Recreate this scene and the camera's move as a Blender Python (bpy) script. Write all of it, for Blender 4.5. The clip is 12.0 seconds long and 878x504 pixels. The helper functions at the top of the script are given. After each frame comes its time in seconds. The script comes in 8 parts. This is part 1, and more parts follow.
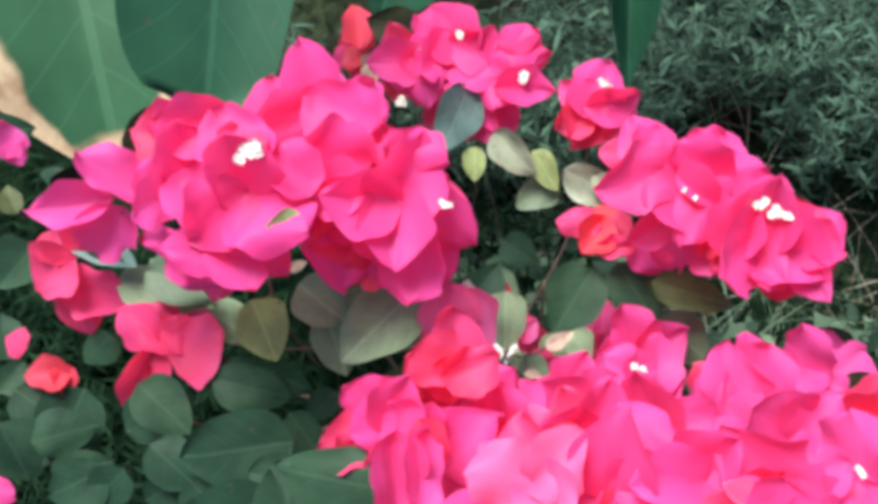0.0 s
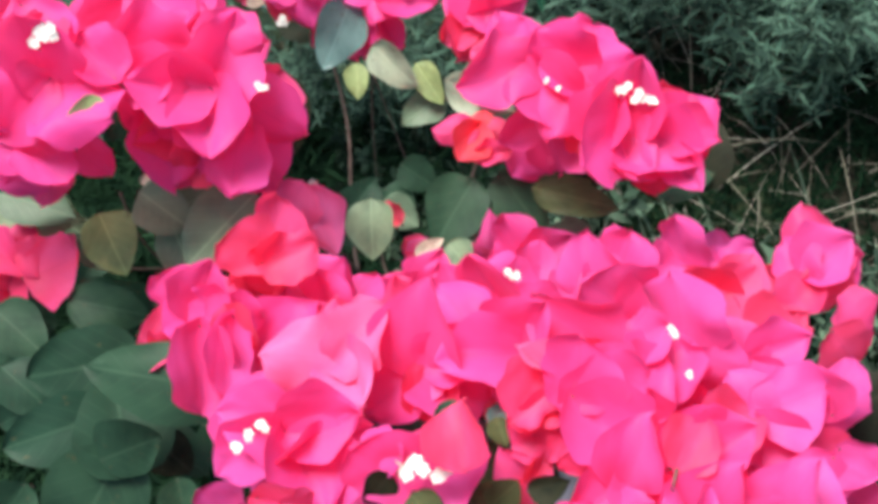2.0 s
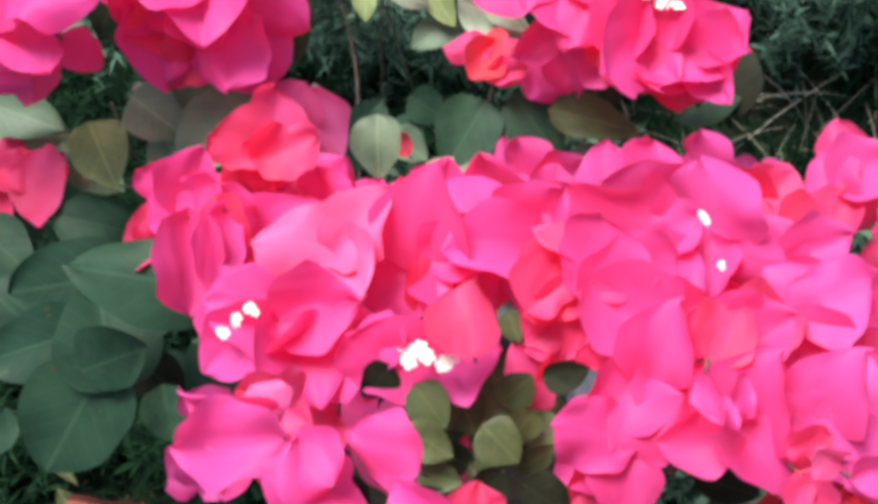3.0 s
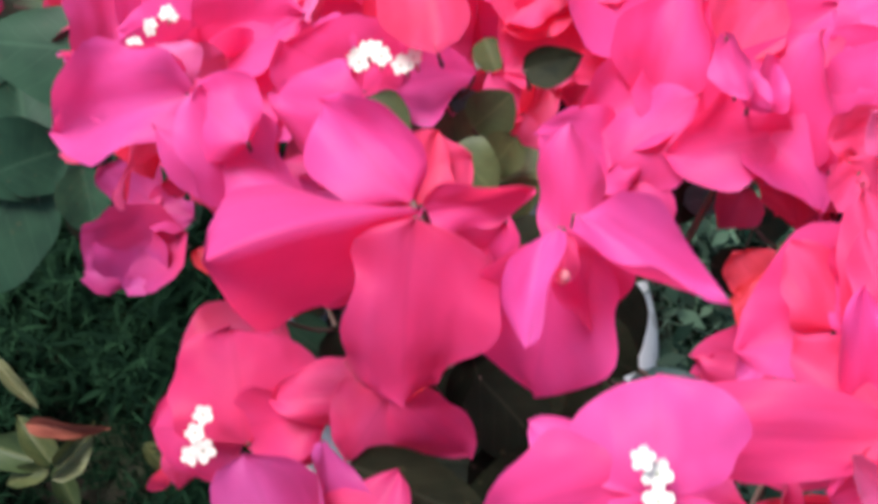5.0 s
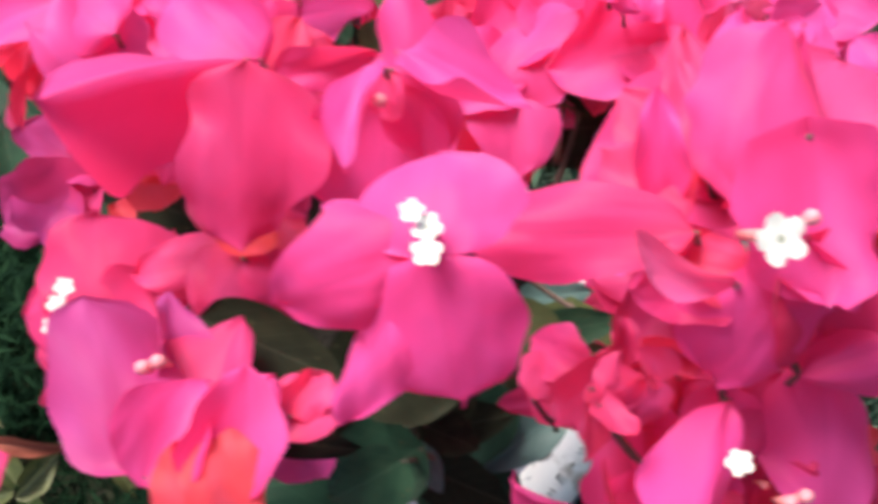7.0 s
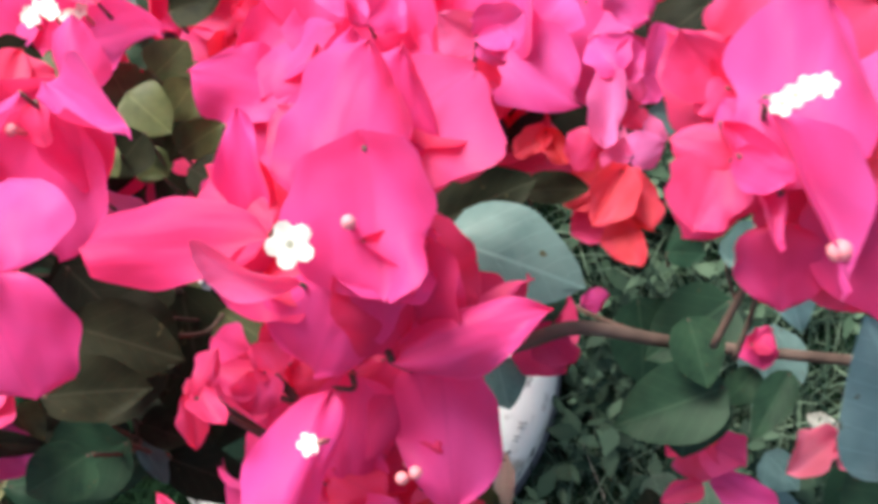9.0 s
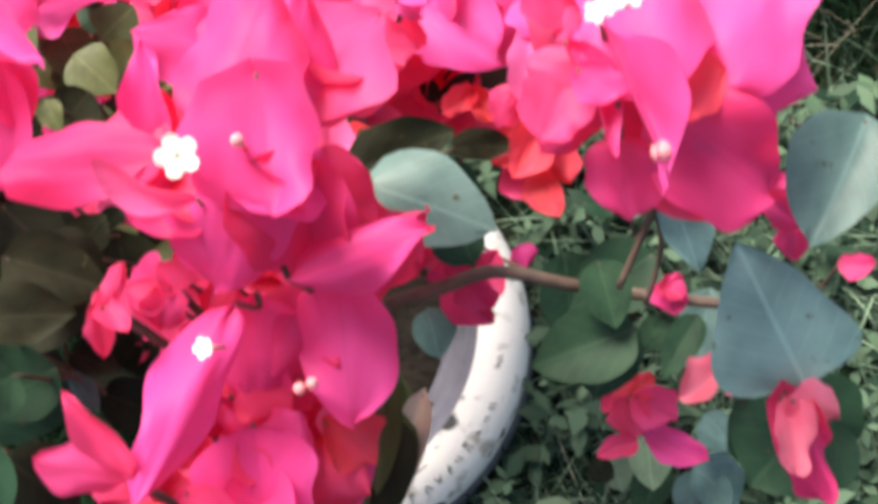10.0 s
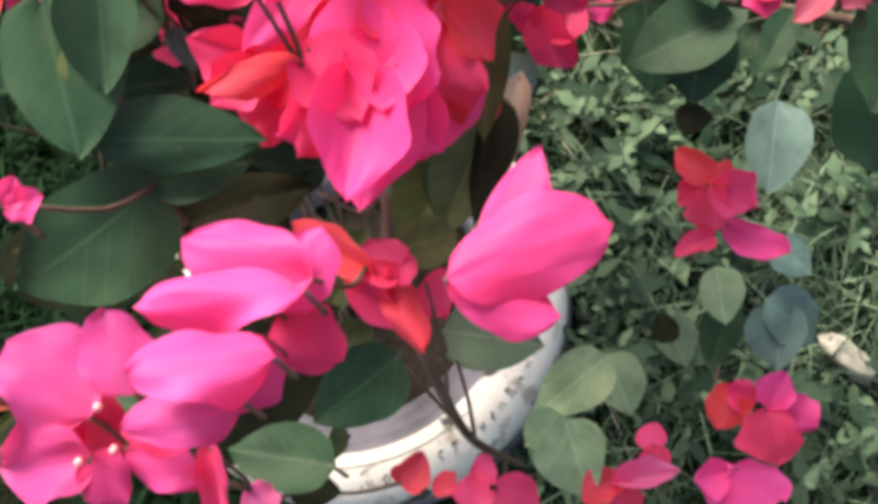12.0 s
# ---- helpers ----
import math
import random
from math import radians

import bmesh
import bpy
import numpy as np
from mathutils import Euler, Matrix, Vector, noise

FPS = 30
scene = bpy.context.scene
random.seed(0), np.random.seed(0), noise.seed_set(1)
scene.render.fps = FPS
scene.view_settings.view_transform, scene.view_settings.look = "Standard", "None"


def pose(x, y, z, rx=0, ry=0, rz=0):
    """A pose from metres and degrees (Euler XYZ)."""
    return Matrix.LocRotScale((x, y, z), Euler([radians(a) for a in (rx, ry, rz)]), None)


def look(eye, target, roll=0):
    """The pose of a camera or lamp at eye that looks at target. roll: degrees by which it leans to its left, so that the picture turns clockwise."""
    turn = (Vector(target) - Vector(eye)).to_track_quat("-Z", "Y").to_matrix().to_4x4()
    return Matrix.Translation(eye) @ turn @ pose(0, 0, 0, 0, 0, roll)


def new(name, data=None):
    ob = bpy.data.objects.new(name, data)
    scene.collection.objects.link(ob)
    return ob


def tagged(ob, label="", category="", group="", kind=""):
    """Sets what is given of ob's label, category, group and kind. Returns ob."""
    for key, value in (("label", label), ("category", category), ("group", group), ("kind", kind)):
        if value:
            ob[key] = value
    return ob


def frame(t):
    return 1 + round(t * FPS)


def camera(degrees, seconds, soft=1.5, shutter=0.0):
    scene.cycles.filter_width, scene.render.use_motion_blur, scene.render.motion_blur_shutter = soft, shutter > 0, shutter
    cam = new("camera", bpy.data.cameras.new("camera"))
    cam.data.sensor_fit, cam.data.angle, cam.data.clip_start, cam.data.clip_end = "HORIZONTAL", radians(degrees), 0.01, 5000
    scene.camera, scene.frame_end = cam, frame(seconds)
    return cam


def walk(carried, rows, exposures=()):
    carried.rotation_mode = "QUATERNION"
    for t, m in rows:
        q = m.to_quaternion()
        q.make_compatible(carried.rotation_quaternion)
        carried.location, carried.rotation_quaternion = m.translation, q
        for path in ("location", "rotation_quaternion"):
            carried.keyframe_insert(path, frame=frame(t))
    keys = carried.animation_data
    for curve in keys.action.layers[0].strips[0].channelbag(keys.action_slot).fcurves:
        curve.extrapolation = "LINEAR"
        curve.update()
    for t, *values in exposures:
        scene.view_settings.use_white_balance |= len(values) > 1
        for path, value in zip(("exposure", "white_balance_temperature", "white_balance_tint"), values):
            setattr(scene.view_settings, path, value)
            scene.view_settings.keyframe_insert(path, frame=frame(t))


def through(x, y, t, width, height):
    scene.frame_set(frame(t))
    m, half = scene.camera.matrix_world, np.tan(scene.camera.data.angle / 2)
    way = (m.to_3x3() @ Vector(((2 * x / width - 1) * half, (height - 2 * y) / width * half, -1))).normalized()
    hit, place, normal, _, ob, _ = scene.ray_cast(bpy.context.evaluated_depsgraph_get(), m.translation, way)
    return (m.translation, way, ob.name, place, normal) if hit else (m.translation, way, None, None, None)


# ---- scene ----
cam = camera(43.3, 12.0, soft=4.4, shutter=0.5)
# seconds, place in metres, turn in degrees
PATH = [
    (0, 0.0958, -0.0811, 1.3859, 17.28, 7.55, 2.34),
    (0.5, 0.1311, -0.0829, 1.3678, 16.89, 8.53, 1.49),
    (1, 0.1579, -0.1024, 1.3412, 17.11, 9.00, 1.04),
    (1.5, 0.1878, -0.1174, 1.3264, 17.18, 10.08, 0.97),
    (2, 0.2122, -0.1339, 1.3139, 17.29, 10.17, 0.82),
    (2.5, 0.2041, -0.1555, 1.2820, 17.28, 9.93, 1.69),
    (2.7, 0.2034, -0.1617, 1.2745, 17.45, 10.09, 1.85),
    (4.3, 0.2026, -0.2209, 1.1610, 17.39, 10.98, 0.47),
    (4.5, 0.2029, -0.2284, 1.1609, 17.60, 10.92, 0.50),
    (5, 0.1995, -0.2498, 1.1435, 18.21, 10.69, 1.45),
    (5.5, 0.1981, -0.2643, 1.1312, 18.35, 10.47, 1.92),
    (6, 0.1971, -0.2718, 1.1318, 19.18, 10.29, 2.19),
    (6.5, 0.2024, -0.2869, 1.1351, 20.70, 11.02, 1.91),
    (7, 0.2315, -0.2932, 1.1282, 20.86, 10.98, 0.14),
    (7.2, 0.2424, -0.2953, 1.1240, 21.30, 10.56, -0.39),
    (8.8, 0.3092, -0.2964, 1.1250, 20.55, 13.22, -1.73),
    (9, 0.3160, -0.2999, 1.1318, 20.12, 12.74, -1.94),
    (9.5, 0.3331, -0.3063, 1.1376, 20.58, 12.98, -2.17),
    (10, 0.3403, -0.3232, 1.1374, 20.22, 12.52, -1.91),
    (10.5, 0.3334, -0.3646, 1.1196, 21.77, 13.50, -3.07),
    (11, 0.3204, -0.3901, 1.1015, 22.40, 13.88, -3.10),
    (11.5, 0.3091, -0.4099, 1.0958, 22.90, 13.75, -3.05),
    (12, 0.2969, -0.4298, 1.0922, 23.70, 13.45, -3.15),
]
walk(cam, [(t, pose(x, y, z, rx, ry, rz)) for t, x, y, z, rx, ry, rz in PATH],
     exposures=[(0, 0.56, 6650), (2.5, 0.54, 6600), (4.5, 0.25, 6300), (5.5, 0.30, 6450), (7, 0.50, 6750), (9, 0.64, 7000), (10, 0.88, 7400), (11, 0.93, 8100), (12, 1.06, 8250)])

# ---- light: open shade under a bright hazy sky ----
world = bpy.data.worlds.new("sky")
scene.world = world
world.use_nodes = True
wn = world.node_tree
sky = wn.nodes.new("ShaderNodeTexSky")
sky.sky_type = "NISHITA"
sky.sun_disc = False
sky.sun_elevation = radians(63)
sky.sun_rotation = radians(-27)
sky.dust_density = 4.0
back = wn.nodes["Background"]
back.inputs["Strength"].default_value = 0.145
wn.links.new(sky.outputs["Color"], back.inputs["Color"])
sun = new("sun", bpy.data.lights.new("sun", "SUN"))
sun.data.energy = 4.2
sun.data.angle = radians(26)
sun.data.color = (1.0, 0.965, 0.93)
sun.matrix_world = look((-0.9, 1.8, 4.0), (0, 0, 0))


# ---- materials ----
def nodes_of(name, rough=0.6, spec=0.4):
    m = bpy.data.materials.new(name)
    m.use_nodes = True
    nt = m.node_tree
    b = nt.nodes["Principled BSDF"]
    b.inputs["Roughness"].default_value = rough
    b.inputs["Specular IOR Level"].default_value = spec
    return m, nt, b


def mix_rgb(nt, fac, a, b, mode="MIX"):
    n = nt.nodes.new("ShaderNodeMix")
    n.data_type, n.blend_type = "RGBA", mode
    for sock, val in ((n.inputs[0], fac), (n.inputs[6], a), (n.inputs[7], b)):
        if isinstance(val, bpy.types.NodeSocket):
            nt.links.new(val, sock)
        else:
            sock.default_value = val if isinstance(val, float) else (*val, 1.0)
    return n.outputs[2]


def noise_of(nt, scale, detail=4.0, coord="Object", stretch=None, own=False):
    tc = nt.nodes.new("ShaderNodeTexCoord")
    n = nt.nodes.new("ShaderNodeTexNoise")
    n.inputs["Scale"].default_value = scale
    n.inputs["Detail"].default_value = detail
    src = tc.outputs[coord]
    if stretch:
        mp = nt.nodes.new("ShaderNodeMapping")
        mp.inputs["Scale"].default_value = stretch
        nt.links.new(src, mp.inputs["Vector"])
        src = mp.outputs["Vector"]
    if own:
        # every object takes its own stretch of the pattern
        far = nt.nodes.new("ShaderNodeVectorMath")
        far.operation = "MULTIPLY_ADD"
        nt.links.new(nt.nodes.new("ShaderNodeObjectInfo").outputs["Random"], far.inputs[0])
        far.inputs[1].default_value = (37.0, 53.0, 71.0)
        nt.links.new(src, far.inputs[2])
        src = far.outputs[0]
    nt.links.new(src, n.inputs["Vector"])
    return n.outputs["Fac"]


def ramp(nt, fac, lo, hi):
    n = nt.nodes.new("ShaderNodeMapRange")
    n.inputs["From Min"].default_value, n.inputs["From Max"].default_value = lo, hi
    nt.links.new(fac, n.inputs["Value"])
    return n.outputs["Result"]


def bump_of(nt, b, height, strength, dist):
    n = nt.nodes.new("ShaderNodeBump")
    n.inputs["Strength"].default_value = strength
    n.inputs["Distance"].default_value = dist
    nt.links.new(height, n.inputs["Height"])
    nt.links.new(n.outputs["Normal"], b.inputs["Normal"])


def veins(nt):
    """A net of side veins that leave the midrib at a slant, from the blade's own coordinates."""
    uv = nt.nodes.new("ShaderNodeUVMap")
    sep = nt.nodes.new("ShaderNodeSeparateXYZ")
    nt.links.new(uv.outputs["UV"], sep.inputs[0])

    def m(op, a, b=0.0):
        n = nt.nodes.new("ShaderNodeMath")
        n.operation = op
        for sock, val in zip(n.inputs, (a, b)):
            if isinstance(val, float):
                sock.default_value = val
            else:
                nt.links.new(val, sock)
        return n.outputs[0]

    off = m("ABSOLUTE", m("SUBTRACT", sep.outputs[0], 0.5))
    ribs = m("ABSOLUTE", m("SINE", m("MULTIPLY", m("SUBTRACT", sep.outputs[1], m("MULTIPLY", off, 0.8)), 19.0)))
    side = m("LESS_THAN", ribs, 0.10)
    mid = m("LESS_THAN", off, 0.018)
    return m("MAXIMUM", m("MULTIPLY", side, 0.55), mid)


def random_of(nt):
    return nt.nodes.new("ShaderNodeObjectInfo").outputs["Random"]


def petal_material(name, a, b, through):
    """Papery bract: two hues of one colour, faint veins, light that passes through."""
    m, nt, p = nodes_of(name, 0.52, 0.28)
    p.inputs["Sheen Weight"].default_value = 0.07
    p.inputs["Sheen Roughness"].default_value = 0.4
    base = mix_rgb(nt, random_of(nt), a, b)
    # shade and bounced light towards a bract's base are put in as coral
    uv = nt.nodes.new("ShaderNodeUVMap")
    sep = nt.nodes.new("ShaderNodeSeparateXYZ")
    nt.links.new(uv.outputs["UV"], sep.inputs[0])
    wave = nt.nodes.new("ShaderNodeMath")
    wave.operation = "MULTIPLY_ADD"
    nt.links.new(noise_of(nt, 1.7, 3.0, own=True), wave.inputs[0])
    wave.inputs[1].default_value = 1.1
    nt.links.new(sep.outputs[1], wave.inputs[2])
    coral = (0.88, 0.06, 0.62 * b[2] + 0.05)
    base = mix_rgb(nt, ramp(nt, wave.outputs[0], 0.15, 0.95), coral, base)
    # broad pale highlights are put into the colour as soft patches
    pale = tuple(min(1.0, c * 1.02 + e) for c, e in zip(a, (0.02, 0.065, 0.13)))
    pale_highlight = nt.nodes.new("ShaderNodeMath")
    pale_highlight.operation = "MULTIPLY"
    nt.links.new(ramp(nt, noise_of(nt, 1.5, 2.0, stretch=(1.6, 0.7, 1), own=True), 0.42, 0.70), pale_highlight.inputs[0])
    pale_highlight.inputs[1].default_value = 0.42
    base = mix_rgb(nt, pale_highlight.outputs[0], base, pale)
    v = veins(nt)
    dark = tuple(c * 0.62 for c in b)
    fade = nt.nodes.new("ShaderNodeMath")
    fade.operation = "MULTIPLY"
    nt.links.new(v, fade.inputs[0])
    fade.inputs[1].default_value = 0.11
    base = mix_rgb(nt, fade.outputs[0], base, dark)
    nt.links.new(base, p.inputs["Base Color"])
    # light that has passed through the paper is deeper and redder
    t = nt.nodes.new("ShaderNodeBsdfTranslucent")
    nt.links.new(mix_rgb(nt, 1.0, base, (1.0, 0.52, 0.42), "MULTIPLY"), t.inputs["Color"])
    mixer = nt.nodes.new("ShaderNodeMixShader")
    mixer.inputs[0].default_value = through
    nt.links.new(p.outputs[0], mixer.inputs[1])
    nt.links.new(t.outputs[0], mixer.inputs[2])
    nt.links.new(mixer.outputs[0], nt.nodes["Material Output"].inputs["Surface"])
    # fine crumples of the paper under the veins
    crumple = nt.nodes.new("ShaderNodeMath")
    crumple.operation = "MULTIPLY_ADD"
    nt.links.new(noise_of(nt, 1.8, 1.5, stretch=(1.6, 0.8, 1), own=True), crumple.inputs[0])
    crumple.inputs[1].default_value = 2.0
    nt.links.new(v, crumple.inputs[2])
    bump_of(nt, p, crumple.outputs[0], 0.11, 0.02)
    return m


def leaf_material(name, a, b, rough=0.42, through=0.15, spec=0.28):
    m, nt, p = nodes_of(name, rough, spec)
    base = mix_rgb(nt, random_of(nt), a, b)
    base = mix_rgb(nt, ramp(nt, noise_of(nt, 3.0, 5.0, own=True), 0.4, 0.75), base, tuple(c * 0.7 for c in a))
    spots = ramp(nt, noise_of(nt, 9.0, 3.0, own=True), 0.68, 0.74)
    base = mix_rgb(nt, spots, base, (0.065, 0.065, 0.03))
    v = veins(nt)
    fade = nt.nodes.new("ShaderNodeMath")
    fade.operation = "MULTIPLY"
    nt.links.new(v, fade.inputs[0])
    fade.inputs[1].default_value = 0.3
    base = mix_rgb(nt, fade.outputs[0], base, tuple(min(1, c * 1.7 + 0.02) for c in b))
    nt.links.new(base, p.inputs["Base Color"])
    t = nt.nodes.new("ShaderNodeBsdfTranslucent")
    nt.links.new(base, t.inputs["Color"])
    mixer = nt.nodes.new("ShaderNodeMixShader")
    mixer.inputs[0].default_value = through
    nt.links.new(p.outputs[0], mixer.inputs[1])
    nt.links.new(t.outputs[0], mixer.inputs[2])
    nt.links.new(mixer.outputs[0], nt.nodes["Material Output"].inputs["Surface"])
    bump_of(nt, p, v, 0.4, 0.02)
    return m


def plain_material(name, a, b, scale, rough=0.8, bump=0.4, dist=0.005, spec=0.3, detail=6.0, stretch=None, islands=False):
    m, nt, p = nodes_of(name, rough, spec)
    n = noise_of(nt, scale, detail, stretch=stretch)
    if islands:
        # lit and shaded blades are put into the colour: most dark, a few light
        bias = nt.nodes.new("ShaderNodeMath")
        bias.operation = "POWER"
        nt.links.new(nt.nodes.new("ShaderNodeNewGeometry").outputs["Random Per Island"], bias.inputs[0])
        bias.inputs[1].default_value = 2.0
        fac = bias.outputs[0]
    else:
        fac = ramp(nt, n, 0.3, 0.7)
    nt.links.new(mix_rgb(nt, fac, a, b), p.inputs["Base Color"])
    bump_of(nt, p, noise_of(nt, scale * 3, detail, stretch=stretch), bump, dist)
    return m


BRACT = {
    "salmon": petal_material("salmon_bract", (0.86, 0.23, 0.38), (0.85, 0.18, 0.29), 0.52),
    # crimson and plum put the shade on low, inner bracts into their colour
    "crimson": petal_material("crimson_shaded_bract", (0.80, 0.055, 0.27), (0.80, 0.050, 0.19), 0.52),
    "plum": petal_material("plum_shaded_bract", (0.64, 0.075, 0.36), (0.66, 0.055, 0.25), 0.52),
    "pink": petal_material("pink_bract", (0.93, 0.090, 0.44), (0.92, 0.078, 0.34), 0.52),
    "magenta": petal_material("magenta_bract", (0.89, 0.115, 0.50), (0.88, 0.095, 0.41), 0.52),
    "coral": petal_material("coral_bract", (0.91, 0.085, 0.32), (0.89, 0.072, 0.20), 0.52),
    "pale": petal_material("pale_bract", (0.93, 0.21, 0.56), (0.93, 0.18, 0.46), 0.52),
    "orange": petal_material("orange_bract", (0.85, 0.080, 0.15), (0.80, 0.070, 0.09), 0.52),
}
LEAF = {
    # blue sheen of the sky on the leaf is put into this colour
    "teal": leaf_material("blue_sheen_leaf", (0.13, 0.26, 0.27), (0.17, 0.31, 0.31), 0.45),
    "yellowing": leaf_material("yellowing_leaf", (0.20, 0.28, 0.11), (0.28, 0.36, 0.15), 0.5),
    "green": leaf_material("green_leaf", (0.018, 0.058, 0.034), (0.028, 0.075, 0.040), 0.55, 0.15, 0.18),
    # grey-green with some bluish sky sheen put into the colour
    "grey": leaf_material("grey_green_sheen_leaf", (0.09, 0.18, 0.175), (0.12, 0.215, 0.20), 0.40),
    "olive": leaf_material("olive_leaf", (0.070, 0.100, 0.040), (0.105, 0.13, 0.050), 0.5),
    # dark brownish leaves low in the bush, their shade put into the colour
    "deep": leaf_material("shaded_brown_leaf", (0.013, 0.018, 0.011), (0.026, 0.030, 0.016), 0.6, 0.12, 0.10),
    "mid": leaf_material("mid_green_leaf", (0.11, 0.18, 0.115), (0.15, 0.225, 0.14), 0.5),
    "ash": leaf_material("ash_green_leaf", (0.18, 0.29, 0.18), (0.24, 0.35, 0.21), 0.45),
    # sage is lightened to put back light lost under the flower clusters
    "sage": leaf_material("lightened_sage_leaf", (0.27, 0.34, 0.25), (0.34, 0.41, 0.29), 0.45),
    "withered": leaf_material("withered_leaf", (0.50, 0.40, 0.32), (0.58, 0.48, 0.38), 0.7),
}
BARK = plain_material("cane_bark", (0.07, 0.045, 0.035), (0.17, 0.12, 0.10), 60, 0.8, 0.5, 0.002)
WHITE_PETAL = plain_material("white_floret", (0.66, 0.64, 0.58), (0.74, 0.72, 0.67), 200, 0.6, 0.1, 0.001)
PINK_TUBE = plain_material("floret_tube", (0.75, 0.20, 0.22), (0.85, 0.38, 0.36), 200, 0.6, 0.1, 0.001)
EYE_GREEN = plain_material("floret_eye", (0.30, 0.32, 0.24), (0.38, 0.38, 0.30), 200, 0.7, 0.1, 0.001)
SOIL = plain_material("soil", (0.010, 0.008, 0.006), (0.035, 0.028, 0.021), 22, 0.95, 0.9, 0.02)
# the shade over the lawn is put into these near-black greens
GRASS = plain_material("shaded_grass_blade", (0.003, 0.012, 0.006), (0.014, 0.040, 0.018), 1.2, 0.8, 0.1, 0.001, spec=0.04, islands=True)
PALE_GRASS = plain_material("pale_grass_blade", (0.007, 0.028, 0.017), (0.155, 0.24, 0.165), 1.2, 0.6, 0.1, 0.001, spec=0.2, islands=True)
WEED = plain_material("weed_leaf", (0.006, 0.024, 0.014), (0.092, 0.16, 0.10), 9, 0.6, 0.1, 0.001, spec=0.15, islands=True)
DARK_WEED = plain_material("dark_weed_leaf", (0.008, 0.026, 0.018), (0.085, 0.175, 0.12), 9, 0.6, 0.1, 0.001, spec=0.12, islands=True)
STRAW = plain_material("dry_straw", (0.13, 0.125, 0.09), (0.38, 0.37, 0.31), 9, 0.8, 0.1, 0.001, islands=True)




def ground_material():
    m, nt, p = nodes_of("dark_ground", 0.95, 0.2)
    earth = mix_rgb(nt, ramp(nt, noise_of(nt, 22, 6.0), 0.3, 0.7), (0.010, 0.008, 0.006), (0.035, 0.028, 0.021))
    moss = mix_rgb(nt, ramp(nt, noise_of(nt, 60, 6.0), 0.35, 0.65), (0.006, 0.016, 0.008), (0.035, 0.055, 0.025))
    nt.links.new(mix_rgb(nt, ramp(nt, noise_of(nt, 3.0, 6.0), 0.40, 0.52), earth, moss), p.inputs["Base Color"])
    bump_of(nt, p, noise_of(nt, 70, 8.0), 0.9, 0.02)
    return m


GROUND = ground_material()


# ---- meshes ----
def mesh_of(name, bm, mats, smooth=True):
    me = bpy.data.meshes.new(name)
    bm.normal_update()
    bm.to_mesh(me)
    bm.free()
    for mt in mats if isinstance(mats, (list, tuple)) else [mats]:
        me.materials.append(mt)
    if smooth:
        me.polygons.foreach_set("use_smooth", [True] * len(me.polygons))
    return me


def part(name, bm, material, parent, label="", smooth=True):
    ob = new(name, mesh_of(name, bm, material, smooth))
    ob.parent = parent
    return tagged(ob, label)


def tube(bm, pts, radii, sides=6):
    """A tapered tube along points."""
    rings = []
    for i, p in enumerate(pts):
        a, b = pts[max(i - 1, 0)], pts[min(i + 1, len(pts) - 1)]
        way = (b - a).normalized()
        u = way.orthogonal().normalized()
        v = way.cross(u)
        if rings:
            # keep the ring turned as the one before
            ref = rings[-1][0].co - pts[i - 1]
            ref = (ref - ref.dot(way) * way)
            if ref.length > 1e-6:
                u = ref.normalized()
                v = way.cross(u)
        rings.append([bm.verts.new(p + radii[i] * (math.cos(k * math.tau / sides) * u + math.sin(k * math.tau / sides) * v)) for k in range(sides)])
    for r0, r1 in zip(rings, rings[1:]):
        for k in range(sides):
            bm.faces.new((r0[k], r0[(k + 1) % sides], r1[(k + 1) % sides], r1[k]))
    bm.faces.new(rings[-1])
    bm.faces.new(rings[0][::-1])


def smooth_line(pts, steps=6):
    """Catmull-Rom through the points."""
    p = [Vector(q) for q in pts]
    p = [2 * p[0] - p[1]] + p + [2 * p[-1] - p[-2]]
    out = []
    for i in range(1, len(p) - 2):
        for s in range(steps):
            t = s / steps
            a, b, c, d = p[i - 1], p[i], p[i + 1], p[i + 2]
            out.append(0.5 * (2 * b + (c - a) * t + (2 * a - 5 * b + 4 * c - d) * t * t + (3 * b - a - 3 * c + d) * t ** 3))
    out.append(p[-2])
    return out


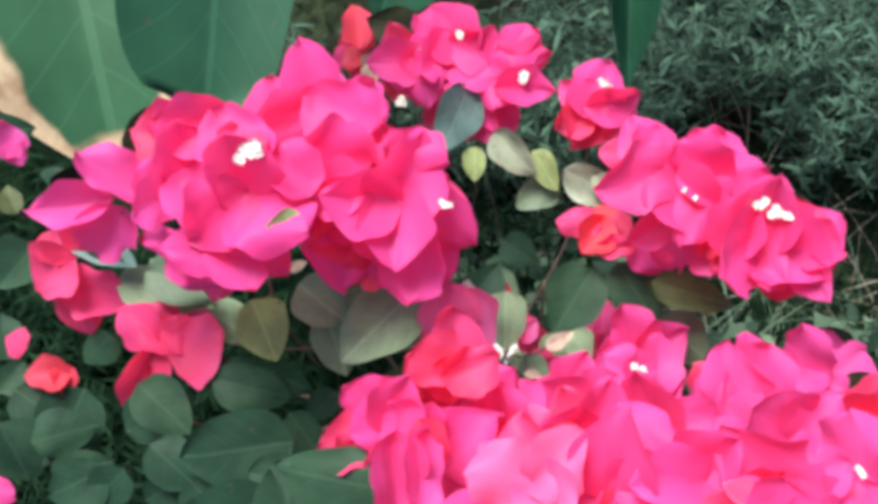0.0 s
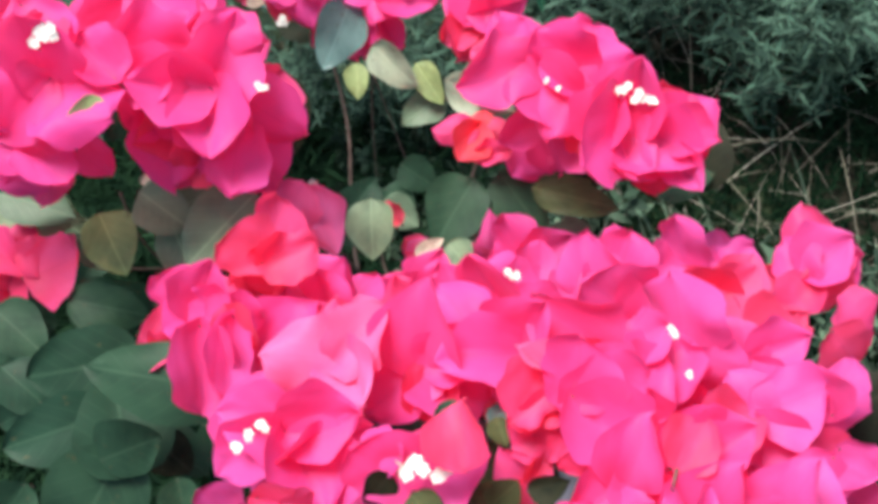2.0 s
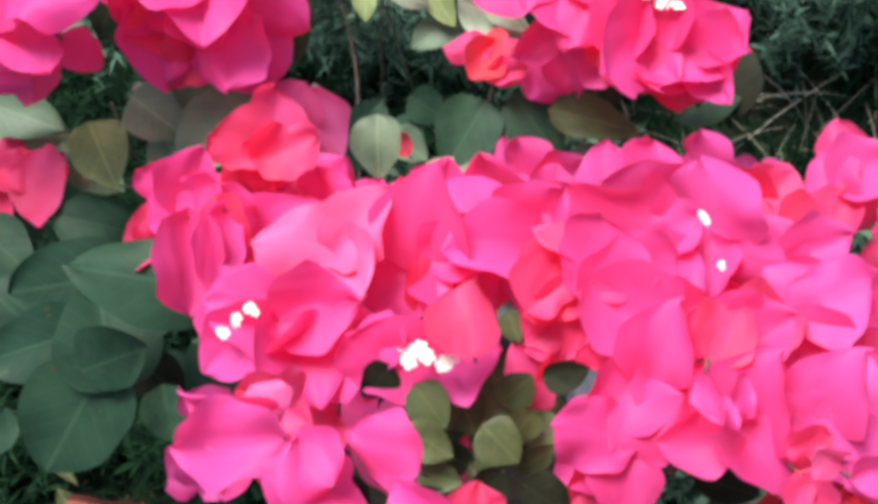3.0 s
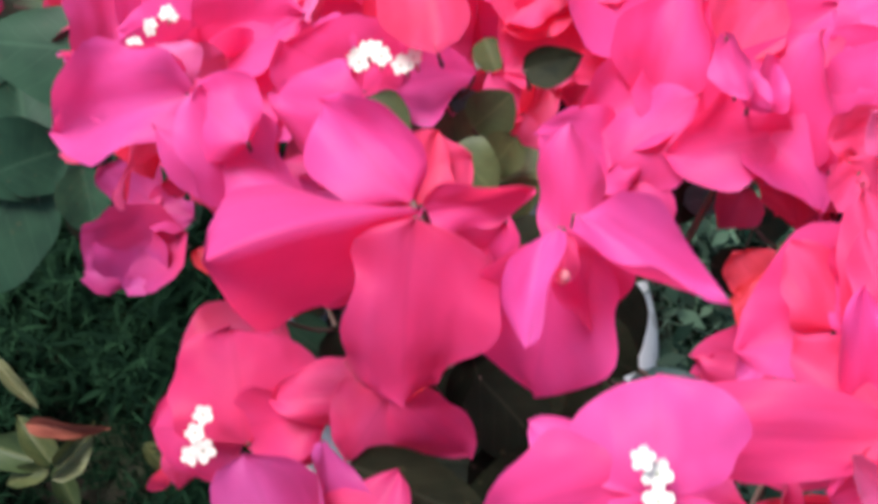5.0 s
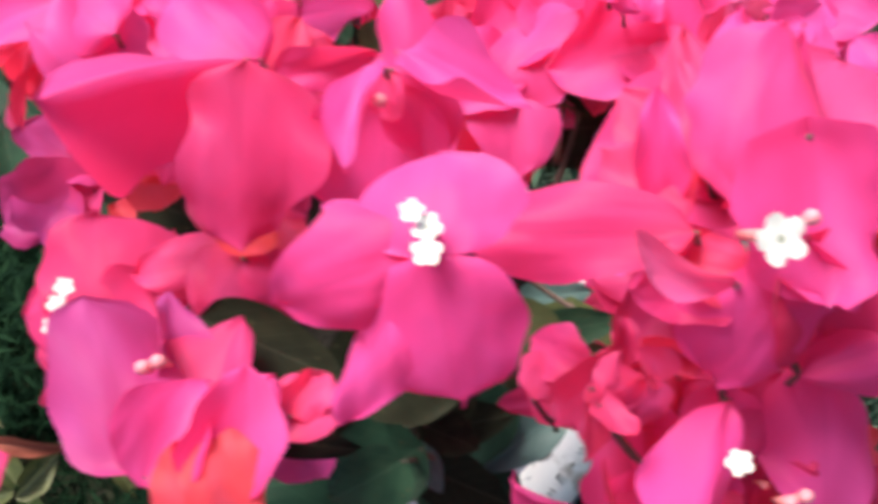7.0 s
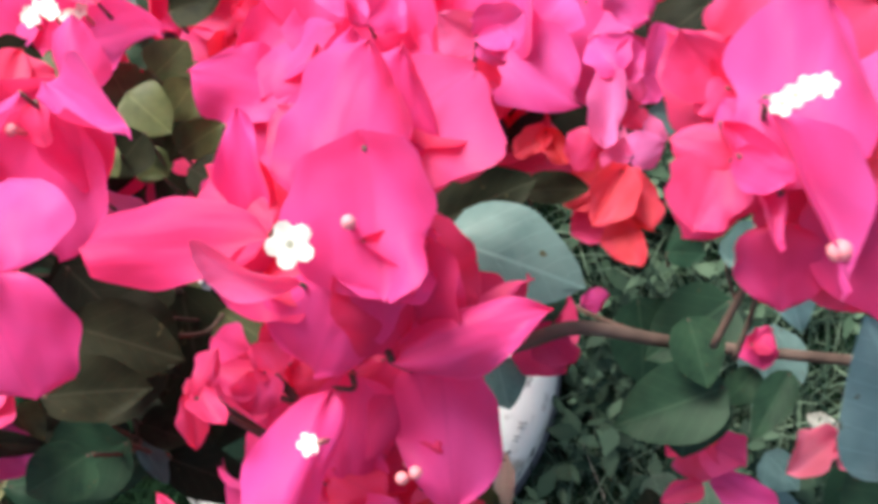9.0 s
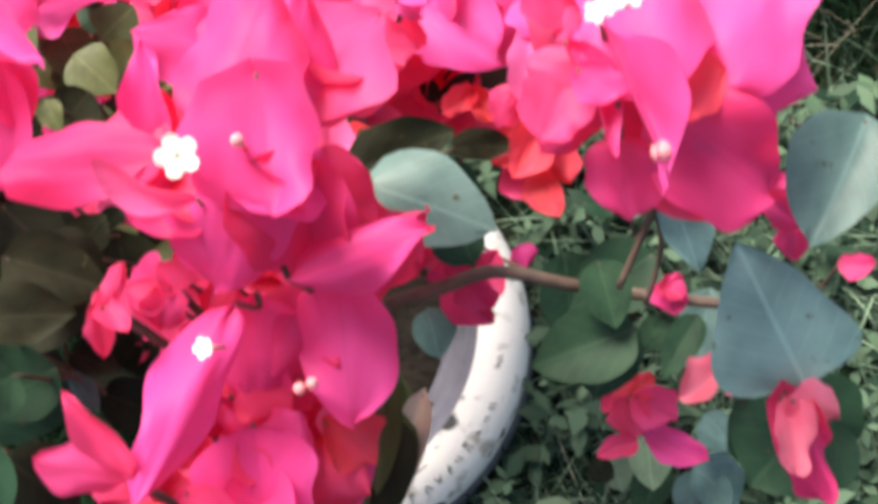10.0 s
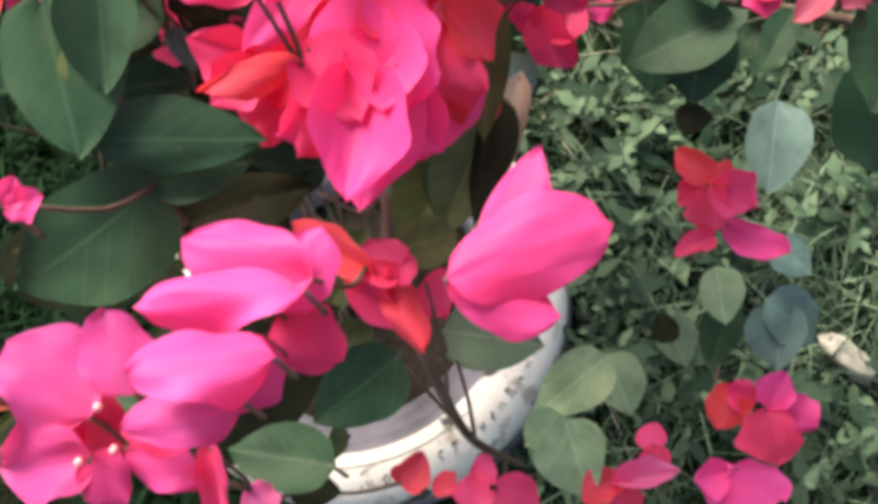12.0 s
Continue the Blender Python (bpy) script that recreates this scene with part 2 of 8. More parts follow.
def blade_mesh(name, material, seed, widest=0.40, sharp=1.0, cup=0.25, bend=0.15, ripple=0.05, heart=0.08, loose=1.0, crease=0.025, fold=0.0, nu=8, nv=13):
    """A leaf or bract one unit long and one wide: ovate, drawn out to a point, cupped across and bent along."""
    rng = random.Random(seed)
    bm = bmesh.new()
    uvl = bm.loops.layers.uv.new("UVMap")
    ph = [rng.uniform(0, math.tau) for _ in range(4)]
    lop, twist, swerve = rng.uniform(-0.18, 0.18), rng.uniform(-0.7, 0.7) * loose, rng.uniform(-0.10, 0.10)
    margin = bm.verts.layers.float.new("margin")
    grid, flat = [], {}
    for j in range(nv + 1):
        s = j / nv
        if s < widest:
            half = 0.5 * max(0.0, 1 - (1 - s / widest) ** 2.3) ** 0.5
        else:
            half = 0.5 * (1 - ((s - widest) / (1 - widest)) ** 1.8) ** (0.88 * sharp)
        row = []
        for i in range(nu + 1):
            u = 2 * i / nu - 1
            edge = 1 + ripple * (0.7 * math.sin(7 * s + ph[0] + 2 * (u > 0)) + 0.5 * math.sin(15 * s + ph[3] + 1.3 * (u > 0))) * abs(u)
            x = half * u * edge
            y = s - heart * abs(u) ** 1.5 * max(0.0, 1 - s / 0.3) + 0.02 * math.sin(5 * u + ph[1]) * s
            z = cup * (abs(x) ** 1.6) * 1.6 - bend * s * s + ripple * (math.sin(5.5 * s + 2.5 * u + ph[2]) * abs(u) * 0.5 + 0.5 * u * u * math.sin(9 * s + ph[3] + 2 * u))
            z += fold * abs(x) * (1 - 0.5 * s) - crease * math.exp(-((u / 0.16) ** 2))
            x *= 1 + lop * u
            tw = twist * (s - 0.3)
            x, z = x * math.cos(tw) - z * math.sin(tw), x * math.sin(tw) + z * math.cos(tw)
            x += swerve * s * s
            vert = bm.verts.new((x, y, z))
            vert[margin] = max(abs(u), s ** 3)
            flat[vert] = (0.5 + half * u, s)
            row.append(vert)
        grid.append(row)
    for j in range(nv):
        for i in range(nu):
            face = bm.faces.new((grid[j][i], grid[j][i + 1], grid[j + 1][i + 1], grid[j + 1][i]))
            for loop in face.loops:
                loop[uvl].uv = flat[loop.vert]
    bmesh.ops.remove_doubles(bm, verts=bm.verts, dist=1e-5)
    return mesh_of(name, bm, material)


BRACT_MESH = {c: [blade_mesh("bract", m, 11 * k + 3, widest=0.36 + 0.03 * (k % 4), cup=(0.35, -0.25, 0.55, 0.15, -0.45, 0.3, 0.6, -0.1, 0.45)[k],
                             bend=(0.12, 0.30, -0.20, 0.35, 0.05, -0.30, 0.2, 0.4, -0.1)[k], ripple=0.09 + 0.02 * (k % 5), heart=0.08 + 0.02 * (k % 3), crease=0.02, sharp=(0.72, 0.9, 0.6, 0.8, 0.66, 1.0, 0.7, 0.85, 0.62)[k], fold=(0.25, 0.0, -0.3, 0.35, 0.1, 0.45, -0.15, 0.3, 0.0)[k]) for k in range(9)] for c, m in BRACT.items()}
LEAF_MESH = {c: [blade_mesh("leaf", m, 7 * k + 1, widest=(0.38, 0.42, 0.36, 0.4)[k], cup=(0.15, 0.08, 0.25, -0.1)[k], bend=(0.12, 0.22, 0.05, 0.15)[k],
                            ripple=(0.03, 0.05, 0.025, 0.04)[k], heart=0.05, sharp=0.95, loose=0.25, crease=0.012) for k in range(4)] for c, m in LEAF.items()}


def floret_mesh():
    """A little trumpet: five rounded, notched white lobes on a pink tube."""
    bm = bmesh.new()
    hub = [bm.verts.new((0.08 * math.cos(a), 0.08 * math.sin(a), 0.03)) for a in (math.tau * i / 20 for i in range(20))]
    mid, rim = [], []
    for i in range(20):
        a = math.tau * i / 20
        lobe = 0.70 + 0.30 * abs(math.cos(2.5 * a)) ** 0.7
        mid.append(bm.verts.new((0.32 * math.cos(a), 0.32 * math.sin(a), 0.04)))
        rim.append(bm.verts.new((0.5 * lobe * math.cos(a), 0.5 * lobe * math.sin(a), 0.06 + 0.05 * math.cos(5 * a))))
    for r0, r1 in ((hub, mid), (mid, rim)):
        for i in range(20):
            bm.faces.new((r0[i], r1[i], r1[(i + 1) % 20], r0[(i + 1) % 20]))
    eye = bm.faces.new(hub)
    eye.material_index = 2
    n = len(bm.faces)
    tube(bm, [Vector((0, 0, -1.6)), Vector((0.03, 0, -0.8)), Vector((0, 0, -0.02))], [0.10, 0.13, 0.07], 8)
    bm.faces.ensure_lookup_table()
    for fc in bm.faces[n:]:
        fc.material_index = 1
    return mesh_of("floret", bm, [WHITE_PETAL, PINK_TUBE, EYE_GREEN])


def bud_mesh():
    bm = bmesh.new()
    bmesh.ops.create_uvsphere(bm, u_segments=10, v_segments=7, radius=0.5)
    for v in bm.verts:
        v.co.z *= 1.15 + 0.15 * math.cos(5 * math.atan2(v.co.y, v.co.x))
    n = len(bm.faces)
    tube(bm, [Vector((0, 0, -2.6)), Vector((0, 0.05, -1.2)), Vector((0, 0, -0.35))], [0.18, 0.30, 0.32], 8)
    bm.faces.ensure_lookup_table()
    for fc in bm.faces[n:]:
        fc.material_index = 1
    return mesh_of("flower_bud", bm, [PALE_BUD, PINK_TUBE])


PALE_BUD = plain_material("pale_bud", (0.82, 0.25, 0.30), (0.85, 0.36, 0.38), 150, 0.6, 0.1, 0.001)
FLORET, BUD = floret_mesh(), bud_mesh()

# ---- ground ----
def ground_height(x, y):
    return 0.012 * noise.noise((x * 2.2, y * 2.2, 0.3)) + 0.006 * noise.noise((x * 9, y * 9, 4.0))


def build_ground():
    bm = bmesh.new()
    xs = [-400, -60, -12, -4] + [-2 + 0.05 * i for i in range(81)] + [4, 12, 60, 400]
    rows = [[bm.verts.new((x, y, ground_height(x, y) if abs(x) < 3 and abs(y) < 3 else 0)) for x in xs] for y in xs]
    for r0, r1 in zip(rows, rows[1:]):
        for i in range(len(xs) - 1):
            bm.faces.new((r0[i], r0[i + 1], r1[i + 1], r1[i]))
    tagged(new("ground", mesh_of("ground", bm, GROUND)), "dark garden soil under grass and weeds", "ground", kind="structure")


build_ground()


def strip(bm, root, way, side, length, width, droop, steps=4):
    """One grass blade: a narrow tapering strip that leans over."""
    prev = None
    for i in range(steps + 1):
        s = i / steps
        c = root + way * (length * s) + Vector((0, 0, -droop * length * s * s))
        w = side * (width * 0.5 * (1 - s) ** 0.6 if i < steps else width * 0.03)
        cur = (bm.verts.new(c - w), bm.verts.new(c + w))
        if prev:
            bm.faces.new((prev[0], prev[1], cur[1], cur[0]))
        prev = cur


def off_tyre(x, y, r=0.225):
    return math.hypot(x, y) > r


def scatter_grass(name, label, material, count, area, length, width, seed, lean=(0.15, 0.9), keep=None):
    rng = random.Random(seed)
    bm = bmesh.new()
    done = 0
    while done < count:
        x, y = rng.uniform(area[0], area[1]), rng.uniform(area[2], area[3])
        # the edge of a stand of grass thins out
        x, y = x + rng.gauss(0, 0.10), y + rng.gauss(0, 0.10)
        if not off_tyre(x, y) or (keep and not keep(x, y)):
            continue
        done += 1
        a = rng.uniform(0, math.tau)
        out = rng.uniform(*lean)
        way = Vector((math.cos(a) * out, math.sin(a) * out, 1.0)).normalized()
        strip(bm, Vector((x, y, ground_height(x, y) - 0.004)), way, Vector((-math.sin(a), math.cos(a), rng.uniform(-0.3, 0.3))), rng.uniform(*length), rng.uniform(*width), rng.uniform(0.1, 0.7))
    return tagged(new(name, mesh_of(name, bm, material)), label, "grass", kind="stuff")


def clump(x, y, scale, seed):
    return noise.noise((x * scale, y * scale, seed))


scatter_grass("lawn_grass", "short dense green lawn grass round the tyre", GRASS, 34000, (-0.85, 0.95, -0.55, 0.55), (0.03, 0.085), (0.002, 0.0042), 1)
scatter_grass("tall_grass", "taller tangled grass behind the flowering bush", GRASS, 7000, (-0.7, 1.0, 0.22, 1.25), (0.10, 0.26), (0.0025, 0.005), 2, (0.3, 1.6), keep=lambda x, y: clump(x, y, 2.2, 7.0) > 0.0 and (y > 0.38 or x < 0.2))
scatter_grass("rank_grass", "long bright green grass blades beside the tyre", PALE_GRASS, 6000, (0.16, 0.95, -0.5, 0.22), (0.05, 0.20), (0.0014, 0.0042), 8, (0.4, 2.2), keep=lambda x, y: y < 0.27 and clump(x, y, 7.0, 12.0) > -0.25)
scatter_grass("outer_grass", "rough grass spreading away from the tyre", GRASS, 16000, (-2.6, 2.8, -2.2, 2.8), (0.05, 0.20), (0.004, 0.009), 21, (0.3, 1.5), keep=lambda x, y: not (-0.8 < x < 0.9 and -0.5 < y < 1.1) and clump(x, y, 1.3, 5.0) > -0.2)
scatter_grass("dry_straw", "pale dry grass stems lying among the green", STRAW, 150, (-0.1, 0.95, -0.5, 0.9), (0.05, 0.19), (0.0010, 0.0022), 3, (0.8, 4.0), keep=lambda x, y: clump(x, y, 2.6, 3.0) > -0.15)
scatter_grass("dry_grass_tuft", "pale withered grass stems arching from the soil", STRAW, 110, (0.16, 0.62, 0.26, 0.44), (0.10, 0.30), (0.0010, 0.0021), 14, (0.3, 2.2), keep=lambda x, y: y > 0.22)


def scatter_weeds(name, label, material, count, area, size, seed, height, keep=None, sprig=5, slim=0.5):
    """Small sprigs of leaflets on short stems."""
    rng = random.Random(seed)
    bm = bmesh.new()
    done = 0
    while done < count:
        # a stand of weeds thins out towards its edge
        x, y = rng.uniform(area[0], area[1]), rng.uniform(area[2], area[3])
        x, y = x + rng.gauss(0, 0.1 * (area[1] - area[0])), y + rng.gauss(0, 0.1 * (area[3] - area[2]))
        if not off_tyre(x, y, 0.222) or (keep and not keep(x, y)):
            continue
        done += 1
        h = rng.uniform(*height)
        top = Vector((x + rng.uniform(-0.02, 0.02), y + rng.uniform(-0.02, 0.02), ground_height(x, y) + h))
        a0 = rng.uniform(0, math.tau)
        for k in range(sprig):
            a = a0 + math.tau * k / sprig + rng.uniform(-0.3, 0.3)
            way = Vector((math.cos(a), math.sin(a), rng.uniform(-0.35, 0.45))).normalized()
            side = Vector((-math.sin(a), math.cos(a), rng.uniform(-0.4, 0.4))).normalized()
            ln = size[0] + (size[1] - size[0]) * rng.random() ** 1.8
            root = top + Vector((0, 0, rng.uniform(-0.6, 0.1) * h * 0.5))
            mid = root + way * ln * 0.5 + Vector((0, 0, 0.06 * ln))
            tip = root + way * ln - Vector((0, 0, 0.10 * ln))
            w = side * ln * slim * rng.uniform(0.35, 0.65)
            q = [bm.verts.new(p) for p in (root, root + way * ln * 0.28 + w * 0.8, mid + w * 0.95, tip, mid - w * 0.95, root + way * ln * 0.28 - w * 0.8)]
            m = bm.verts.new(mid - Vector((0, 0, 0.05 * ln)))
            for i in range(6):
                bm.faces.new((q[i], q[(i + 1) % 6], m))
    return tagged(new(name, mesh_of(name, bm, material)), label, "weeds", kind="stuff")


scatter_weeds("broad_leaf_weeds", "low broad-leaved green weeds in the grass", WEED, 1250, (0.0, 1.0, -0.55, 0.42), (0.009, 0.038), 5, (0.015, 0.11), keep=lambda x, y: (x > 0.12 or clump(x, y, 2.5, 9.0) > 0.1) and not (x > 0.22 and y > 0.25 + 0.05 * clump(x, y, 6.0, 3.0)) and clump(x, y, 8.0, 4.0) > -0.16, slim=0.46)
scatter_grass("dry_stems", "thin dry stems lying on bare soil", STRAW, 70, (-0.16, 0.14, 0.28, 0.46), (0.06, 0.16), (0.0010, 0.0018), 33, (0.6, 3.0), keep=lambda x, y: y > 0.25)
scatter_weeds("clover", "small pale green clover leaves on bare soil", WEED, 190, (-0.14, 0.12, 0.26, 0.42), (0.010, 0.026), 31, (0.01, 0.05), sprig=4, slim=0.75)
scatter_weeds("feathery_weeds", "fine feathery blue-green weeds behind the bush", DARK_WEED, 8800, (-0.3, 1.0, 0.26, 1.25), (0.010, 0.034), 6, (0.04, 0.26), keep=lambda x, y: clump(x, y, 3.5, 2.0) > (-0.30 if x > 0.12 else -0.05) and y > 0.42, sprig=10, slim=0.14)


SEEDLING = (-0.393, -0.122, 0.115)
scatter_weeds("fine_dark_weeds", "fine dark green weeds in the grass", GRASS, 3200, (-0.75, -0.12, -0.5, 0.35), (0.012, 0.04), 16, (0.03, 0.13), keep=lambda x, y: math.hypot(x - SEEDLING[0], y - SEEDLING[1]) > 0.10, sprig=8, slim=0.16)


# ---- the painted tyre ----
RUBBER = plain_material("grey_rubber", (0.07, 0.07, 0.085), (0.22, 0.22, 0.26), 14, 0.75, 0.3, 0.003)


def paint_material():
    m, nt, p = nodes_of("worn_white_paint", 0.7, 0.3)
    n = noise_of(nt, 26, 8.0)
    chips = ramp(nt, n, 0.585, 0.64)
    stain = ramp(nt, noise_of(nt, 7, 5.0), 0.35, 0.75)
    base = mix_rgb(nt, stain, (0.82, 0.81, 0.77), (0.70, 0.68, 0.61))
    grime = ramp(nt, noise_of(nt, 45, 8.0), 0.56, 0.72)
    base = mix_rgb(nt, grime, base, (0.40, 0.37, 0.31))
    base = mix_rgb(nt, chips, base, (0.06, 0.06, 0.06))
    nt.links.new(base, p.inputs["Base Color"])
    bump_of(nt, p, noise_of(nt, 60, 5.0), 0.4, 0.002)
    return m


PAINT = paint_material()
INK = plain_material("dark_lettering", (0.07, 0.07, 0.06), (0.20, 0.20, 0.18), 80, 0.8, 0.2, 0.001)


def spin_ring(bm, profile, steps=96, arc=None):
    a0, a1 = arc or (0.0, math.tau)
    angles = [a0 + (a1 - a0) * i / steps for i in range(steps + 1 if arc else steps)]
    rings = [[bm.verts.new((r * math.cos(a), r * math.sin(a), z)) for r, z in profile] for a in angles]
    for i in range(steps):
        r0, r1 = rings[i], rings[(i + 1) % len(rings)]
        for k in range(len(profile) - 1):
            bm.faces.new((r0[k], r1[k], r1[k + 1], r0[k + 1]))


def build_tyre():
    top = tagged(new("tyre_planter"), "old white-painted rubber tyre used as a flower planter", "tyre")
    top.location = (-0.006, 0.0, 0.0)
    bm = bmesh.new()
    spin_ring(bm, [(0.2112, 0.058), (0.2125, 0.05), (0.2125, 0.035), (0.210, 0.018), (0.200, 0.004), (0.17, 0.0), (0.15, 0.01), (0.150, 0.05)])
    part("tread", bm, RUBBER, top, "black worn rubber tread")
    bm = bmesh.new()
    spin_ring(bm, [(0.2118, 0.056), (0.2140, 0.070), (0.2138, 0.090), (0.2085, 0.104), (0.200, 0.1145), (0.191, 0.120), (0.183, 0.1215), (0.175, 0.1210), (0.1700, 0.1190)])
    part("sidewall", bm, PAINT, top, "chipped white paint on the sidewall")
    bm = bmesh.new()
    spin_ring(bm, [(0.1699, 0.1186), (0.167, 0.1155), (0.160, 0.1130), (0.157, 0.1150), (0.155, 0.1120), (0.147, 0.107), (0.144, 0.1090), (0.138, 0.1055), (0.132, 0.096), (0.128, 0.07), (0.15, 0.045)])
    part("bead", bm, RUBBER, top, "grey bare rubber inner bead")
    bm = bmesh.new()
    spin_ring(bm, [(0.1832, 0.1210), (0.1836, 0.1222), (0.1844, 0.1222), (0.1848, 0.1208)], arc=(-2.5, -0.9))
    part("moulded_line", bm, INK, top, "thin dark moulded line round the sidewall")
    # raised lettering that cannot be read: rows of short strokes near the rim
    rng = random.Random(5)
    for a0, a1 in ((-1.50, -0.42), (-2.62, -1.95), (1.2, 2.0)):
        a = a0
        while a < a1:
            # one sign: an upright stroke or two, and a short crossbar
            for k, flat in rng.choice((((0, 0), (0.02, 0), (0.01, 1)), ((0, 0), (0.012, 1)), ((0, 0), (0.022, 0)), ((0.01, 1), (0.01, 0)))):
                c, s = math.cos(a + k), math.sin(a + k)
                mid = Vector((c * 0.2005, s * 0.2005, 0.1138))
                down, tan = Vector((c, s, -0.95)).normalized(), Vector((-s, c, 0))
                if flat:
                    mid += down * rng.choice((-0.0055, 0.0, 0.0055))
                rad = tan if flat else (down + tan * rng.uniform(-0.45, 0.45)).normalized()
                wide = down if flat else tan
                ln = rng.uniform(0.003, 0.006) if flat else rng.uniform(0.005, 0.0105)
                up = down.cross(tan)
                up = up if up.z > 0 else -up
                quad = [mid - up * 0.001 + rad * ln * 0.5 * i + wide * 0.00045 * j for i, j in ((-1, -1), (1, -1), (1, 1), (-1, 1))]
                bm = bmesh.new()
                lo = [bm.verts.new(q) for q in quad]
                hi = [bm.verts.new(q + up * 0.0026) for q in quad]
                bm.faces.new(hi)
                for i in range(4):
                    bm.faces.new((lo[i], lo[(i + 1) % 4], hi[(i + 1) % 4], hi[i]))
                part("lettering_stroke", bm, INK, top, smooth=False)
            a += rng.uniform(0.06, 0.085)
    bm = bmesh.new()
    rings = 8
    vs = [[bm.verts.new((0.148 * r / rings * math.cos(a), 0.148 * r / rings * math.sin(a), 0.055 + 0.02 * noise.noise((r * math.cos(a), r * math.sin(a), 2.0)))) for a in (math.tau * i / 32 for i in range(32))] for r in range(1, rings + 1)]
    for r0, r1 in zip(vs, vs[1:]):
        for i in range(32):
            bm.faces.new((r0[i], r0[(i + 1) % 32], r1[(i + 1) % 32], r1[i]))
    bm.faces.new(vs[0])
    part("potting_soil", bm, SOIL, top, "dark soil filling the tyre")


build_tyre()

# ---- elephant-ear plant behind ----
TARO = leaf_material("taro_leaf", (0.014, 0.078, 0.044), (0.020, 0.092, 0.050), 0.5, 0.10, 0.15)


def dried_margin(m):
    """Cream and brown withered edge."""
    nt = m.node_tree
    p = nt.nodes["Principled BSDF"]
    green = p.inputs["Base Color"].links[0].from_socket
    at = nt.nodes.new("ShaderNodeAttribute")
    at.attribute_name = "margin"
    wob = nt.nodes.new("ShaderNodeMath")
    wob.operation = "MULTIPLY_ADD"
    nt.links.new(noise_of(nt, 3.5, 4.0), wob.inputs[0])
    wob.inputs[1].default_value = 0.40
    nt.links.new(at.outputs["Fac"], wob.inputs[2])
    dry = mix_rgb(nt, ramp(nt, noise_of(nt, 9.0, 5.0), 0.4, 0.65), (0.52, 0.42, 0.28), (0.20, 0.12, 0.06))
    nt.links.new(mix_rgb(nt, ramp(nt, wob.outputs[0], 0.80, 0.88), green, dry), p.inputs["Base Color"])
    return m


TARO_DRY = dried_margin(leaf_material("withered_taro_leaf", (0.018, 0.088, 0.044), (0.026, 0.104, 0.050), 0.5, 0.10, 0.15))


def big_leaf(parent, x, y, z, length, width, rx, ry, rz, seed, cup=0.2, bend=0.12, material=TARO, sharp=1.0):
    ob = new("leaf", blade_mesh("taro_leaf", material, seed, widest=0.42, cup=cup, bend=bend, ripple=0.025, heart=0.16, loose=0.1, sharp=sharp, crease=0.006, nu=16, nv=20))
    ob.parent = parent
    ob.matrix_basis = pose(x, y, z, rx, ry, rz) @ Matrix.Diagonal((width, length, length, 1))
    bm = bmesh.new()
    foot = Vector((-0.55, 0.75, 0.0))
    tube(bm, smooth_line([foot, foot * 0.6 + Vector((x, y, z)) * 0.4 + Vector((0, 0.12, 0.05)), (x, y, z)], 8), [0.011 - 0.007 * i / 16 for i in range(17)], 8)
    part("leaf_stalk", bm, TARO, parent)


taro = tagged(new("elephant_ear_plant"), "elephant-ear plant with broad smooth green leaves", "plant")
big_leaf(taro, -0.366, 0.509, 0.631, 0.294, 0.235, -7, -11, -161, 1, material=TARO_DRY)
big_leaf(taro, -0.175, 0.461, 0.726, 0.223, 0.134, -8, -23, -175, 2, 0.12, sharp=0.3)
big_leaf(taro, 0.136, 0.584, 0.402, 0.176, 0.053, -17, -9, -179, 3, 0.5)
big_leaf(taro, -0.084, 0.646, 0.368, 0.152, 0.122, -15, -18, 168, 4)

# ---- small things on the ground ----
STONE = plain_material("pale_concrete", (0.19, 0.20, 0.18), (0.40, 0.41, 0.37), 90, 0.9, 0.8, 0.004)


def rough_lump(name, label, category, place, size, turn, material, seed):
    rng = random.Random(seed)
    bm = bmesh.new()
    bmesh.ops.create_icosphere(bm, subdivisions=3, radius=0.5)
    for v in bm.verts:
        n = 1 + 0.35 * noise.noise(v.co * 2.4 + Vector((seed, 0, 0))) + 0.12 * noise.noise(v.co * 7)
        v.co = Vector((v.co.x * size[0], v.co.y * size[1], max(v.co.z, -0.25) * size[2])) * n
    ob = tagged(new(name, mesh_of(name, bm, material)), label, category)
    ob.matrix_basis = pose(*place, 0, 0, turn)


rough_lump("concrete_lump", "pale broken lump of concrete lying in the grass", "stone", (0.458, -0.112, 0.042), (0.026, 0.062, 0.035), 35, STONE, 3)

VARIEGATED = leaf_material("variegated_leaf", (0.04, 0.07, 0.025), (0.14, 0.13, 0.045), 0.5)
weed = tagged(new("variegated_seedling"), "small seedling with yellow-edged green leaves in the grass", "plant")


CREAM_EDGED = leaf_material("cream_edged_leaf", (0.16, 0.17, 0.07), (0.42, 0.40, 0.28), 0.5)
WITHERED_RED = leaf_material("withered_red_leaf", (0.22, 0.05, 0.035), (0.30, 0.09, 0.06), 0.6)


def seedling_leaf(x, y, z, length, width, rx, ry, rz, seed, material=VARIEGATED):
    ob = new("leaf", blade_mesh("seedling_leaf", material, seed, cup=0.4, bend=0.2, ripple=0.06))
    ob.parent = weed
    ob.matrix_basis = pose(x, y, z, rx, ry, rz) @ Matrix.Diagonal((width, length, length, 1))


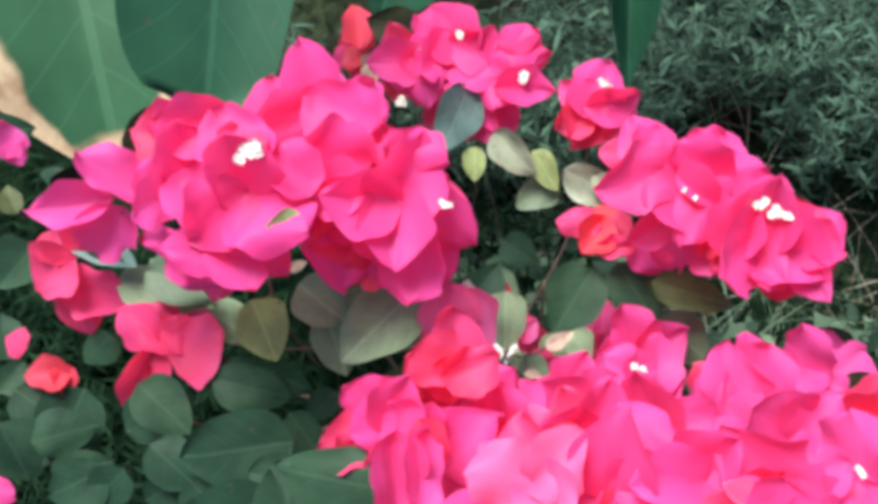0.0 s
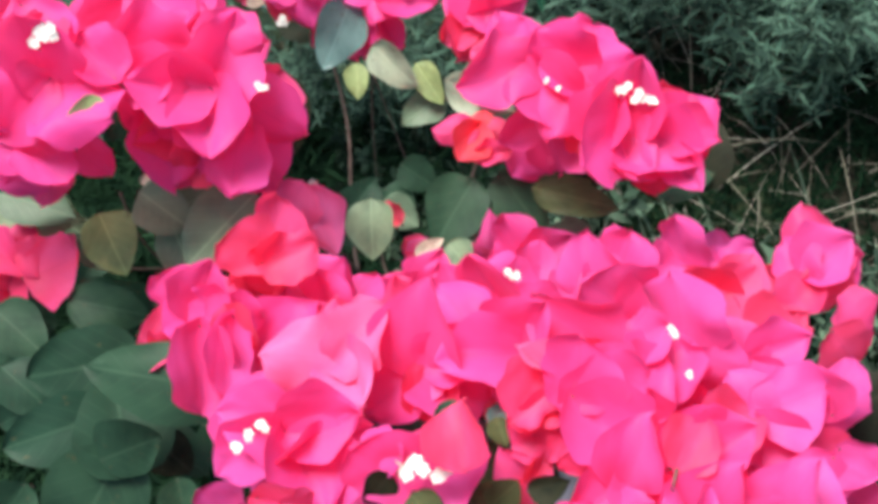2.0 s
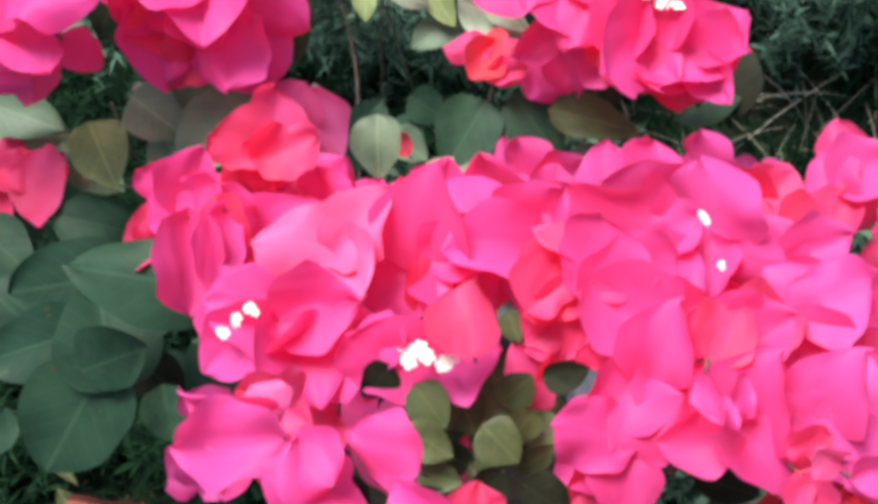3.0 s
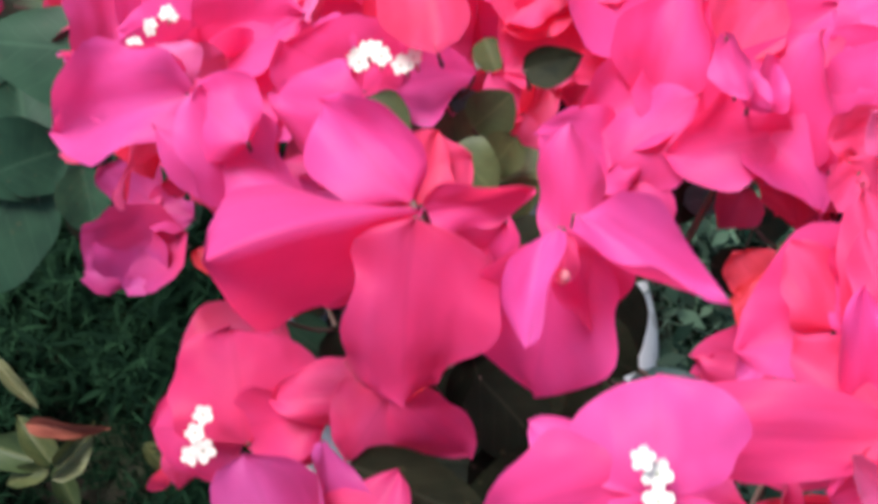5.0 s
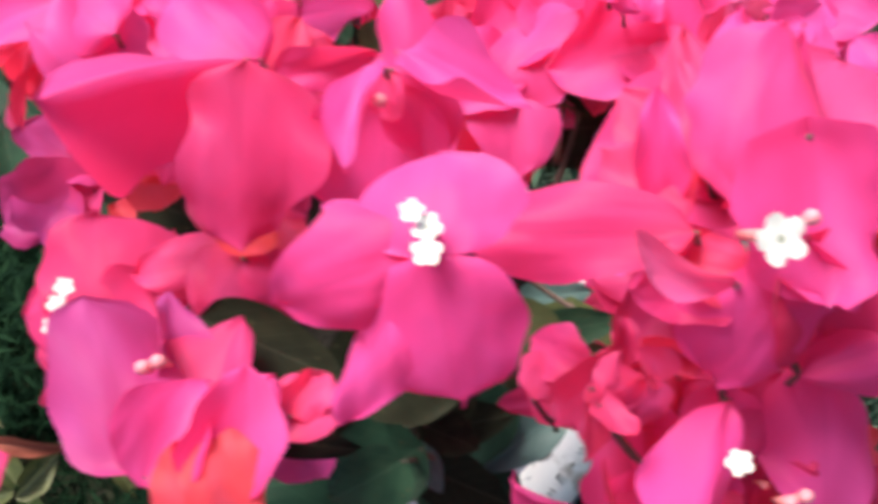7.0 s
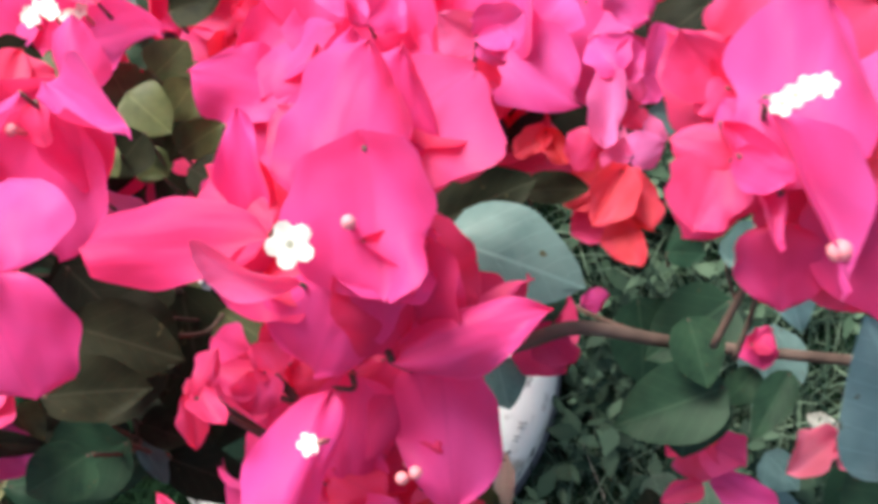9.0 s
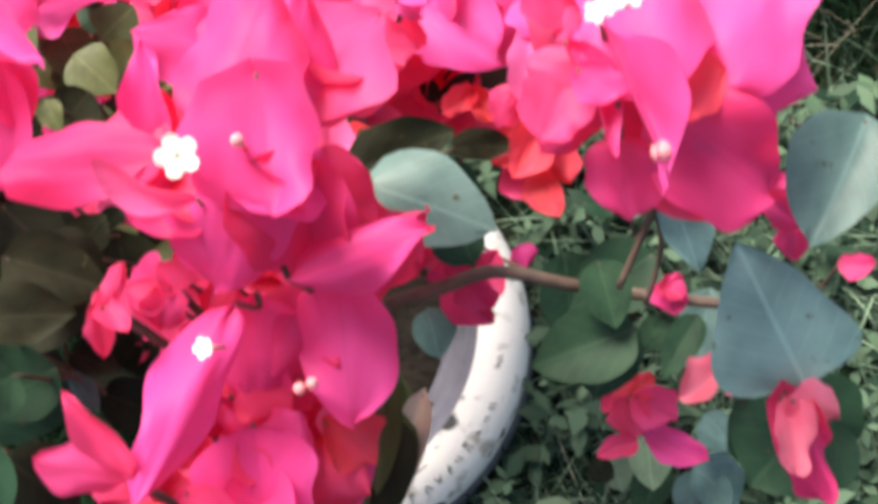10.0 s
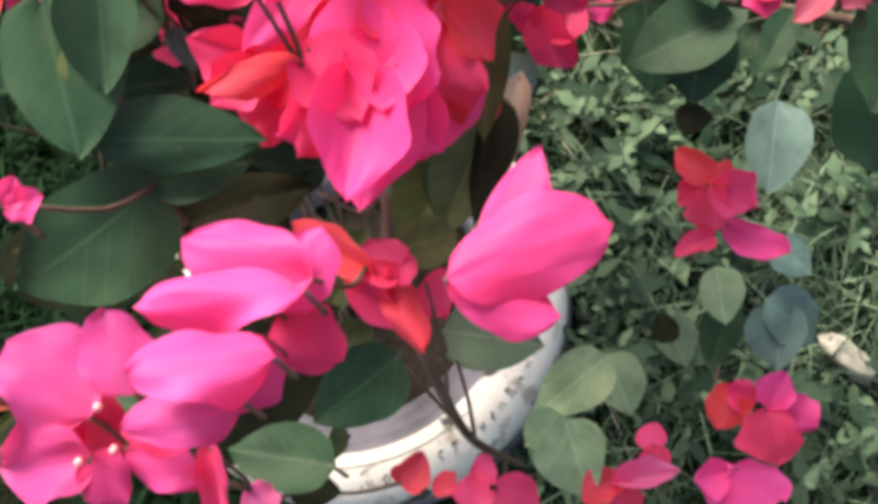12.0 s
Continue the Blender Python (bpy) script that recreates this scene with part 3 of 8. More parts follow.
seedling_leaf(-0.377, -0.122, 0.134, 0.052, 0.026, 7, 47, -42, 1)
seedling_leaf(-0.382, -0.122, 0.135, 0.059, 0.029, 22, 17, 45, 2)
seedling_leaf(-0.387, -0.127, 0.134, 0.046, 0.023, 5, -17, 107, 3)
seedling_leaf(-0.377, -0.127, 0.132, 0.048, 0.024, -22, -13, -151, 4)
seedling_leaf(-0.398, -0.121, 0.127, 0.066, 0.039, 17, 3, 71, 5)
seedling_leaf(-0.299, -0.100, 0.104, 0.040, 0.020, -22, -15, -140, 6)
seedling_leaf(-0.358, -0.138, 0.167, 0.053, 0.019, 5, 53, -47, 7, CREAM_EDGED)
seedling_leaf(-0.379, -0.092, 0.186, 0.070, 0.020, -14, 24, -100, 8, WITHERED_RED)
seedling_leaf(-0.411, -0.036, 0.210, 0.059, 0.015, -20, -6, -135, 9, CREAM_EDGED)
bm = bmesh.new()
tube(bm, smooth_line([(-0.462, -0.105, -0.005), (-0.425, -0.115, 0.060), (-0.381, -0.124, 0.134)], 4), [0.003] * 9, 6)
part("stem", bm, GRASS, weed)

# ---- the bougainvillea ----
bush = tagged(new("bougainvillea"), "bougainvillea in bloom with bright pink papery bracts, growing from the tyre", "plant")
state = {"branch": None, "bases": [], "lines": [], "root": None, "n": 0}


def finish_branch():
    """The cane from the root to the cluster, with short side twigs to its flowers and leaves."""
    ob, bases = state["branch"], state["bases"]
    if not ob:
        return
    rng = random.Random(state["n"])
    low = sorted(bases, key=lambda q: q.z)
    mid = sum(low[: len(low) // 2 + 1], Vector()) / (len(low) // 2 + 1)
    end = mid - Vector((0, 0, 0.05))
    root = Vector(state["root"]) if state["root"] else Vector((rng.uniform(-0.05, 0.05), rng.uniform(-0.05, 0.05), 0.05))
    bm = bmesh.new()
    holds = list(state["lines"])
    if state["root"]:
        line = [root, root * 0.5 + mid * 0.5 - Vector((0, 0, 0.03)), mid - Vector((0, 0, 0.03))]
        tube(bm, smooth_line(line, 4), [0.0009] * 9, 6)
    else:
        line = smooth_line([root, root * 0.65 + end * 0.35 + Vector((-0.02, 0.03, 0.08)), root * 0.2 + end * 0.8 - Vector((0, 0, 0.02)), end], 8)
        tube(bm, line, [0.0024 - 0.0014 * i / (len(line) - 1) for i in range(len(line))], 7)
        holds += line[len(line) // 3:]
    holds = holds or line
    me = mesh_of("cane", bm, BARK)
    # every base hangs on a lower neighbour, the lowest ones on the cane
    bm = bmesh.new()
    for k, b in enumerate(low):
        near = [q for q in low[:k] + holds if math.hypot(q.x - b.x, q.y - b.y) < 0.7 * (b.z - q.z) - 0.002]
        foot = min(near, key=lambda q: (q - b).length) if near else b
        if (foot - b).length > 0.05 or foot == b:
            foot = b - Vector((0, 0, 0.010))
        if (foot - b).length > 0.002:
            tube(bm, smooth_line([foot, foot * 0.5 + b * 0.5 - Vector((0, 0, 0.008)), b], 3), [0.0008 - 0.00004 * i for i in range(7)], 5)
    if bm.verts:
        tagged(part("flower_stalk", bm, BARK, ob), "thin brown flower stalks", kind="stuff")
    old = ob.data
    ob.data = me
    bpy.data.meshes.remove(old)
    state["branch"] = None


def branch(name, root=None):
    finish_branch()
    state["lines"], state["root"] = [], root
    state["n"] += 1
    state["bases"] = []
    ob = new("flowering_branch", bpy.data.meshes.new("cane"))
    ob.parent = bush
    state["branch"] = ob


def put_blade(name, meshes, x, y, z, length, width, rx, ry, rz):
    rng = random.Random(int(x * 7919) * 31 + int(y * 7919) * 17 + int(z * 7919))
    ob = new(name, rng.choice(meshes))
    ob.parent = state["branch"]
    ob.matrix_basis = pose(x, y, z, rx, ry, rz) @ Matrix.Diagonal((width, length, length, 1))
    state["bases"].append(Vector((x, y, z)))
    return ob


def bract(x, y, z, length, width, rx, ry, rz, colour):
    put_blade("bract", BRACT_MESH[colour], x, y, z, length, width, rx, ry, rz)


def leaf(x, y, z, length, width, rx, ry, rz, colour):
    put_blade("leaf", LEAF_MESH[colour], x, y, z, length, width, rx, ry, rz)


def arched_mesh(material, seed, cup, arch, sharp, widest, lean, ripple, fold, nu=12, nv=16):
    """A bract rolled across its width and arched along its length; its chord is one unit long and it spans one unit across."""
    rng = random.Random(seed)
    ph = [rng.uniform(0, math.tau) for _ in range(6)]
    twist = rng.uniform(-0.5, 0.5)
    bm = bmesh.new()
    uvl = bm.loops.layers.uv.new("UVMap")
    spine, y, z = [], 0.0, 0.0
    for j in range(nv + 1):
        spine.append((y, z))
        a = arch * (0.5 - (j + 0.5) / nv)
        y, z = y + math.cos(a) / nv, z + math.sin(a) / nv
    chord = spine[-1][0]
    grid, flat = [], {}
    for j in range(nv + 1):
        s = j / nv
        if s < widest:
            half = 0.5 * max(0.0, 1 - (1 - s / widest) ** 2.2) ** 0.55
        else:
            half = 0.5 * max(0.0, 1 - ((s - widest) / (1 - widest)) ** 1.8) ** sharp
        a = arch * (0.5 - s)
        ny, nz = -math.sin(a), math.cos(a)
        row = []
        for i in range(nu + 1):
            u = 2 * i / nu - 1
            wave = 1 + ripple * (0.8 * math.sin(6.5 * s + ph[0] + 2.2 * (u > 0)) + 0.5 * math.sin(14 * s + ph[1] + (u > 0)) + 1.1 * math.sin(3.4 * s + ph[5] + 2.6 * (u > 0)))
            w = half * u * wave
            if abs(cup) > 0.02:
                k = 2 * cup * w
                x, d = math.sin(k) / (2 * cup), (1 - math.cos(k)) / (2 * cup)
            else:
                x, d = w, 0.0
            d += ripple * (0.45 * abs(u) * math.sin(6 * s + 2.5 * u + ph[2]) + 0.30 * u * u * math.sin(11 * s + ph[3]) + 0.14 * math.sin(4 * s + 3 * u + ph[4]))
            d -= 0.012 * math.exp(-((u / 0.14) ** 2)) * (1 - s)
            d += fold * abs(w)
            tw = twist * (s - 0.4)
            x, d = x * math.cos(tw) - d * math.sin(tw), x * math.sin(tw) + d * math.cos(tw)
            x += lean * math.sin(math.pi * s)
            vert = bm.verts.new((x, spine[j][0] + d * ny, spine[j][1] + d * nz))
            flat[vert] = (0.5 + half * u, s)
            row.append(vert)
        grid.append(row)
    for j in range(nv):
        for i in range(nu):
            face = bm.faces.new((grid[j][i], grid[j][i + 1], grid[j + 1][i + 1], grid[j + 1][i]))
            for loop in face.loops:
                loop[uvl].uv = flat[loop.vert]
    bmesh.ops.remove_doubles(bm, verts=bm.verts, dist=1e-5)
    wide = max(v.co.x for v in bm.verts) - min(v.co.x for v in bm.verts)
    for v in bm.verts:
        v.co = Vector((v.co.x / wide, v.co.y / chord, v.co.z / chord))
    return mesh_of("bract", bm, material)


def petal(x, y, z, length, width, rx, ry, rz, colour, cup=0.6, arch=0.5, sharp=0.8, widest=0.45, lean=0.0, ripple=0.13, fold=0.0):
    """A large bract with a form of its own."""
    material, name = (LEAF[colour], "leaf") if colour in LEAF else (BRACT[colour], "bract")
    put_blade(name, [arched_mesh(material, int(x * 9973) + int(y * 7919), cup, arch, sharp, widest, lean, ripple, fold)], x, y, z, length, width, rx, ry, rz)


def floret(x, y, z, size, tilt, turn):
    ob = new("floret", FLORET)
    ob.parent = state["branch"]
    ob.matrix_basis = pose(x, y, z, tilt, 0, turn) @ Matrix.Diagonal((size, size, size, 1))


def bud(x, y, z, size, tilt, turn):
    ob = new("flower_bud", BUD)
    ob.parent = state["branch"]
    ob.matrix_basis = pose(x, y, z, tilt, 0, turn) @ Matrix.Diagonal((size, size, size, 1))


def twig(radius, *pts):
    line = smooth_line(pts, 6)
    bm = bmesh.new()
    tube(bm, line, [radius * (1 - 0.3 * i / len(line)) for i in range(len(line))], 8)
    state["lines"] += line
    part("twig", bm, BARK, state["branch"])


branch("upper_left")
bract(-0.130, 0.189, 0.785, 0.043, 0.041, -6, -26, 139, "pink")
bract(-0.136, 0.196, 0.769, 0.045, 0.042, 10, -50, 83, "pink")
bract(-0.122, 0.185, 0.793, 0.045, 0.043, 18, -39, 93, "pink")
bract(-0.126, 0.183, 0.805, 0.043, 0.042, -15, 0, -137, "pink")
bract(-0.157, 0.155, 0.763, 0.039, 0.037, -17, 14, -105, "magenta")
bract(-0.155, 0.153, 0.768, 0.039, 0.037, 14, -5, 9, "magenta")
bract(-0.150, 0.145, 0.778, 0.044, 0.044, 32, 29, 15, "magenta")
bract(-0.147, 0.150, 0.779, 0.040, 0.035, 17, -43, 106, "magenta")
bract(-0.151, 0.150, 0.786, 0.043, 0.040, -13, -16, -137, "magenta")
bract(-0.115, 0.142, 0.778, 0.043, 0.041, -1, 29, -61, "pink")
bract(-0.111, 0.137, 0.791, 0.043, 0.041, 11, 2, 4, "coral")
bract(-0.112, 0.137, 0.799, 0.053, 0.053, 5, -11, -125, "pink")
bract(-0.108, 0.130, 0.796, 0.049, 0.043, 46, 18, 16, "pink")
bract(-0.103, 0.136, 0.803, 0.049, 0.042, -8, -24, 134, "pink")
bract(-0.127, 0.114, 0.764, 0.037, 0.035, -4, -21, 120, "pink")
bract(-0.133, 0.119, 0.749, 0.038, 0.036, -24, -24, 176, "coral")
bract(-0.121, 0.112, 0.771, 0.038, 0.034, 37, -21, 93, "pink")
bract(-0.126, 0.114, 0.774, 0.038, 0.034, -8, -20, -147, "pink")
bract(-0.126, 0.108, 0.773, 0.043, 0.041, 41, 18, -30, "pink")
bract(-0.082, 0.220, 0.739, 0.043, 0.041, -14, 32, -115, "pink")
bract(-0.085, 0.226, 0.726, 0.044, 0.041, 3, -43, 118, "pink")
bract(-0.078, 0.212, 0.746, 0.046, 0.041, 44, 2, 17, "pink")
bract(-0.075, 0.217, 0.750, 0.051, 0.044, 19, -42, 120, "pink")
bract(-0.080, 0.212, 0.762, 0.050, 0.050, -5, 14, -119, "pink")
bract(-0.177, 0.193, 0.755, 0.023, 0.020, -40, -1, -148, "coral")
bract(-0.165, 0.185, 0.773, 0.027, 0.034, -16, -14, 81, "coral")
bract(-0.198, 0.151, 0.764, 0.031, 0.027, -2, 30, -42, "coral")
bract(-0.184, 0.141, 0.774, 0.045, 0.033, 25, 25, 68, "magenta")
bract(-0.228, 0.151, 0.740, 0.040, 0.035, -31, -27, 168, "coral")
bract(-0.207, 0.145, 0.764, 0.048, 0.030, -4, -10, 100, "magenta")
bract(-0.196, 0.137, 0.763, 0.035, 0.041, -35, -26, 157, "magenta")
bract(-0.182, 0.153, 0.763, 0.029, 0.025, -37, -17, -152, "coral")
bract(-0.178, 0.143, 0.777, 0.025, 0.021, 12, 44, -17, "magenta")
bract(-0.163, 0.122, 0.751, 0.040, 0.037, -20, -4, -137, "magenta")
bract(-0.148, 0.117, 0.767, 0.039, 0.021, -2, -31, 94, "magenta")
bract(-0.105, 0.110, 0.763, 0.028, 0.026, -49, 9, -143, "pink")
bract(-0.070, 0.139, 0.792, 0.034, 0.035, 15, 5, 43, "pink")
bract(-0.110, 0.206, 0.731, 0.034, 0.031, -13, 30, -51, "pink")
bract(-0.104, 0.187, 0.742, 0.058, 0.043, 9, 18, 9, "pink")
bract(-0.091, 0.226, 0.710, 0.039, 0.037, 19, -11, 50, "pink")
bract(-0.084, 0.200, 0.739, 0.051, 0.048, 14, 19, -4, "pink")
bract(-0.072, 0.203, 0.739, 0.041, 0.038, 4, 37, -36, "pink")
bract(-0.058, 0.215, 0.704, 0.036, 0.038, 16, -3, 7, "pink")
floret(-0.095, 0.155, 0.825, 0.0077, 34, 71)
floret(-0.101, 0.154, 0.823, 0.0077, 51, 63)
floret(-0.098, 0.152, 0.825, 0.009, 32, 41)
floret(-0.096, 0.150, 0.824, 0.0063, 24, 68)
floret(-0.092, 0.151, 0.823, 0.0063, 37, 40)
floret(-0.093, 0.154, 0.825, 0.007, 24, 38)
floret(-0.101, 0.146, 0.824, 0.0049, 11, 56)
floret(-0.104, 0.147, 0.823, 0.0049, 40, 0)
floret(-0.103, 0.148, 0.824, 0.006, 17, 33)
floret(-0.113, 0.141, 0.812, 0.0042, 38, 56)
floret(-0.117, 0.143, 0.812, 0.0042, 10, 61)
floret(-0.115, 0.141, 0.813, 0.005, 20, 34)
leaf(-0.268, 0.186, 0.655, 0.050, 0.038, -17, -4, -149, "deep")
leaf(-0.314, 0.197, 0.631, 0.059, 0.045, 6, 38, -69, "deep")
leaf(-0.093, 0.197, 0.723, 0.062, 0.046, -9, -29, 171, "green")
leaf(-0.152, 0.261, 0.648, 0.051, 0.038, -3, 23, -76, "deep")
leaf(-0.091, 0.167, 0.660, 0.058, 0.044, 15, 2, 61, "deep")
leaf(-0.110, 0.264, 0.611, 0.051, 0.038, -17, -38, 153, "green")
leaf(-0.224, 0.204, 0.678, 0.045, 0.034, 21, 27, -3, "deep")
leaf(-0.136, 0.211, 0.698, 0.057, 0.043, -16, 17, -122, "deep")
branch("upper_middle")
bract(-0.049, 0.177, 0.741, 0.048, 0.045, -10, 12, -86, "pink")
bract(-0.049, 0.178, 0.739, 0.048, 0.045, 14, -26, 74, "coral")
bract(-0.037, 0.165, 0.771, 0.053, 0.051, 19, -28, 86, "pink")
bract(-0.046, 0.170, 0.768, 0.050, 0.043, -6, -13, -140, "pink")
bract(-0.031, 0.148, 0.748, 0.050, 0.047, -26, -11, 163, "pink")
bract(-0.031, 0.147, 0.752, 0.049, 0.046, 14, -1, 19, "coral")
bract(-0.022, 0.140, 0.770, 0.047, 0.041, 22, -20, 82, "pink")
bract(-0.028, 0.145, 0.770, 0.047, 0.045, -18, -10, -170, "pink")
bract(-0.030, 0.138, 0.766, 0.052, 0.050, 28, 34, -27, "pink")
bract(-0.016, 0.130, 0.726, 0.046, 0.044, 9, 13, 57, "pink")
bract(-0.018, 0.132, 0.717, 0.047, 0.044, 7, 30, -21, "coral")
bract(-0.010, 0.122, 0.739, 0.050, 0.045, 20, -14, 43, "pink")
bract(-0.012, 0.128, 0.745, 0.045, 0.043, 2, 3, 171, "pink")
bract(-0.069, 0.150, 0.723, 0.044, 0.041, 10, -11, 55, "pink")
bract(-0.068, 0.148, 0.729, 0.042, 0.040, -11, 29, -118, "pink")
bract(-0.066, 0.149, 0.740, 0.052, 0.045, 4, -5, -172, "pink")
bract(-0.068, 0.141, 0.743, 0.052, 0.046, 32, 40, -47, "pink")
bract(-0.063, 0.144, 0.732, 0.048, 0.044, 47, -23, 40, "pink")
bract(-0.024, 0.177, 0.757, 0.036, 0.035, -20, -47, 157, "pink")
bract(-0.027, 0.170, 0.781, 0.039, 0.037, -5, 32, -111, "pink")
bract(-0.053, 0.157, 0.754, 0.042, 0.044, 11, 45, -23, "magenta")
bract(-0.039, 0.148, 0.780, 0.039, 0.037, 0, -6, 102, "magenta")
bract(-0.009, 0.141, 0.754, 0.043, 0.041, -25, 16, -128, "pink")
bract(-0.024, 0.133, 0.741, 0.049, 0.056, -20, 6, -150, "pink")
bract(-0.036, 0.135, 0.709, 0.037, 0.034, -23, 23, -98, "coral")
bract(-0.027, 0.134, 0.736, 0.042, 0.039, -27, -27, 156, "coral")
bract(-0.058, 0.141, 0.721, 0.039, 0.040, -30, -15, 173, "coral")
bract(-0.047, 0.139, 0.737, 0.037, 0.031, -6, -31, 113, "coral")
floret(0.012, 0.114, 0.677, 0.0056, 38, -13)
floret(0.013, 0.114, 0.680, 0.0056, 1, 19)
floret(0.015, 0.112, 0.679, 0.006, 15, 15)
floret(0.007, 0.139, 0.773, 0.0042, 26, 59)
floret(0.012, 0.137, 0.773, 0.0042, 32, 32)
floret(0.009, 0.137, 0.773, 0.005, 15, 25)
floret(0.004, 0.093, 0.655, 0.0028, 30, 10)
floret(0.001, 0.095, 0.654, 0.0028, 28, 15)
floret(0.002, 0.094, 0.655, 0.003, 10, 2)
leaf(-0.057, 0.150, 0.629, 0.064, 0.048, 21, 24, -5, "green")
leaf(-0.050, 0.232, 0.694, 0.057, 0.043, -16, -24, 161, "deep")
leaf(-0.026, 0.196, 0.669, 0.054, 0.041, -26, 7, -168, "deep")
leaf(-0.051, 0.196, 0.664, 0.052, 0.039, -27, 8, -160, "deep")
leaf(-0.080, 0.167, 0.627, 0.048, 0.036, 16, 13, 19, "deep")
leaf(-0.060, 0.160, 0.590, 0.059, 0.044, 14, -7, 55, "green")
leaf(-0.057, 0.187, 0.673, 0.055, 0.041, -20, 15, -96, "deep")
leaf(-0.070, 0.211, 0.619, 0.052, 0.039, -8, 16, -127, "green")
leaf(-0.099, 0.170, 0.699, 0.048, 0.036, -12, 17, -106, "deep")
leaf(-0.009, 0.119, 0.548, 0.057, 0.043, 8, 6, -31, "green")
petal(0.0151, 0.1067, 0.7038, 0.0521, 0.0373, -28, -16, 153, "pale", cup=-0.5, arch=0.5, sharp=0.8)
petal(0.0120, 0.1080, 0.6941, 0.0499, 0.0349, -36, -3, -157, "pale", cup=-0.5, arch=0.5, sharp=0.9)
petal(0.0064, 0.1133, 0.6755, 0.0502, 0.0336, -20, -19, 127, "pink", cup=-0.5, arch=0.5, sharp=0.9)
branch("top_cluster")
bract(-0.023, 0.373, 0.514, 0.046, 0.044, -15, -26, 180, "pink")
bract(-0.024, 0.377, 0.506, 0.048, 0.046, 8, -2, 49, "pink")
bract(-0.021, 0.361, 0.528, 0.046, 0.042, 21, -4, 4, "pink")
bract(-0.018, 0.370, 0.525, 0.051, 0.047, 19, -24, 127, "pink")
bract(-0.025, 0.366, 0.532, 0.055, 0.051, 1, 24, -116, "pink")
bract(0.014, 0.361, 0.516, 0.045, 0.043, -28, 49, -112, "coral")
bract(0.014, 0.365, 0.506, 0.045, 0.042, 3, 21, -55, "pink")
bract(0.013, 0.348, 0.534, 0.048, 0.041, 15, 27, -49, "pink")
bract(0.020, 0.352, 0.529, 0.048, 0.043, 29, -20, 66, "pink")
bract(0.017, 0.356, 0.534, 0.049, 0.043, 1, 9, 170, "pink")
bract(-0.059, 0.361, 0.518, 0.039, 0.037, 23, -20, 19, "coral")
bract(-0.061, 0.365, 0.510, 0.040, 0.038, -8, -9, 147, "coral")
bract(-0.052, 0.353, 0.533, 0.045, 0.041, 24, -35, 78, "pink")
bract(-0.056, 0.354, 0.541, 0.045, 0.040, -14, 10, -169, "pink")
bract(-0.060, 0.350, 0.534, 0.045, 0.039, 24, 25, -50, "pink")
bract(-0.002, 0.334, 0.487, 0.038, 0.036, -14, 6, -158, "pink")
bract(-0.001, 0.328, 0.501, 0.037, 0.035, -21, 26, -146, "coral")
bract(-0.001, 0.327, 0.511, 0.041, 0.036, -5, 16, -168, "pink")
bract(-0.002, 0.322, 0.508, 0.037, 0.035, 33, 19, -34, "pink")
bract(0.004, 0.319, 0.515, 0.039, 0.036, 25, -6, 63, "pink")
bract(-0.019, 0.381, 0.511, 0.030, 0.029, -17, -45, 165, "coral")
bract(-0.011, 0.359, 0.531, 0.053, 0.050, 25, -14, 25, "pink")
bract(0.021, 0.375, 0.510, 0.035, 0.033, -28, 12, -139, "coral")
bract(0.016, 0.357, 0.540, 0.039, 0.036, -6, 23, -75, "pink")
bract(0.016, 0.340, 0.533, 0.051, 0.032, 1, 32, -70, "pink")
bract(0.017, 0.326, 0.534, 0.046, 0.034, -18, 17, -95, "pink")
bract(0.010, 0.331, 0.521, 0.041, 0.039, -16, 15, -167, "pink")
bract(-0.021, 0.331, 0.495, 0.036, 0.034, -1, -28, 112, "coral")
bract(-0.020, 0.331, 0.513, 0.039, 0.033, -12, 6, -171, "coral")
bract(-0.054, 0.357, 0.530, 0.037, 0.039, -3, -16, 108, "magenta")
floret(-0.014, 0.361, 0.568, 0.0063, 13, 1)
floret(-0.013, 0.358, 0.568, 0.0063, 13, -27)
floret(-0.013, 0.359, 0.570, 0.007, 31, 11)
floret(0.038, 0.330, 0.542, 0.0077, 24, 53)
floret(0.039, 0.338, 0.543, 0.0077, 5, 31)
floret(0.039, 0.333, 0.544, 0.009, 21, 21)
floret(-0.064, 0.315, 0.532, 0.0063, 38, -2)
floret(-0.069, 0.316, 0.531, 0.0063, 19, 12)
floret(-0.066, 0.319, 0.533, 0.007, 23, 27)
floret(-0.050, 0.357, 0.553, 0.0035, 53, 54)
floret(-0.050, 0.356, 0.553, 0.0035, 32, 8)
floret(-0.049, 0.357, 0.553, 0.004, 30, 19)
bract(-0.146, 0.471, 0.361, 0.031, 0.032, -29, -30, 152, "orange")
bract(-0.142, 0.456, 0.371, 0.044, 0.035, 19, -3, 8, "orange")
bract(-0.148, 0.453, 0.373, 0.030, 0.025, -13, -26, 132, "coral")
bract(-0.150, 0.471, 0.346, 0.033, 0.034, 1, -23, 29, "orange")
bract(-0.150, 0.459, 0.364, 0.026, 0.022, -0, 32, -52, "orange")
leaf(-0.158, 0.439, 0.376, 0.033, 0.020, -4, 31, -109, "grey")
leaf(-0.178, 0.524, 0.303, 0.048, 0.036, -19, 13, -104, "deep")
leaf(-0.120, 0.474, 0.251, 0.063, 0.048, 2, -16, 80, "deep")
leaf(-0.179, 0.546, 0.239, 0.053, 0.040, -9, -28, 137, "deep")
leaf(-0.155, 0.499, 0.242, 0.047, 0.035, 14, 12, -34, "green")
leaf(-0.009, 0.429, 0.410, 0.052, 0.039, 18, -7, 50, "green")
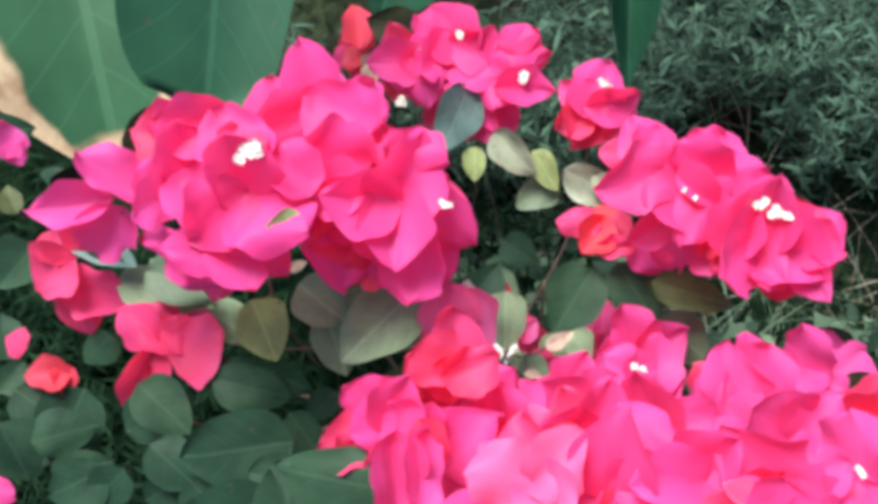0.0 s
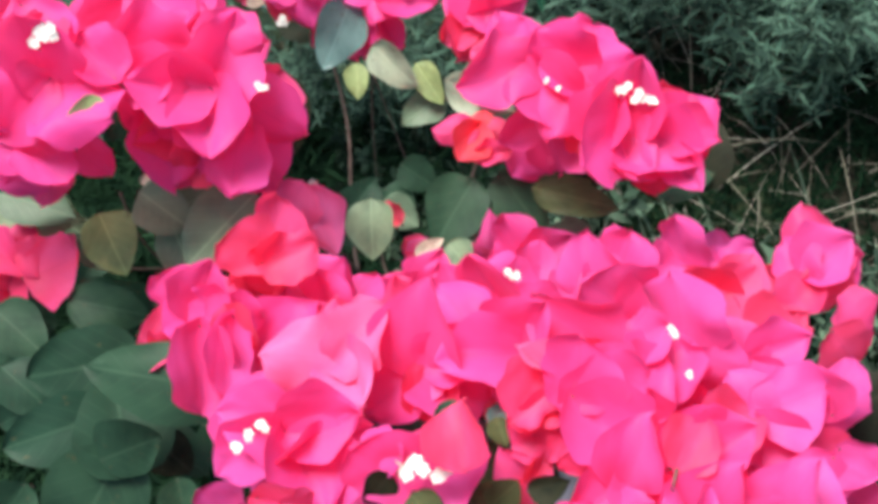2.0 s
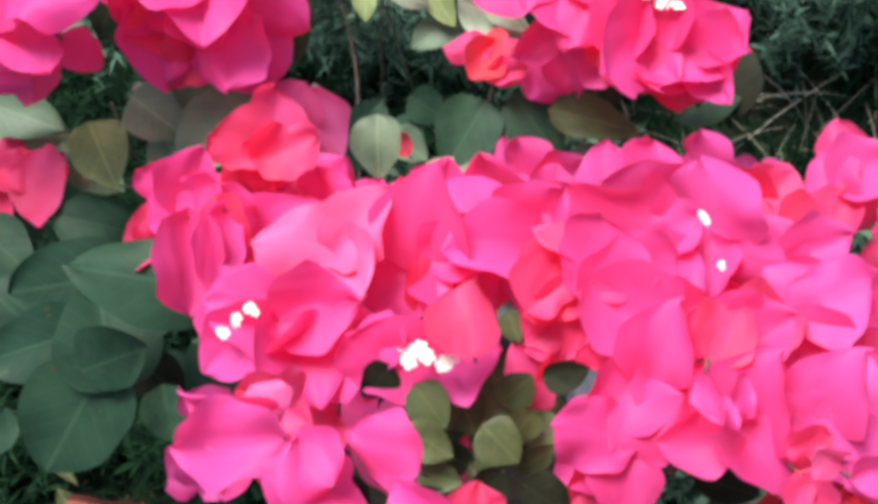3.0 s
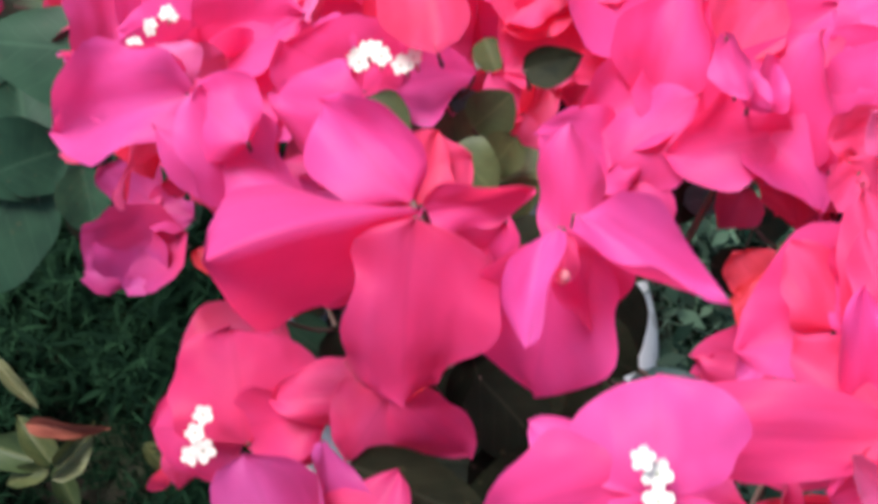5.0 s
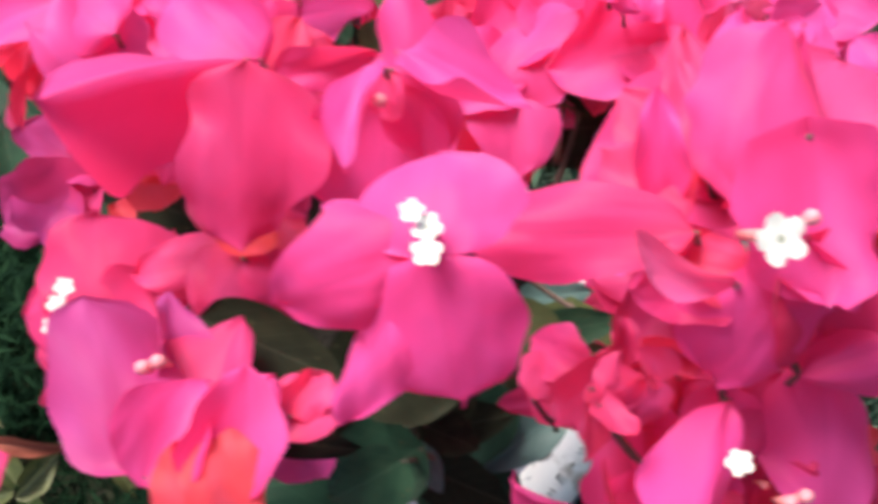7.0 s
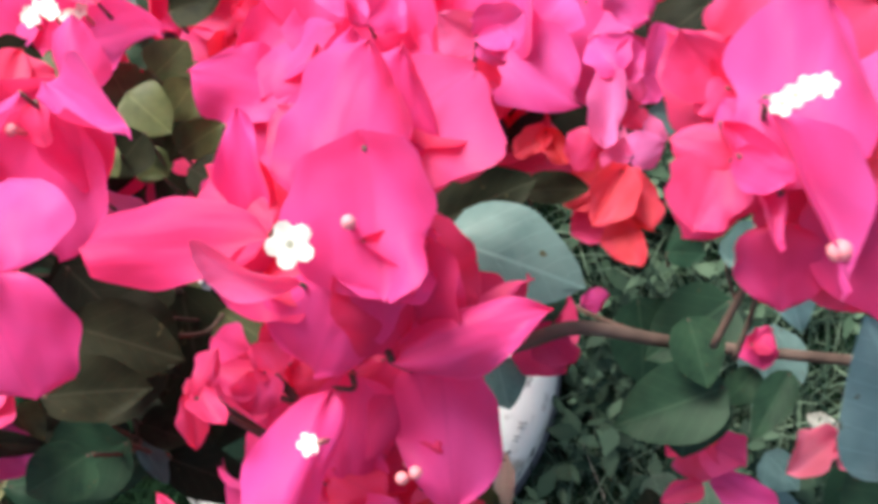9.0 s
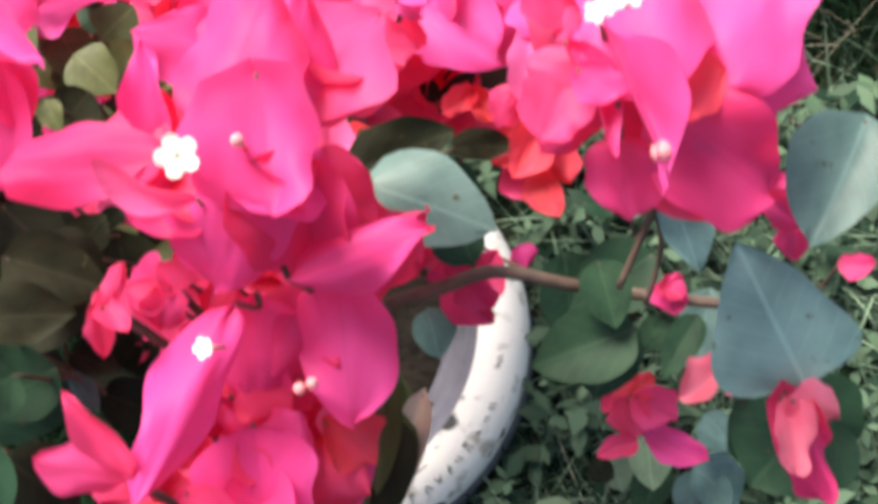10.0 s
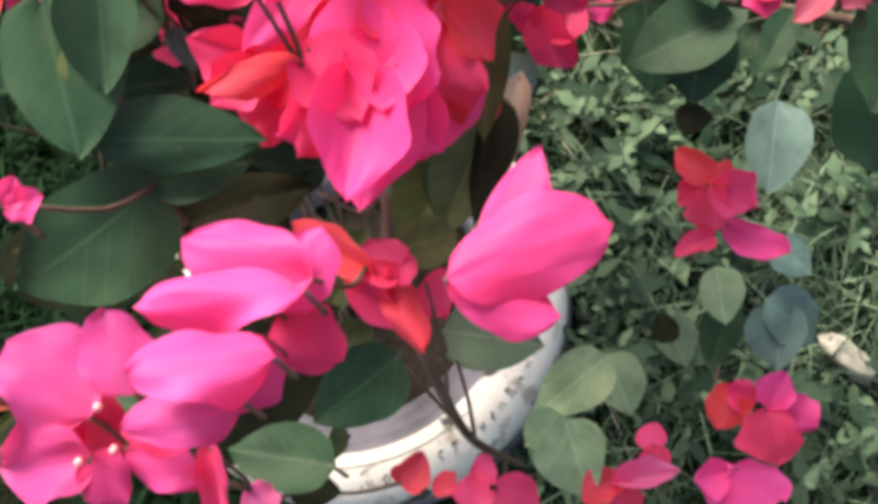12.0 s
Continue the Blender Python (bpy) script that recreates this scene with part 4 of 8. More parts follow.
leaf(-0.059, 0.430, 0.441, 0.062, 0.046, 18, -27, 77, "deep")
petal(-0.1078, 0.3630, 0.5074, 0.0218, 0.0198, -1, 30, -66, "withered", cup=0.5)
petal(-0.1088, 0.3611, 0.5069, 0.0182, 0.0179, -16, 16, -122, "withered", cup=0.5)
petal(-0.1078, 0.3649, 0.5079, 0.0228, 0.0219, 5, -13, 50, "orange", cup=0.5)
petal(-0.1080, 0.3672, 0.5034, 0.0157, 0.0180, -1, -30, 122, "coral", cup=0.5)
branch("lone_flower")
bract(0.089, 0.304, 0.532, 0.051, 0.048, 16, 17, -26, "pink")
bract(0.092, 0.306, 0.538, 0.048, 0.035, -17, 35, -87, "pink")
bract(0.097, 0.311, 0.523, 0.036, 0.031, 22, -21, 47, "pink")
bract(0.098, 0.320, 0.523, 0.045, 0.048, -4, -7, 163, "coral")
bract(0.096, 0.309, 0.526, 0.035, 0.033, -9, -11, 121, "coral")
bract(0.093, 0.322, 0.524, 0.048, 0.041, -9, 15, -138, "pink")
floret(0.109, 0.318, 0.551, 0.0063, 47, 9)
floret(0.103, 0.323, 0.551, 0.0063, 49, -56)
floret(0.106, 0.319, 0.551, 0.007, 24, -17)
branch("right_cluster")
bract(0.150, 0.219, 0.608, 0.051, 0.048, 6, 15, -69, "pink")
bract(0.149, 0.216, 0.617, 0.052, 0.049, 15, 4, 27, "pink")
bract(0.153, 0.211, 0.631, 0.055, 0.049, 17, -21, 103, "pink")
bract(0.145, 0.213, 0.637, 0.056, 0.049, -14, 19, -150, "pink")
bract(0.183, 0.213, 0.601, 0.046, 0.044, -16, -1, 177, "pink")
bract(0.182, 0.212, 0.604, 0.048, 0.045, 7, -18, -11, "pink")
bract(0.175, 0.202, 0.628, 0.045, 0.041, 16, 25, -77, "pink")
bract(0.183, 0.200, 0.625, 0.048, 0.046, 31, -12, 42, "pink")
bract(0.181, 0.206, 0.631, 0.052, 0.046, 8, -7, 154, "pink")
bract(0.219, 0.170, 0.613, 0.049, 0.047, -26, -2, -149, "pink")
bract(0.221, 0.173, 0.603, 0.047, 0.045, -13, -15, 120, "coral")
bract(0.213, 0.170, 0.623, 0.054, 0.054, 13, 19, -128, "pink")
bract(0.216, 0.162, 0.620, 0.053, 0.047, 34, -1, -13, "pink")
bract(0.222, 0.170, 0.621, 0.064, 0.062, 26, -33, 109, "pink")
bract(0.197, 0.165, 0.602, 0.042, 0.040, -6, -33, 86, "pink")
bract(0.191, 0.163, 0.618, 0.048, 0.044, -4, -0, -132, "pink")
bract(0.192, 0.154, 0.622, 0.044, 0.042, 21, 1, -23, "pink")
bract(0.240, 0.157, 0.600, 0.044, 0.041, 9, -3, -5, "coral")
bract(0.242, 0.160, 0.589, 0.043, 0.041, 17, -11, 31, "pink")
bract(0.236, 0.152, 0.605, 0.049, 0.047, 17, 14, -37, "pink")
bract(0.243, 0.156, 0.604, 0.053, 0.047, 20, -8, 104, "pink")
bract(0.129, 0.233, 0.590, 0.030, 0.035, 18, -10, 56, "coral")
bract(0.130, 0.230, 0.630, 0.022, 0.027, 16, 24, -40, "pink")
bract(0.165, 0.228, 0.623, 0.030, 0.034, 13, 22, -56, "pink")
bract(0.204, 0.181, 0.629, 0.034, 0.029, 7, -1, -23, "pink")
bract(0.246, 0.166, 0.598, 0.035, 0.030, 6, -26, 26, "pink")
bract(0.235, 0.158, 0.623, 0.037, 0.035, -0, 13, -90, "pink")
bract(0.235, 0.152, 0.612, 0.038, 0.028, -14, 24, -143, "magenta")
bract(0.225, 0.153, 0.616, 0.033, 0.035, -19, 13, 176, "coral")
bract(0.191, 0.164, 0.615, 0.023, 0.029, 2, -11, 77, "coral")
bract(0.146, 0.192, 0.568, 0.038, 0.037, -35, -2, -157, "pink")
bract(0.150, 0.187, 0.594, 0.032, 0.027, 1, -14, 122, "pink")
bract(0.101, 0.194, 0.564, 0.034, 0.025, 2, -12, 80, "coral")
bract(0.103, 0.199, 0.564, 0.031, 0.032, -14, -17, 150, "orange")
bract(0.105, 0.208, 0.540, 0.016, 0.015, -8, -17, 72, "coral")
bract(0.105, 0.198, 0.562, 0.014, 0.018, 14, -9, -2, "orange")
bract(0.121, 0.185, 0.536, 0.035, 0.036, 21, -14, 30, "coral")
bract(0.126, 0.177, 0.565, 0.031, 0.019, -2, -23, 96, "coral")
bract(0.123, 0.180, 0.561, 0.040, 0.030, -7, 24, -128, "pink")
floret(0.213, 0.182, 0.650, 0.0063, 11, -44)
floret(0.207, 0.179, 0.651, 0.0063, 29, -30)
floret(0.210, 0.179, 0.651, 0.007, 22, -8)
floret(0.221, 0.174, 0.646, 0.0063, 8, 15)
floret(0.217, 0.173, 0.648, 0.0063, 16, -2)
floret(0.220, 0.177, 0.649, 0.007, 23, -8)
floret(0.230, 0.172, 0.646, 0.0056, -4, -49)
floret(0.224, 0.175, 0.645, 0.0056, 26, 1)
floret(0.227, 0.173, 0.646, 0.006, 15, -29)
floret(0.159, 0.193, 0.641, 0.0028, 1, 13)
floret(0.160, 0.195, 0.642, 0.0028, 34, 11)
floret(0.160, 0.194, 0.642, 0.003, 22, -15)
floret(0.168, 0.190, 0.638, 0.0028, 1, -31)
floret(0.166, 0.189, 0.638, 0.0028, 36, -15)
floret(0.167, 0.188, 0.639, 0.003, 18, -4)
leaf(0.231, 0.215, 0.514, 0.057, 0.043, -16, 14, -117, "deep")
leaf(0.117, 0.232, 0.448, 0.064, 0.048, 16, -13, 16, "green")
leaf(0.176, 0.174, 0.490, 0.066, 0.049, 29, -12, 14, "deep")
leaf(0.193, 0.228, 0.494, 0.056, 0.042, -11, 30, -95, "green")
leaf(0.257, 0.158, 0.513, 0.065, 0.048, 20, 4, -6, "deep")
leaf(0.232, 0.153, 0.520, 0.061, 0.046, -0, -5, -46, "green")
leaf(0.224, 0.169, 0.505, 0.062, 0.047, 9, 9, -15, "deep")
branch("left_red")
bract(-0.275, 0.135, 0.664, 0.038, 0.047, -10, -22, 117, "coral")
bract(-0.289, 0.134, 0.663, 0.024, 0.030, 21, 29, 3, "coral")
bract(-0.285, 0.126, 0.651, 0.047, 0.039, -18, 5, -117, "coral")
bract(-0.288, 0.125, 0.647, 0.044, 0.037, -13, -6, -152, "coral")
bract(-0.221, 0.084, 0.628, 0.036, 0.034, 17, -4, 43, "coral")
bract(-0.227, 0.084, 0.627, 0.034, 0.032, 15, 14, -27, "coral")
bract(-0.208, 0.082, 0.602, 0.040, 0.036, 9, 10, -8, "coral")
bract(-0.204, 0.074, 0.632, 0.040, 0.050, -4, 11, -75, "coral")
bract(-0.201, 0.083, 0.622, 0.035, 0.031, -2, 13, 71, "coral")
bract(-0.197, 0.075, 0.630, 0.029, 0.034, 26, 28, 11, "coral")
bract(-0.222, 0.077, 0.626, 0.053, 0.034, -17, -31, 166, "coral")
bract(-0.225, 0.067, 0.624, 0.023, 0.019, -31, -28, -146, "coral")
bract(-0.299, 0.063, 0.600, 0.033, 0.028, 11, -6, 87, "orange")
bract(-0.305, 0.070, 0.602, 0.023, 0.019, -13, -22, -158, "orange")
bract(-0.340, 0.087, 0.594, 0.020, 0.025, 7, -3, 66, "coral")
bract(-0.298, 0.186, 0.734, 0.016, 0.019, 1, 27, -48, "magenta")
bract(-0.297, 0.187, 0.736, 0.023, 0.024, 11, 41, 12, "magenta")
bract(-0.285, -0.034, 0.715, 0.018, 0.022, -5, 4, -103, "pink")
leaf(-0.397, 0.246, 0.631, 0.056, 0.042, -1, 16, -78, "green")
leaf(-0.250, 0.102, 0.536, 0.046, 0.034, 26, 24, 18, "deep")
leaf(-0.328, 0.128, 0.512, 0.053, 0.039, 17, 4, 58, "deep")
leaf(-0.210, 0.148, 0.508, 0.052, 0.039, -4, -32, 154, "green")
leaf(-0.328, 0.189, 0.565, 0.052, 0.039, -6, -31, 144, "deep")
branch("middle_leaves")
leaf(-0.250, 0.126, 0.636, 0.076, 0.038, -15, 28, -103, "ash")
leaf(-0.229, 0.144, 0.630, 0.058, 0.035, -25, 11, -129, "ash")
leaf(0.034, 0.100, 0.523, 0.028, 0.019, -29, -10, -153, "ash")
leaf(0.046, 0.084, 0.492, 0.047, 0.033, -15, 7, -132, "ash")
leaf(0.068, 0.129, 0.482, 0.033, 0.033, -16, -3, -167, "ash")
leaf(0.016, 0.223, 0.434, 0.036, 0.033, -14, 14, -125, "green")
leaf(0.001, 0.203, 0.430, 0.032, 0.029, -14, -1, -126, "green")
bract(0.047, 0.109, 0.481, 0.037, 0.031, -23, 13, -134, "coral")
bract(0.034, 0.137, 0.483, 0.044, 0.027, -27, 4, -142, "coral")
bract(0.037, 0.123, 0.474, 0.022, 0.019, 13, 18, -30, "pale")
bract(0.023, 0.160, 0.466, 0.023, 0.019, 24, -3, 59, "orange")
petal(-0.1388, 0.1060, 0.6665, 0.0462, 0.0385, -19, -12, -152, "yellowing", cup=0.25, arch=0.3, sharp=0.85, widest=0.36, ripple=0.05)
petal(-0.1005, 0.1113, 0.6886, 0.0430, 0.0357, -17, 2, -126, "ash", cup=0.35, arch=0.3, sharp=0.85, widest=0.36, ripple=0.05)
petal(-0.0220, 0.1073, 0.6857, 0.0675, 0.0470, -6, -9, 136, "ash", cup=0.5, arch=0.3, sharp=0.85, widest=0.36, ripple=0.05)
petal(-0.0189, 0.1073, 0.6747, 0.0429, 0.0387, -12, -17, 157, "sage", cup=0.4, arch=0.3, sharp=0.85, widest=0.36, ripple=0.05)
petal(-0.0845, 0.0964, 0.6710, 0.0462, 0.0339, -19, -10, -157, "ash", cup=0.25, arch=0.3, sharp=0.85, widest=0.36, ripple=0.05)
petal(-0.0480, 0.1205, 0.6674, 0.0409, 0.0342, 2, -20, 112, "ash", cup=0.25, arch=0.3, sharp=0.85, widest=0.36, ripple=0.05)
petal(-0.0698, 0.1214, 0.7978, 0.0265, 0.0179, -0, -25, 118, "yellowing", cup=0.25, arch=0.3, sharp=0.85, widest=0.36, ripple=0.05)
petal(0.0326, 0.1298, 0.6048, 0.0433, 0.0340, -17, -6, -178, "ash", cup=0.25, arch=0.3, sharp=0.85, widest=0.36, ripple=0.05)
petal(0.0970, 0.1657, 0.5423, 0.0612, 0.0488, -10, -10, 149, "green", cup=0.25, arch=0.3, sharp=0.85, widest=0.36, ripple=0.05)
petal(0.0721, 0.1644, 0.5247, 0.0459, 0.0401, -19, 5, -152, "mid", cup=0.25, arch=0.3, sharp=0.85, widest=0.36, ripple=0.05)
petal(0.1148, 0.1704, 0.5410, 0.0607, 0.0435, -19, 9, -148, "green", cup=0.25, arch=0.3, sharp=0.85, widest=0.36, ripple=0.05)
petal(0.1408, 0.1518, 0.5524, 0.0662, 0.0315, -13, 16, -107, "olive", cup=0.25, arch=0.3, sharp=0.85, widest=0.36, ripple=0.05)
petal(0.1460, 0.1457, 0.5392, 0.0408, 0.0258, -3, 14, -71, "olive", cup=0.25, arch=0.3, sharp=0.85, widest=0.36, ripple=0.05)
petal(0.1506, 0.1343, 0.5139, 0.0530, 0.0405, -18, 11, -137, "mid", cup=0.25, arch=0.3, sharp=0.85, widest=0.36, ripple=0.05)
petal(0.0149, 0.2808, 0.5478, 0.0509, 0.0319, -22, 35, -146, "sage", cup=0.5, arch=0.3, sharp=0.85, widest=0.36, ripple=0.05)
petal(0.0468, 0.2713, 0.5294, 0.0395, 0.0230, -19, 7, -150, "yellowing", cup=0.25, arch=0.3, sharp=0.85, widest=0.36, ripple=0.05)
petal(0.0727, 0.2500, 0.5400, 0.0605, 0.0351, -19, 37, -126, "sage", cup=0.3, arch=0.3, sharp=0.85, widest=0.36, ripple=0.05)
petal(0.0953, 0.2439, 0.5452, 0.0366, 0.0205, -19, 25, -133, "sage", cup=0.25, arch=0.3, sharp=0.85, widest=0.36, ripple=0.05)
petal(0.0654, 0.2521, 0.5101, 0.0414, 0.0307, -3, -19, 127, "mid", cup=0.25, arch=0.3, sharp=0.85, widest=0.36, ripple=0.05)
petal(-0.0077, 0.3302, 0.5347, 0.0624, 0.0447, -15, -37, 165, "grey", cup=0.25, arch=0.3, sharp=0.85, widest=0.36, ripple=0.05)
petal(-0.0024, 0.2760, 0.5279, 0.0303, 0.0205, -17, -8, -178, "yellowing", cup=0.25, arch=0.3, sharp=0.85, widest=0.36, ripple=0.05)
petal(0.0620, 0.0911, 0.5885, 0.0236, 0.0122, 1, 13, -59, "withered", cup=0.25, arch=0.3, sharp=0.85, widest=0.36, ripple=0.05)
petal(0.0478, 0.0752, 0.5859, 0.0247, 0.0122, -19, 2, -145, "withered", cup=0.25, arch=0.3, sharp=0.85, widest=0.36, ripple=0.05)
petal(-0.1192, 0.1325, 0.6504, 0.0150, 0.0079, -1, 22, -67, "withered", cup=0.25, arch=0.3, sharp=0.85, widest=0.36, ripple=0.05)
petal(-0.2276, 0.1331, 0.6463, 0.0583, 0.0340, -14, 7, -110, "mid", cup=0.25, arch=0.3, sharp=0.85, widest=0.36, ripple=0.05)
petal(-0.2841, 0.1601, 0.6633, 0.0591, 0.0284, -15, 2, -117, "grey", cup=0.25, arch=0.3, sharp=0.85, widest=0.36, ripple=0.05)
petal(-0.0625, 0.1292, 0.7040, 0.0285, 0.0219, 17, -4, 51, "olive", cup=0.25, arch=0.3, sharp=0.85, widest=0.36, ripple=0.05)
petal(0.0024, 0.1906, 0.4378, 0.0388, 0.0298, -17, 8, -131, "mid", cup=0.25, arch=0.3, sharp=0.85, widest=0.36, ripple=0.05)
petal(0.0441, 0.0932, 0.5497, 0.0272, 0.0213, -18, 3, -141, "ash", cup=0.25, arch=0.3, sharp=0.85, widest=0.36, ripple=0.05)
petal(0.0501, 0.0751, 0.5432, 0.0362, 0.0255, -17, 5, -130, "mid", cup=0.25, arch=0.3, sharp=0.85, widest=0.36, ripple=0.05)
petal(0.0780, 0.1125, 0.5503, 0.0272, 0.0255, -19, 6, -142, "ash", cup=0.25, arch=0.3, sharp=0.85, widest=0.36, ripple=0.05)
twig(0.0009, (-0.006, 0.306, 0.506), (0.001, 0.279, 0.444), (0.008, 0.245, 0.348))
twig(0.0008, (0.004, 0.293, 0.500), (-0.010, 0.269, 0.442), (-0.026, 0.244, 0.353))
twig(0.0008, (0.043, 0.272, 0.509), (0.067, 0.264, 0.450), (0.083, 0.238, 0.366))
twig(0.0011, (-0.133, 0.126, 0.651), (-0.128, 0.101, 0.621), (-0.112, 0.079, 0.569))
twig(0.0010, (-0.164, 0.085, 0.622), (-0.131, 0.084, 0.606), (-0.089, 0.091, 0.591))
twig(0.0010, (0.048, 0.059, 0.539), (0.029, 0.095, 0.531), (0.019, 0.124, 0.521))
twig(0.0009, (0.125, 0.166, 0.517), (0.151, 0.154, 0.509), (0.197, 0.174, 0.487))
branch("left_leaves")
leaf(-0.188, 0.060, 0.594, 0.052, 0.031, -15, 25, -89, "green")
leaf(-0.221, 0.080, 0.587, 0.045, 0.032, -27, -43, 170, "green")
leaf(-0.226, 0.050, 0.634, 0.050, 0.040, -7, -11, -127, "green")
leaf(-0.019, 0.013, 0.671, 0.044, 0.026, -16, -15, -178, "green")
leaf(-0.173, 0.053, 0.618, 0.040, 0.032, 6, 18, -70, "green")
leaf(-0.238, 0.020, 0.617, 0.051, 0.041, 9, 27, -63, "green")
leaf(-0.288, 0.052, 0.593, 0.060, 0.054, -8, -16, 159, "green")
leaf(-0.311, 0.030, 0.566, 0.054, 0.049, 5, -24, 124, "green")
leaf(-0.257, 0.088, 0.625, 0.030, 0.027, -13, -26, 138, "green")
leaf(-0.325, 0.156, 0.632, 0.042, 0.042, -9, -22, 147, "green")
leaf(-0.258, 0.155, 0.662, 0.036, 0.018, 18, -3, 81, "green")
leaf(-0.269, 0.150, 0.665, 0.033, 0.016, -15, -3, -116, "green")
leaf(-0.304, 0.209, 0.635, 0.022, 0.017, 15, -21, 77, "green")
leaf(-0.362, 0.081, 0.574, 0.037, 0.033, 17, 22, 23, "green")
leaf(-0.348, 0.186, 0.624, 0.023, 0.019, 20, 22, 31, "olive")
leaf(-0.166, 0.076, 0.567, 0.049, 0.035, -20, 11, -106, "green")
leaf(-0.098, 0.059, 0.569, 0.030, 0.024, -3, -12, 137, "green")
leaf(-0.089, -0.008, 0.654, 0.027, 0.027, -23, 3, -146, "green")
leaf(-0.248, -0.010, 0.633, 0.045, 0.041, 0, -17, 123, "green")
leaf(-0.222, 0.044, 0.614, 0.030, 0.024, -13, 16, -83, "green")
leaf(-0.160, 0.067, 0.585, 0.032, 0.029, -14, 5, -119, "green")
leaf(-0.213, -0.029, 0.629, 0.033, 0.030, 1, 35, -63, "green")
leaf(-0.338, 0.050, 0.600, 0.047, 0.042, -13, -15, -117, "green")
leaf(-0.314, 0.011, 0.609, 0.047, 0.037, -5, 17, -74, "green")
leaf(-0.337, 0.021, 0.619, 0.049, 0.044, -29, -9, -147, "green")
leaf(-0.289, -0.018, 0.616, 0.044, 0.035, 1, 14, -67, "green")
leaf(-0.232, -0.010, 0.632, 0.037, 0.033, -12, -22, 143, "green")
leaf(-0.178, -0.017, 0.643, 0.033, 0.029, -20, -12, -129, "green")
leaf(-0.162, 0.068, 0.606, 0.045, 0.036, -24, 10, -125, "green")
leaf(-0.120, 0.035, 0.610, 0.041, 0.033, -24, -0, -142, "green")
leaf(-0.202, 0.119, 0.586, 0.049, 0.034, -23, -4, -115, "ash")
leaf(-0.359, 0.052, 0.587, 0.030, 0.027, 2, 22, -28, "green")
leaf(-0.117, -0.034, 0.589, 0.042, 0.033, -10, -5, -121, "green")
leaf(-0.199, -0.068, 0.615, 0.041, 0.037, -4, -38, 154, "green")
petal(-0.1061, 0.0112, 0.6467, 0.0778, 0.0567, 8, -18, 98, "green", cup=0.2, arch=0.35, sharp=0.7, widest=0.42, ripple=0.04)
petal(-0.1055, -0.0302, 0.6816, 0.0723, 0.0448, 5, -19, 107, "green", cup=0.2, arch=0.35, sharp=0.7, widest=0.42, ripple=0.04)
petal(-0.1323, -0.0116, 0.6604, 0.0580, 0.0381, -14, 5, -104, "green", cup=0.2, arch=0.35, sharp=0.7, widest=0.42, ripple=0.04)
petal(-0.0841, -0.0547, 0.7072, 0.0711, 0.0596, -11, -28, 155, "green", cup=0.2, arch=0.35, sharp=0.7, widest=0.42, ripple=0.04)
petal(-0.1746, 0.0568, 0.6310, 0.0587, 0.0356, -14, 11, -103, "green", cup=0.2, arch=0.35, sharp=0.7, widest=0.42, ripple=0.04)
petal(-0.2102, 0.0079, 0.6436, 0.0439, 0.0365, -19, -10, -127, "green", cup=0.2, arch=0.35, sharp=0.7, widest=0.42, ripple=0.04)
petal(-0.1144, -0.0345, 0.6128, 0.0388, 0.0328, -19, -8, -127, "deep", cup=0.2, arch=0.35, sharp=0.7, widest=0.42, ripple=0.04)
branch("front_left")
bract(0.041, 0.012, 0.691, 0.042, 0.040, -20, -13, -105, "pink")
bract(0.042, 0.010, 0.706, 0.040, 0.038, 10, -7, -26, "pink")
bract(0.044, 0.005, 0.715, 0.044, 0.039, 37, -4, 9, "pink")
bract(0.046, 0.011, 0.715, 0.046, 0.043, 21, -5, 124, "pink")
bract(0.040, 0.009, 0.726, 0.045, 0.040, -8, 12, -122, "pink")
bract(0.093, 0.012, 0.699, 0.036, 0.034, 13, -8, 24, "coral")
bract(0.093, 0.014, 0.683, 0.037, 0.035, -19, 26, -142, "pink")
bract(0.091, 0.007, 0.710, 0.046, 0.040, 40, 11, -25, "pink")
bract(0.097, 0.010, 0.709, 0.041, 0.041, 17, -13, 80, "pink")
bract(0.091, 0.013, 0.712, 0.037, 0.035, 3, -15, -150, "pink")
bract(0.138, 0.024, 0.674, 0.040, 0.038, -12, 9, 118, "pink")
bract(0.139, 0.024, 0.670, 0.040, 0.038, 10, -23, 97, "coral")
bract(0.139, 0.017, 0.693, 0.048, 0.047, 30, -17, 13, "pink")
bract(0.139, 0.024, 0.695, 0.042, 0.038, -4, 24, 152, "pink")
bract(0.133, 0.020, 0.699, 0.038, 0.036, -4, 11, -85, "pink")
bract(0.190, 0.044, 0.620, 0.039, 0.037, 11, -27, 33, "coral")
bract(0.191, 0.045, 0.613, 0.040, 0.038, 12, 3, -44, "coral")
bract(0.188, 0.037, 0.636, 0.048, 0.044, 38, 1, 6, "magenta")
bract(0.191, 0.042, 0.642, 0.047, 0.044, 18, 1, 113, "magenta")
bract(0.184, 0.042, 0.649, 0.042, 0.037, -7, 20, -136, "magenta")
bract(0.246, 0.075, 0.584, 0.042, 0.038, 39, -12, 2, "magenta")
bract(0.249, 0.081, 0.586, 0.047, 0.041, 18, -9, 124, "magenta")
bract(0.245, 0.082, 0.577, 0.036, 0.032, 17, 15, -119, "magenta")
bract(0.215, 0.015, 0.701, 0.042, 0.040, -28, -3, -143, "magenta")
bract(0.214, 0.013, 0.710, 0.042, 0.040, -26, 17, -123, "magenta")
bract(0.210, 0.010, 0.715, 0.039, 0.035, 30, 17, -37, "magenta")
bract(0.216, 0.010, 0.713, 0.046, 0.043, 32, -8, 49, "magenta")
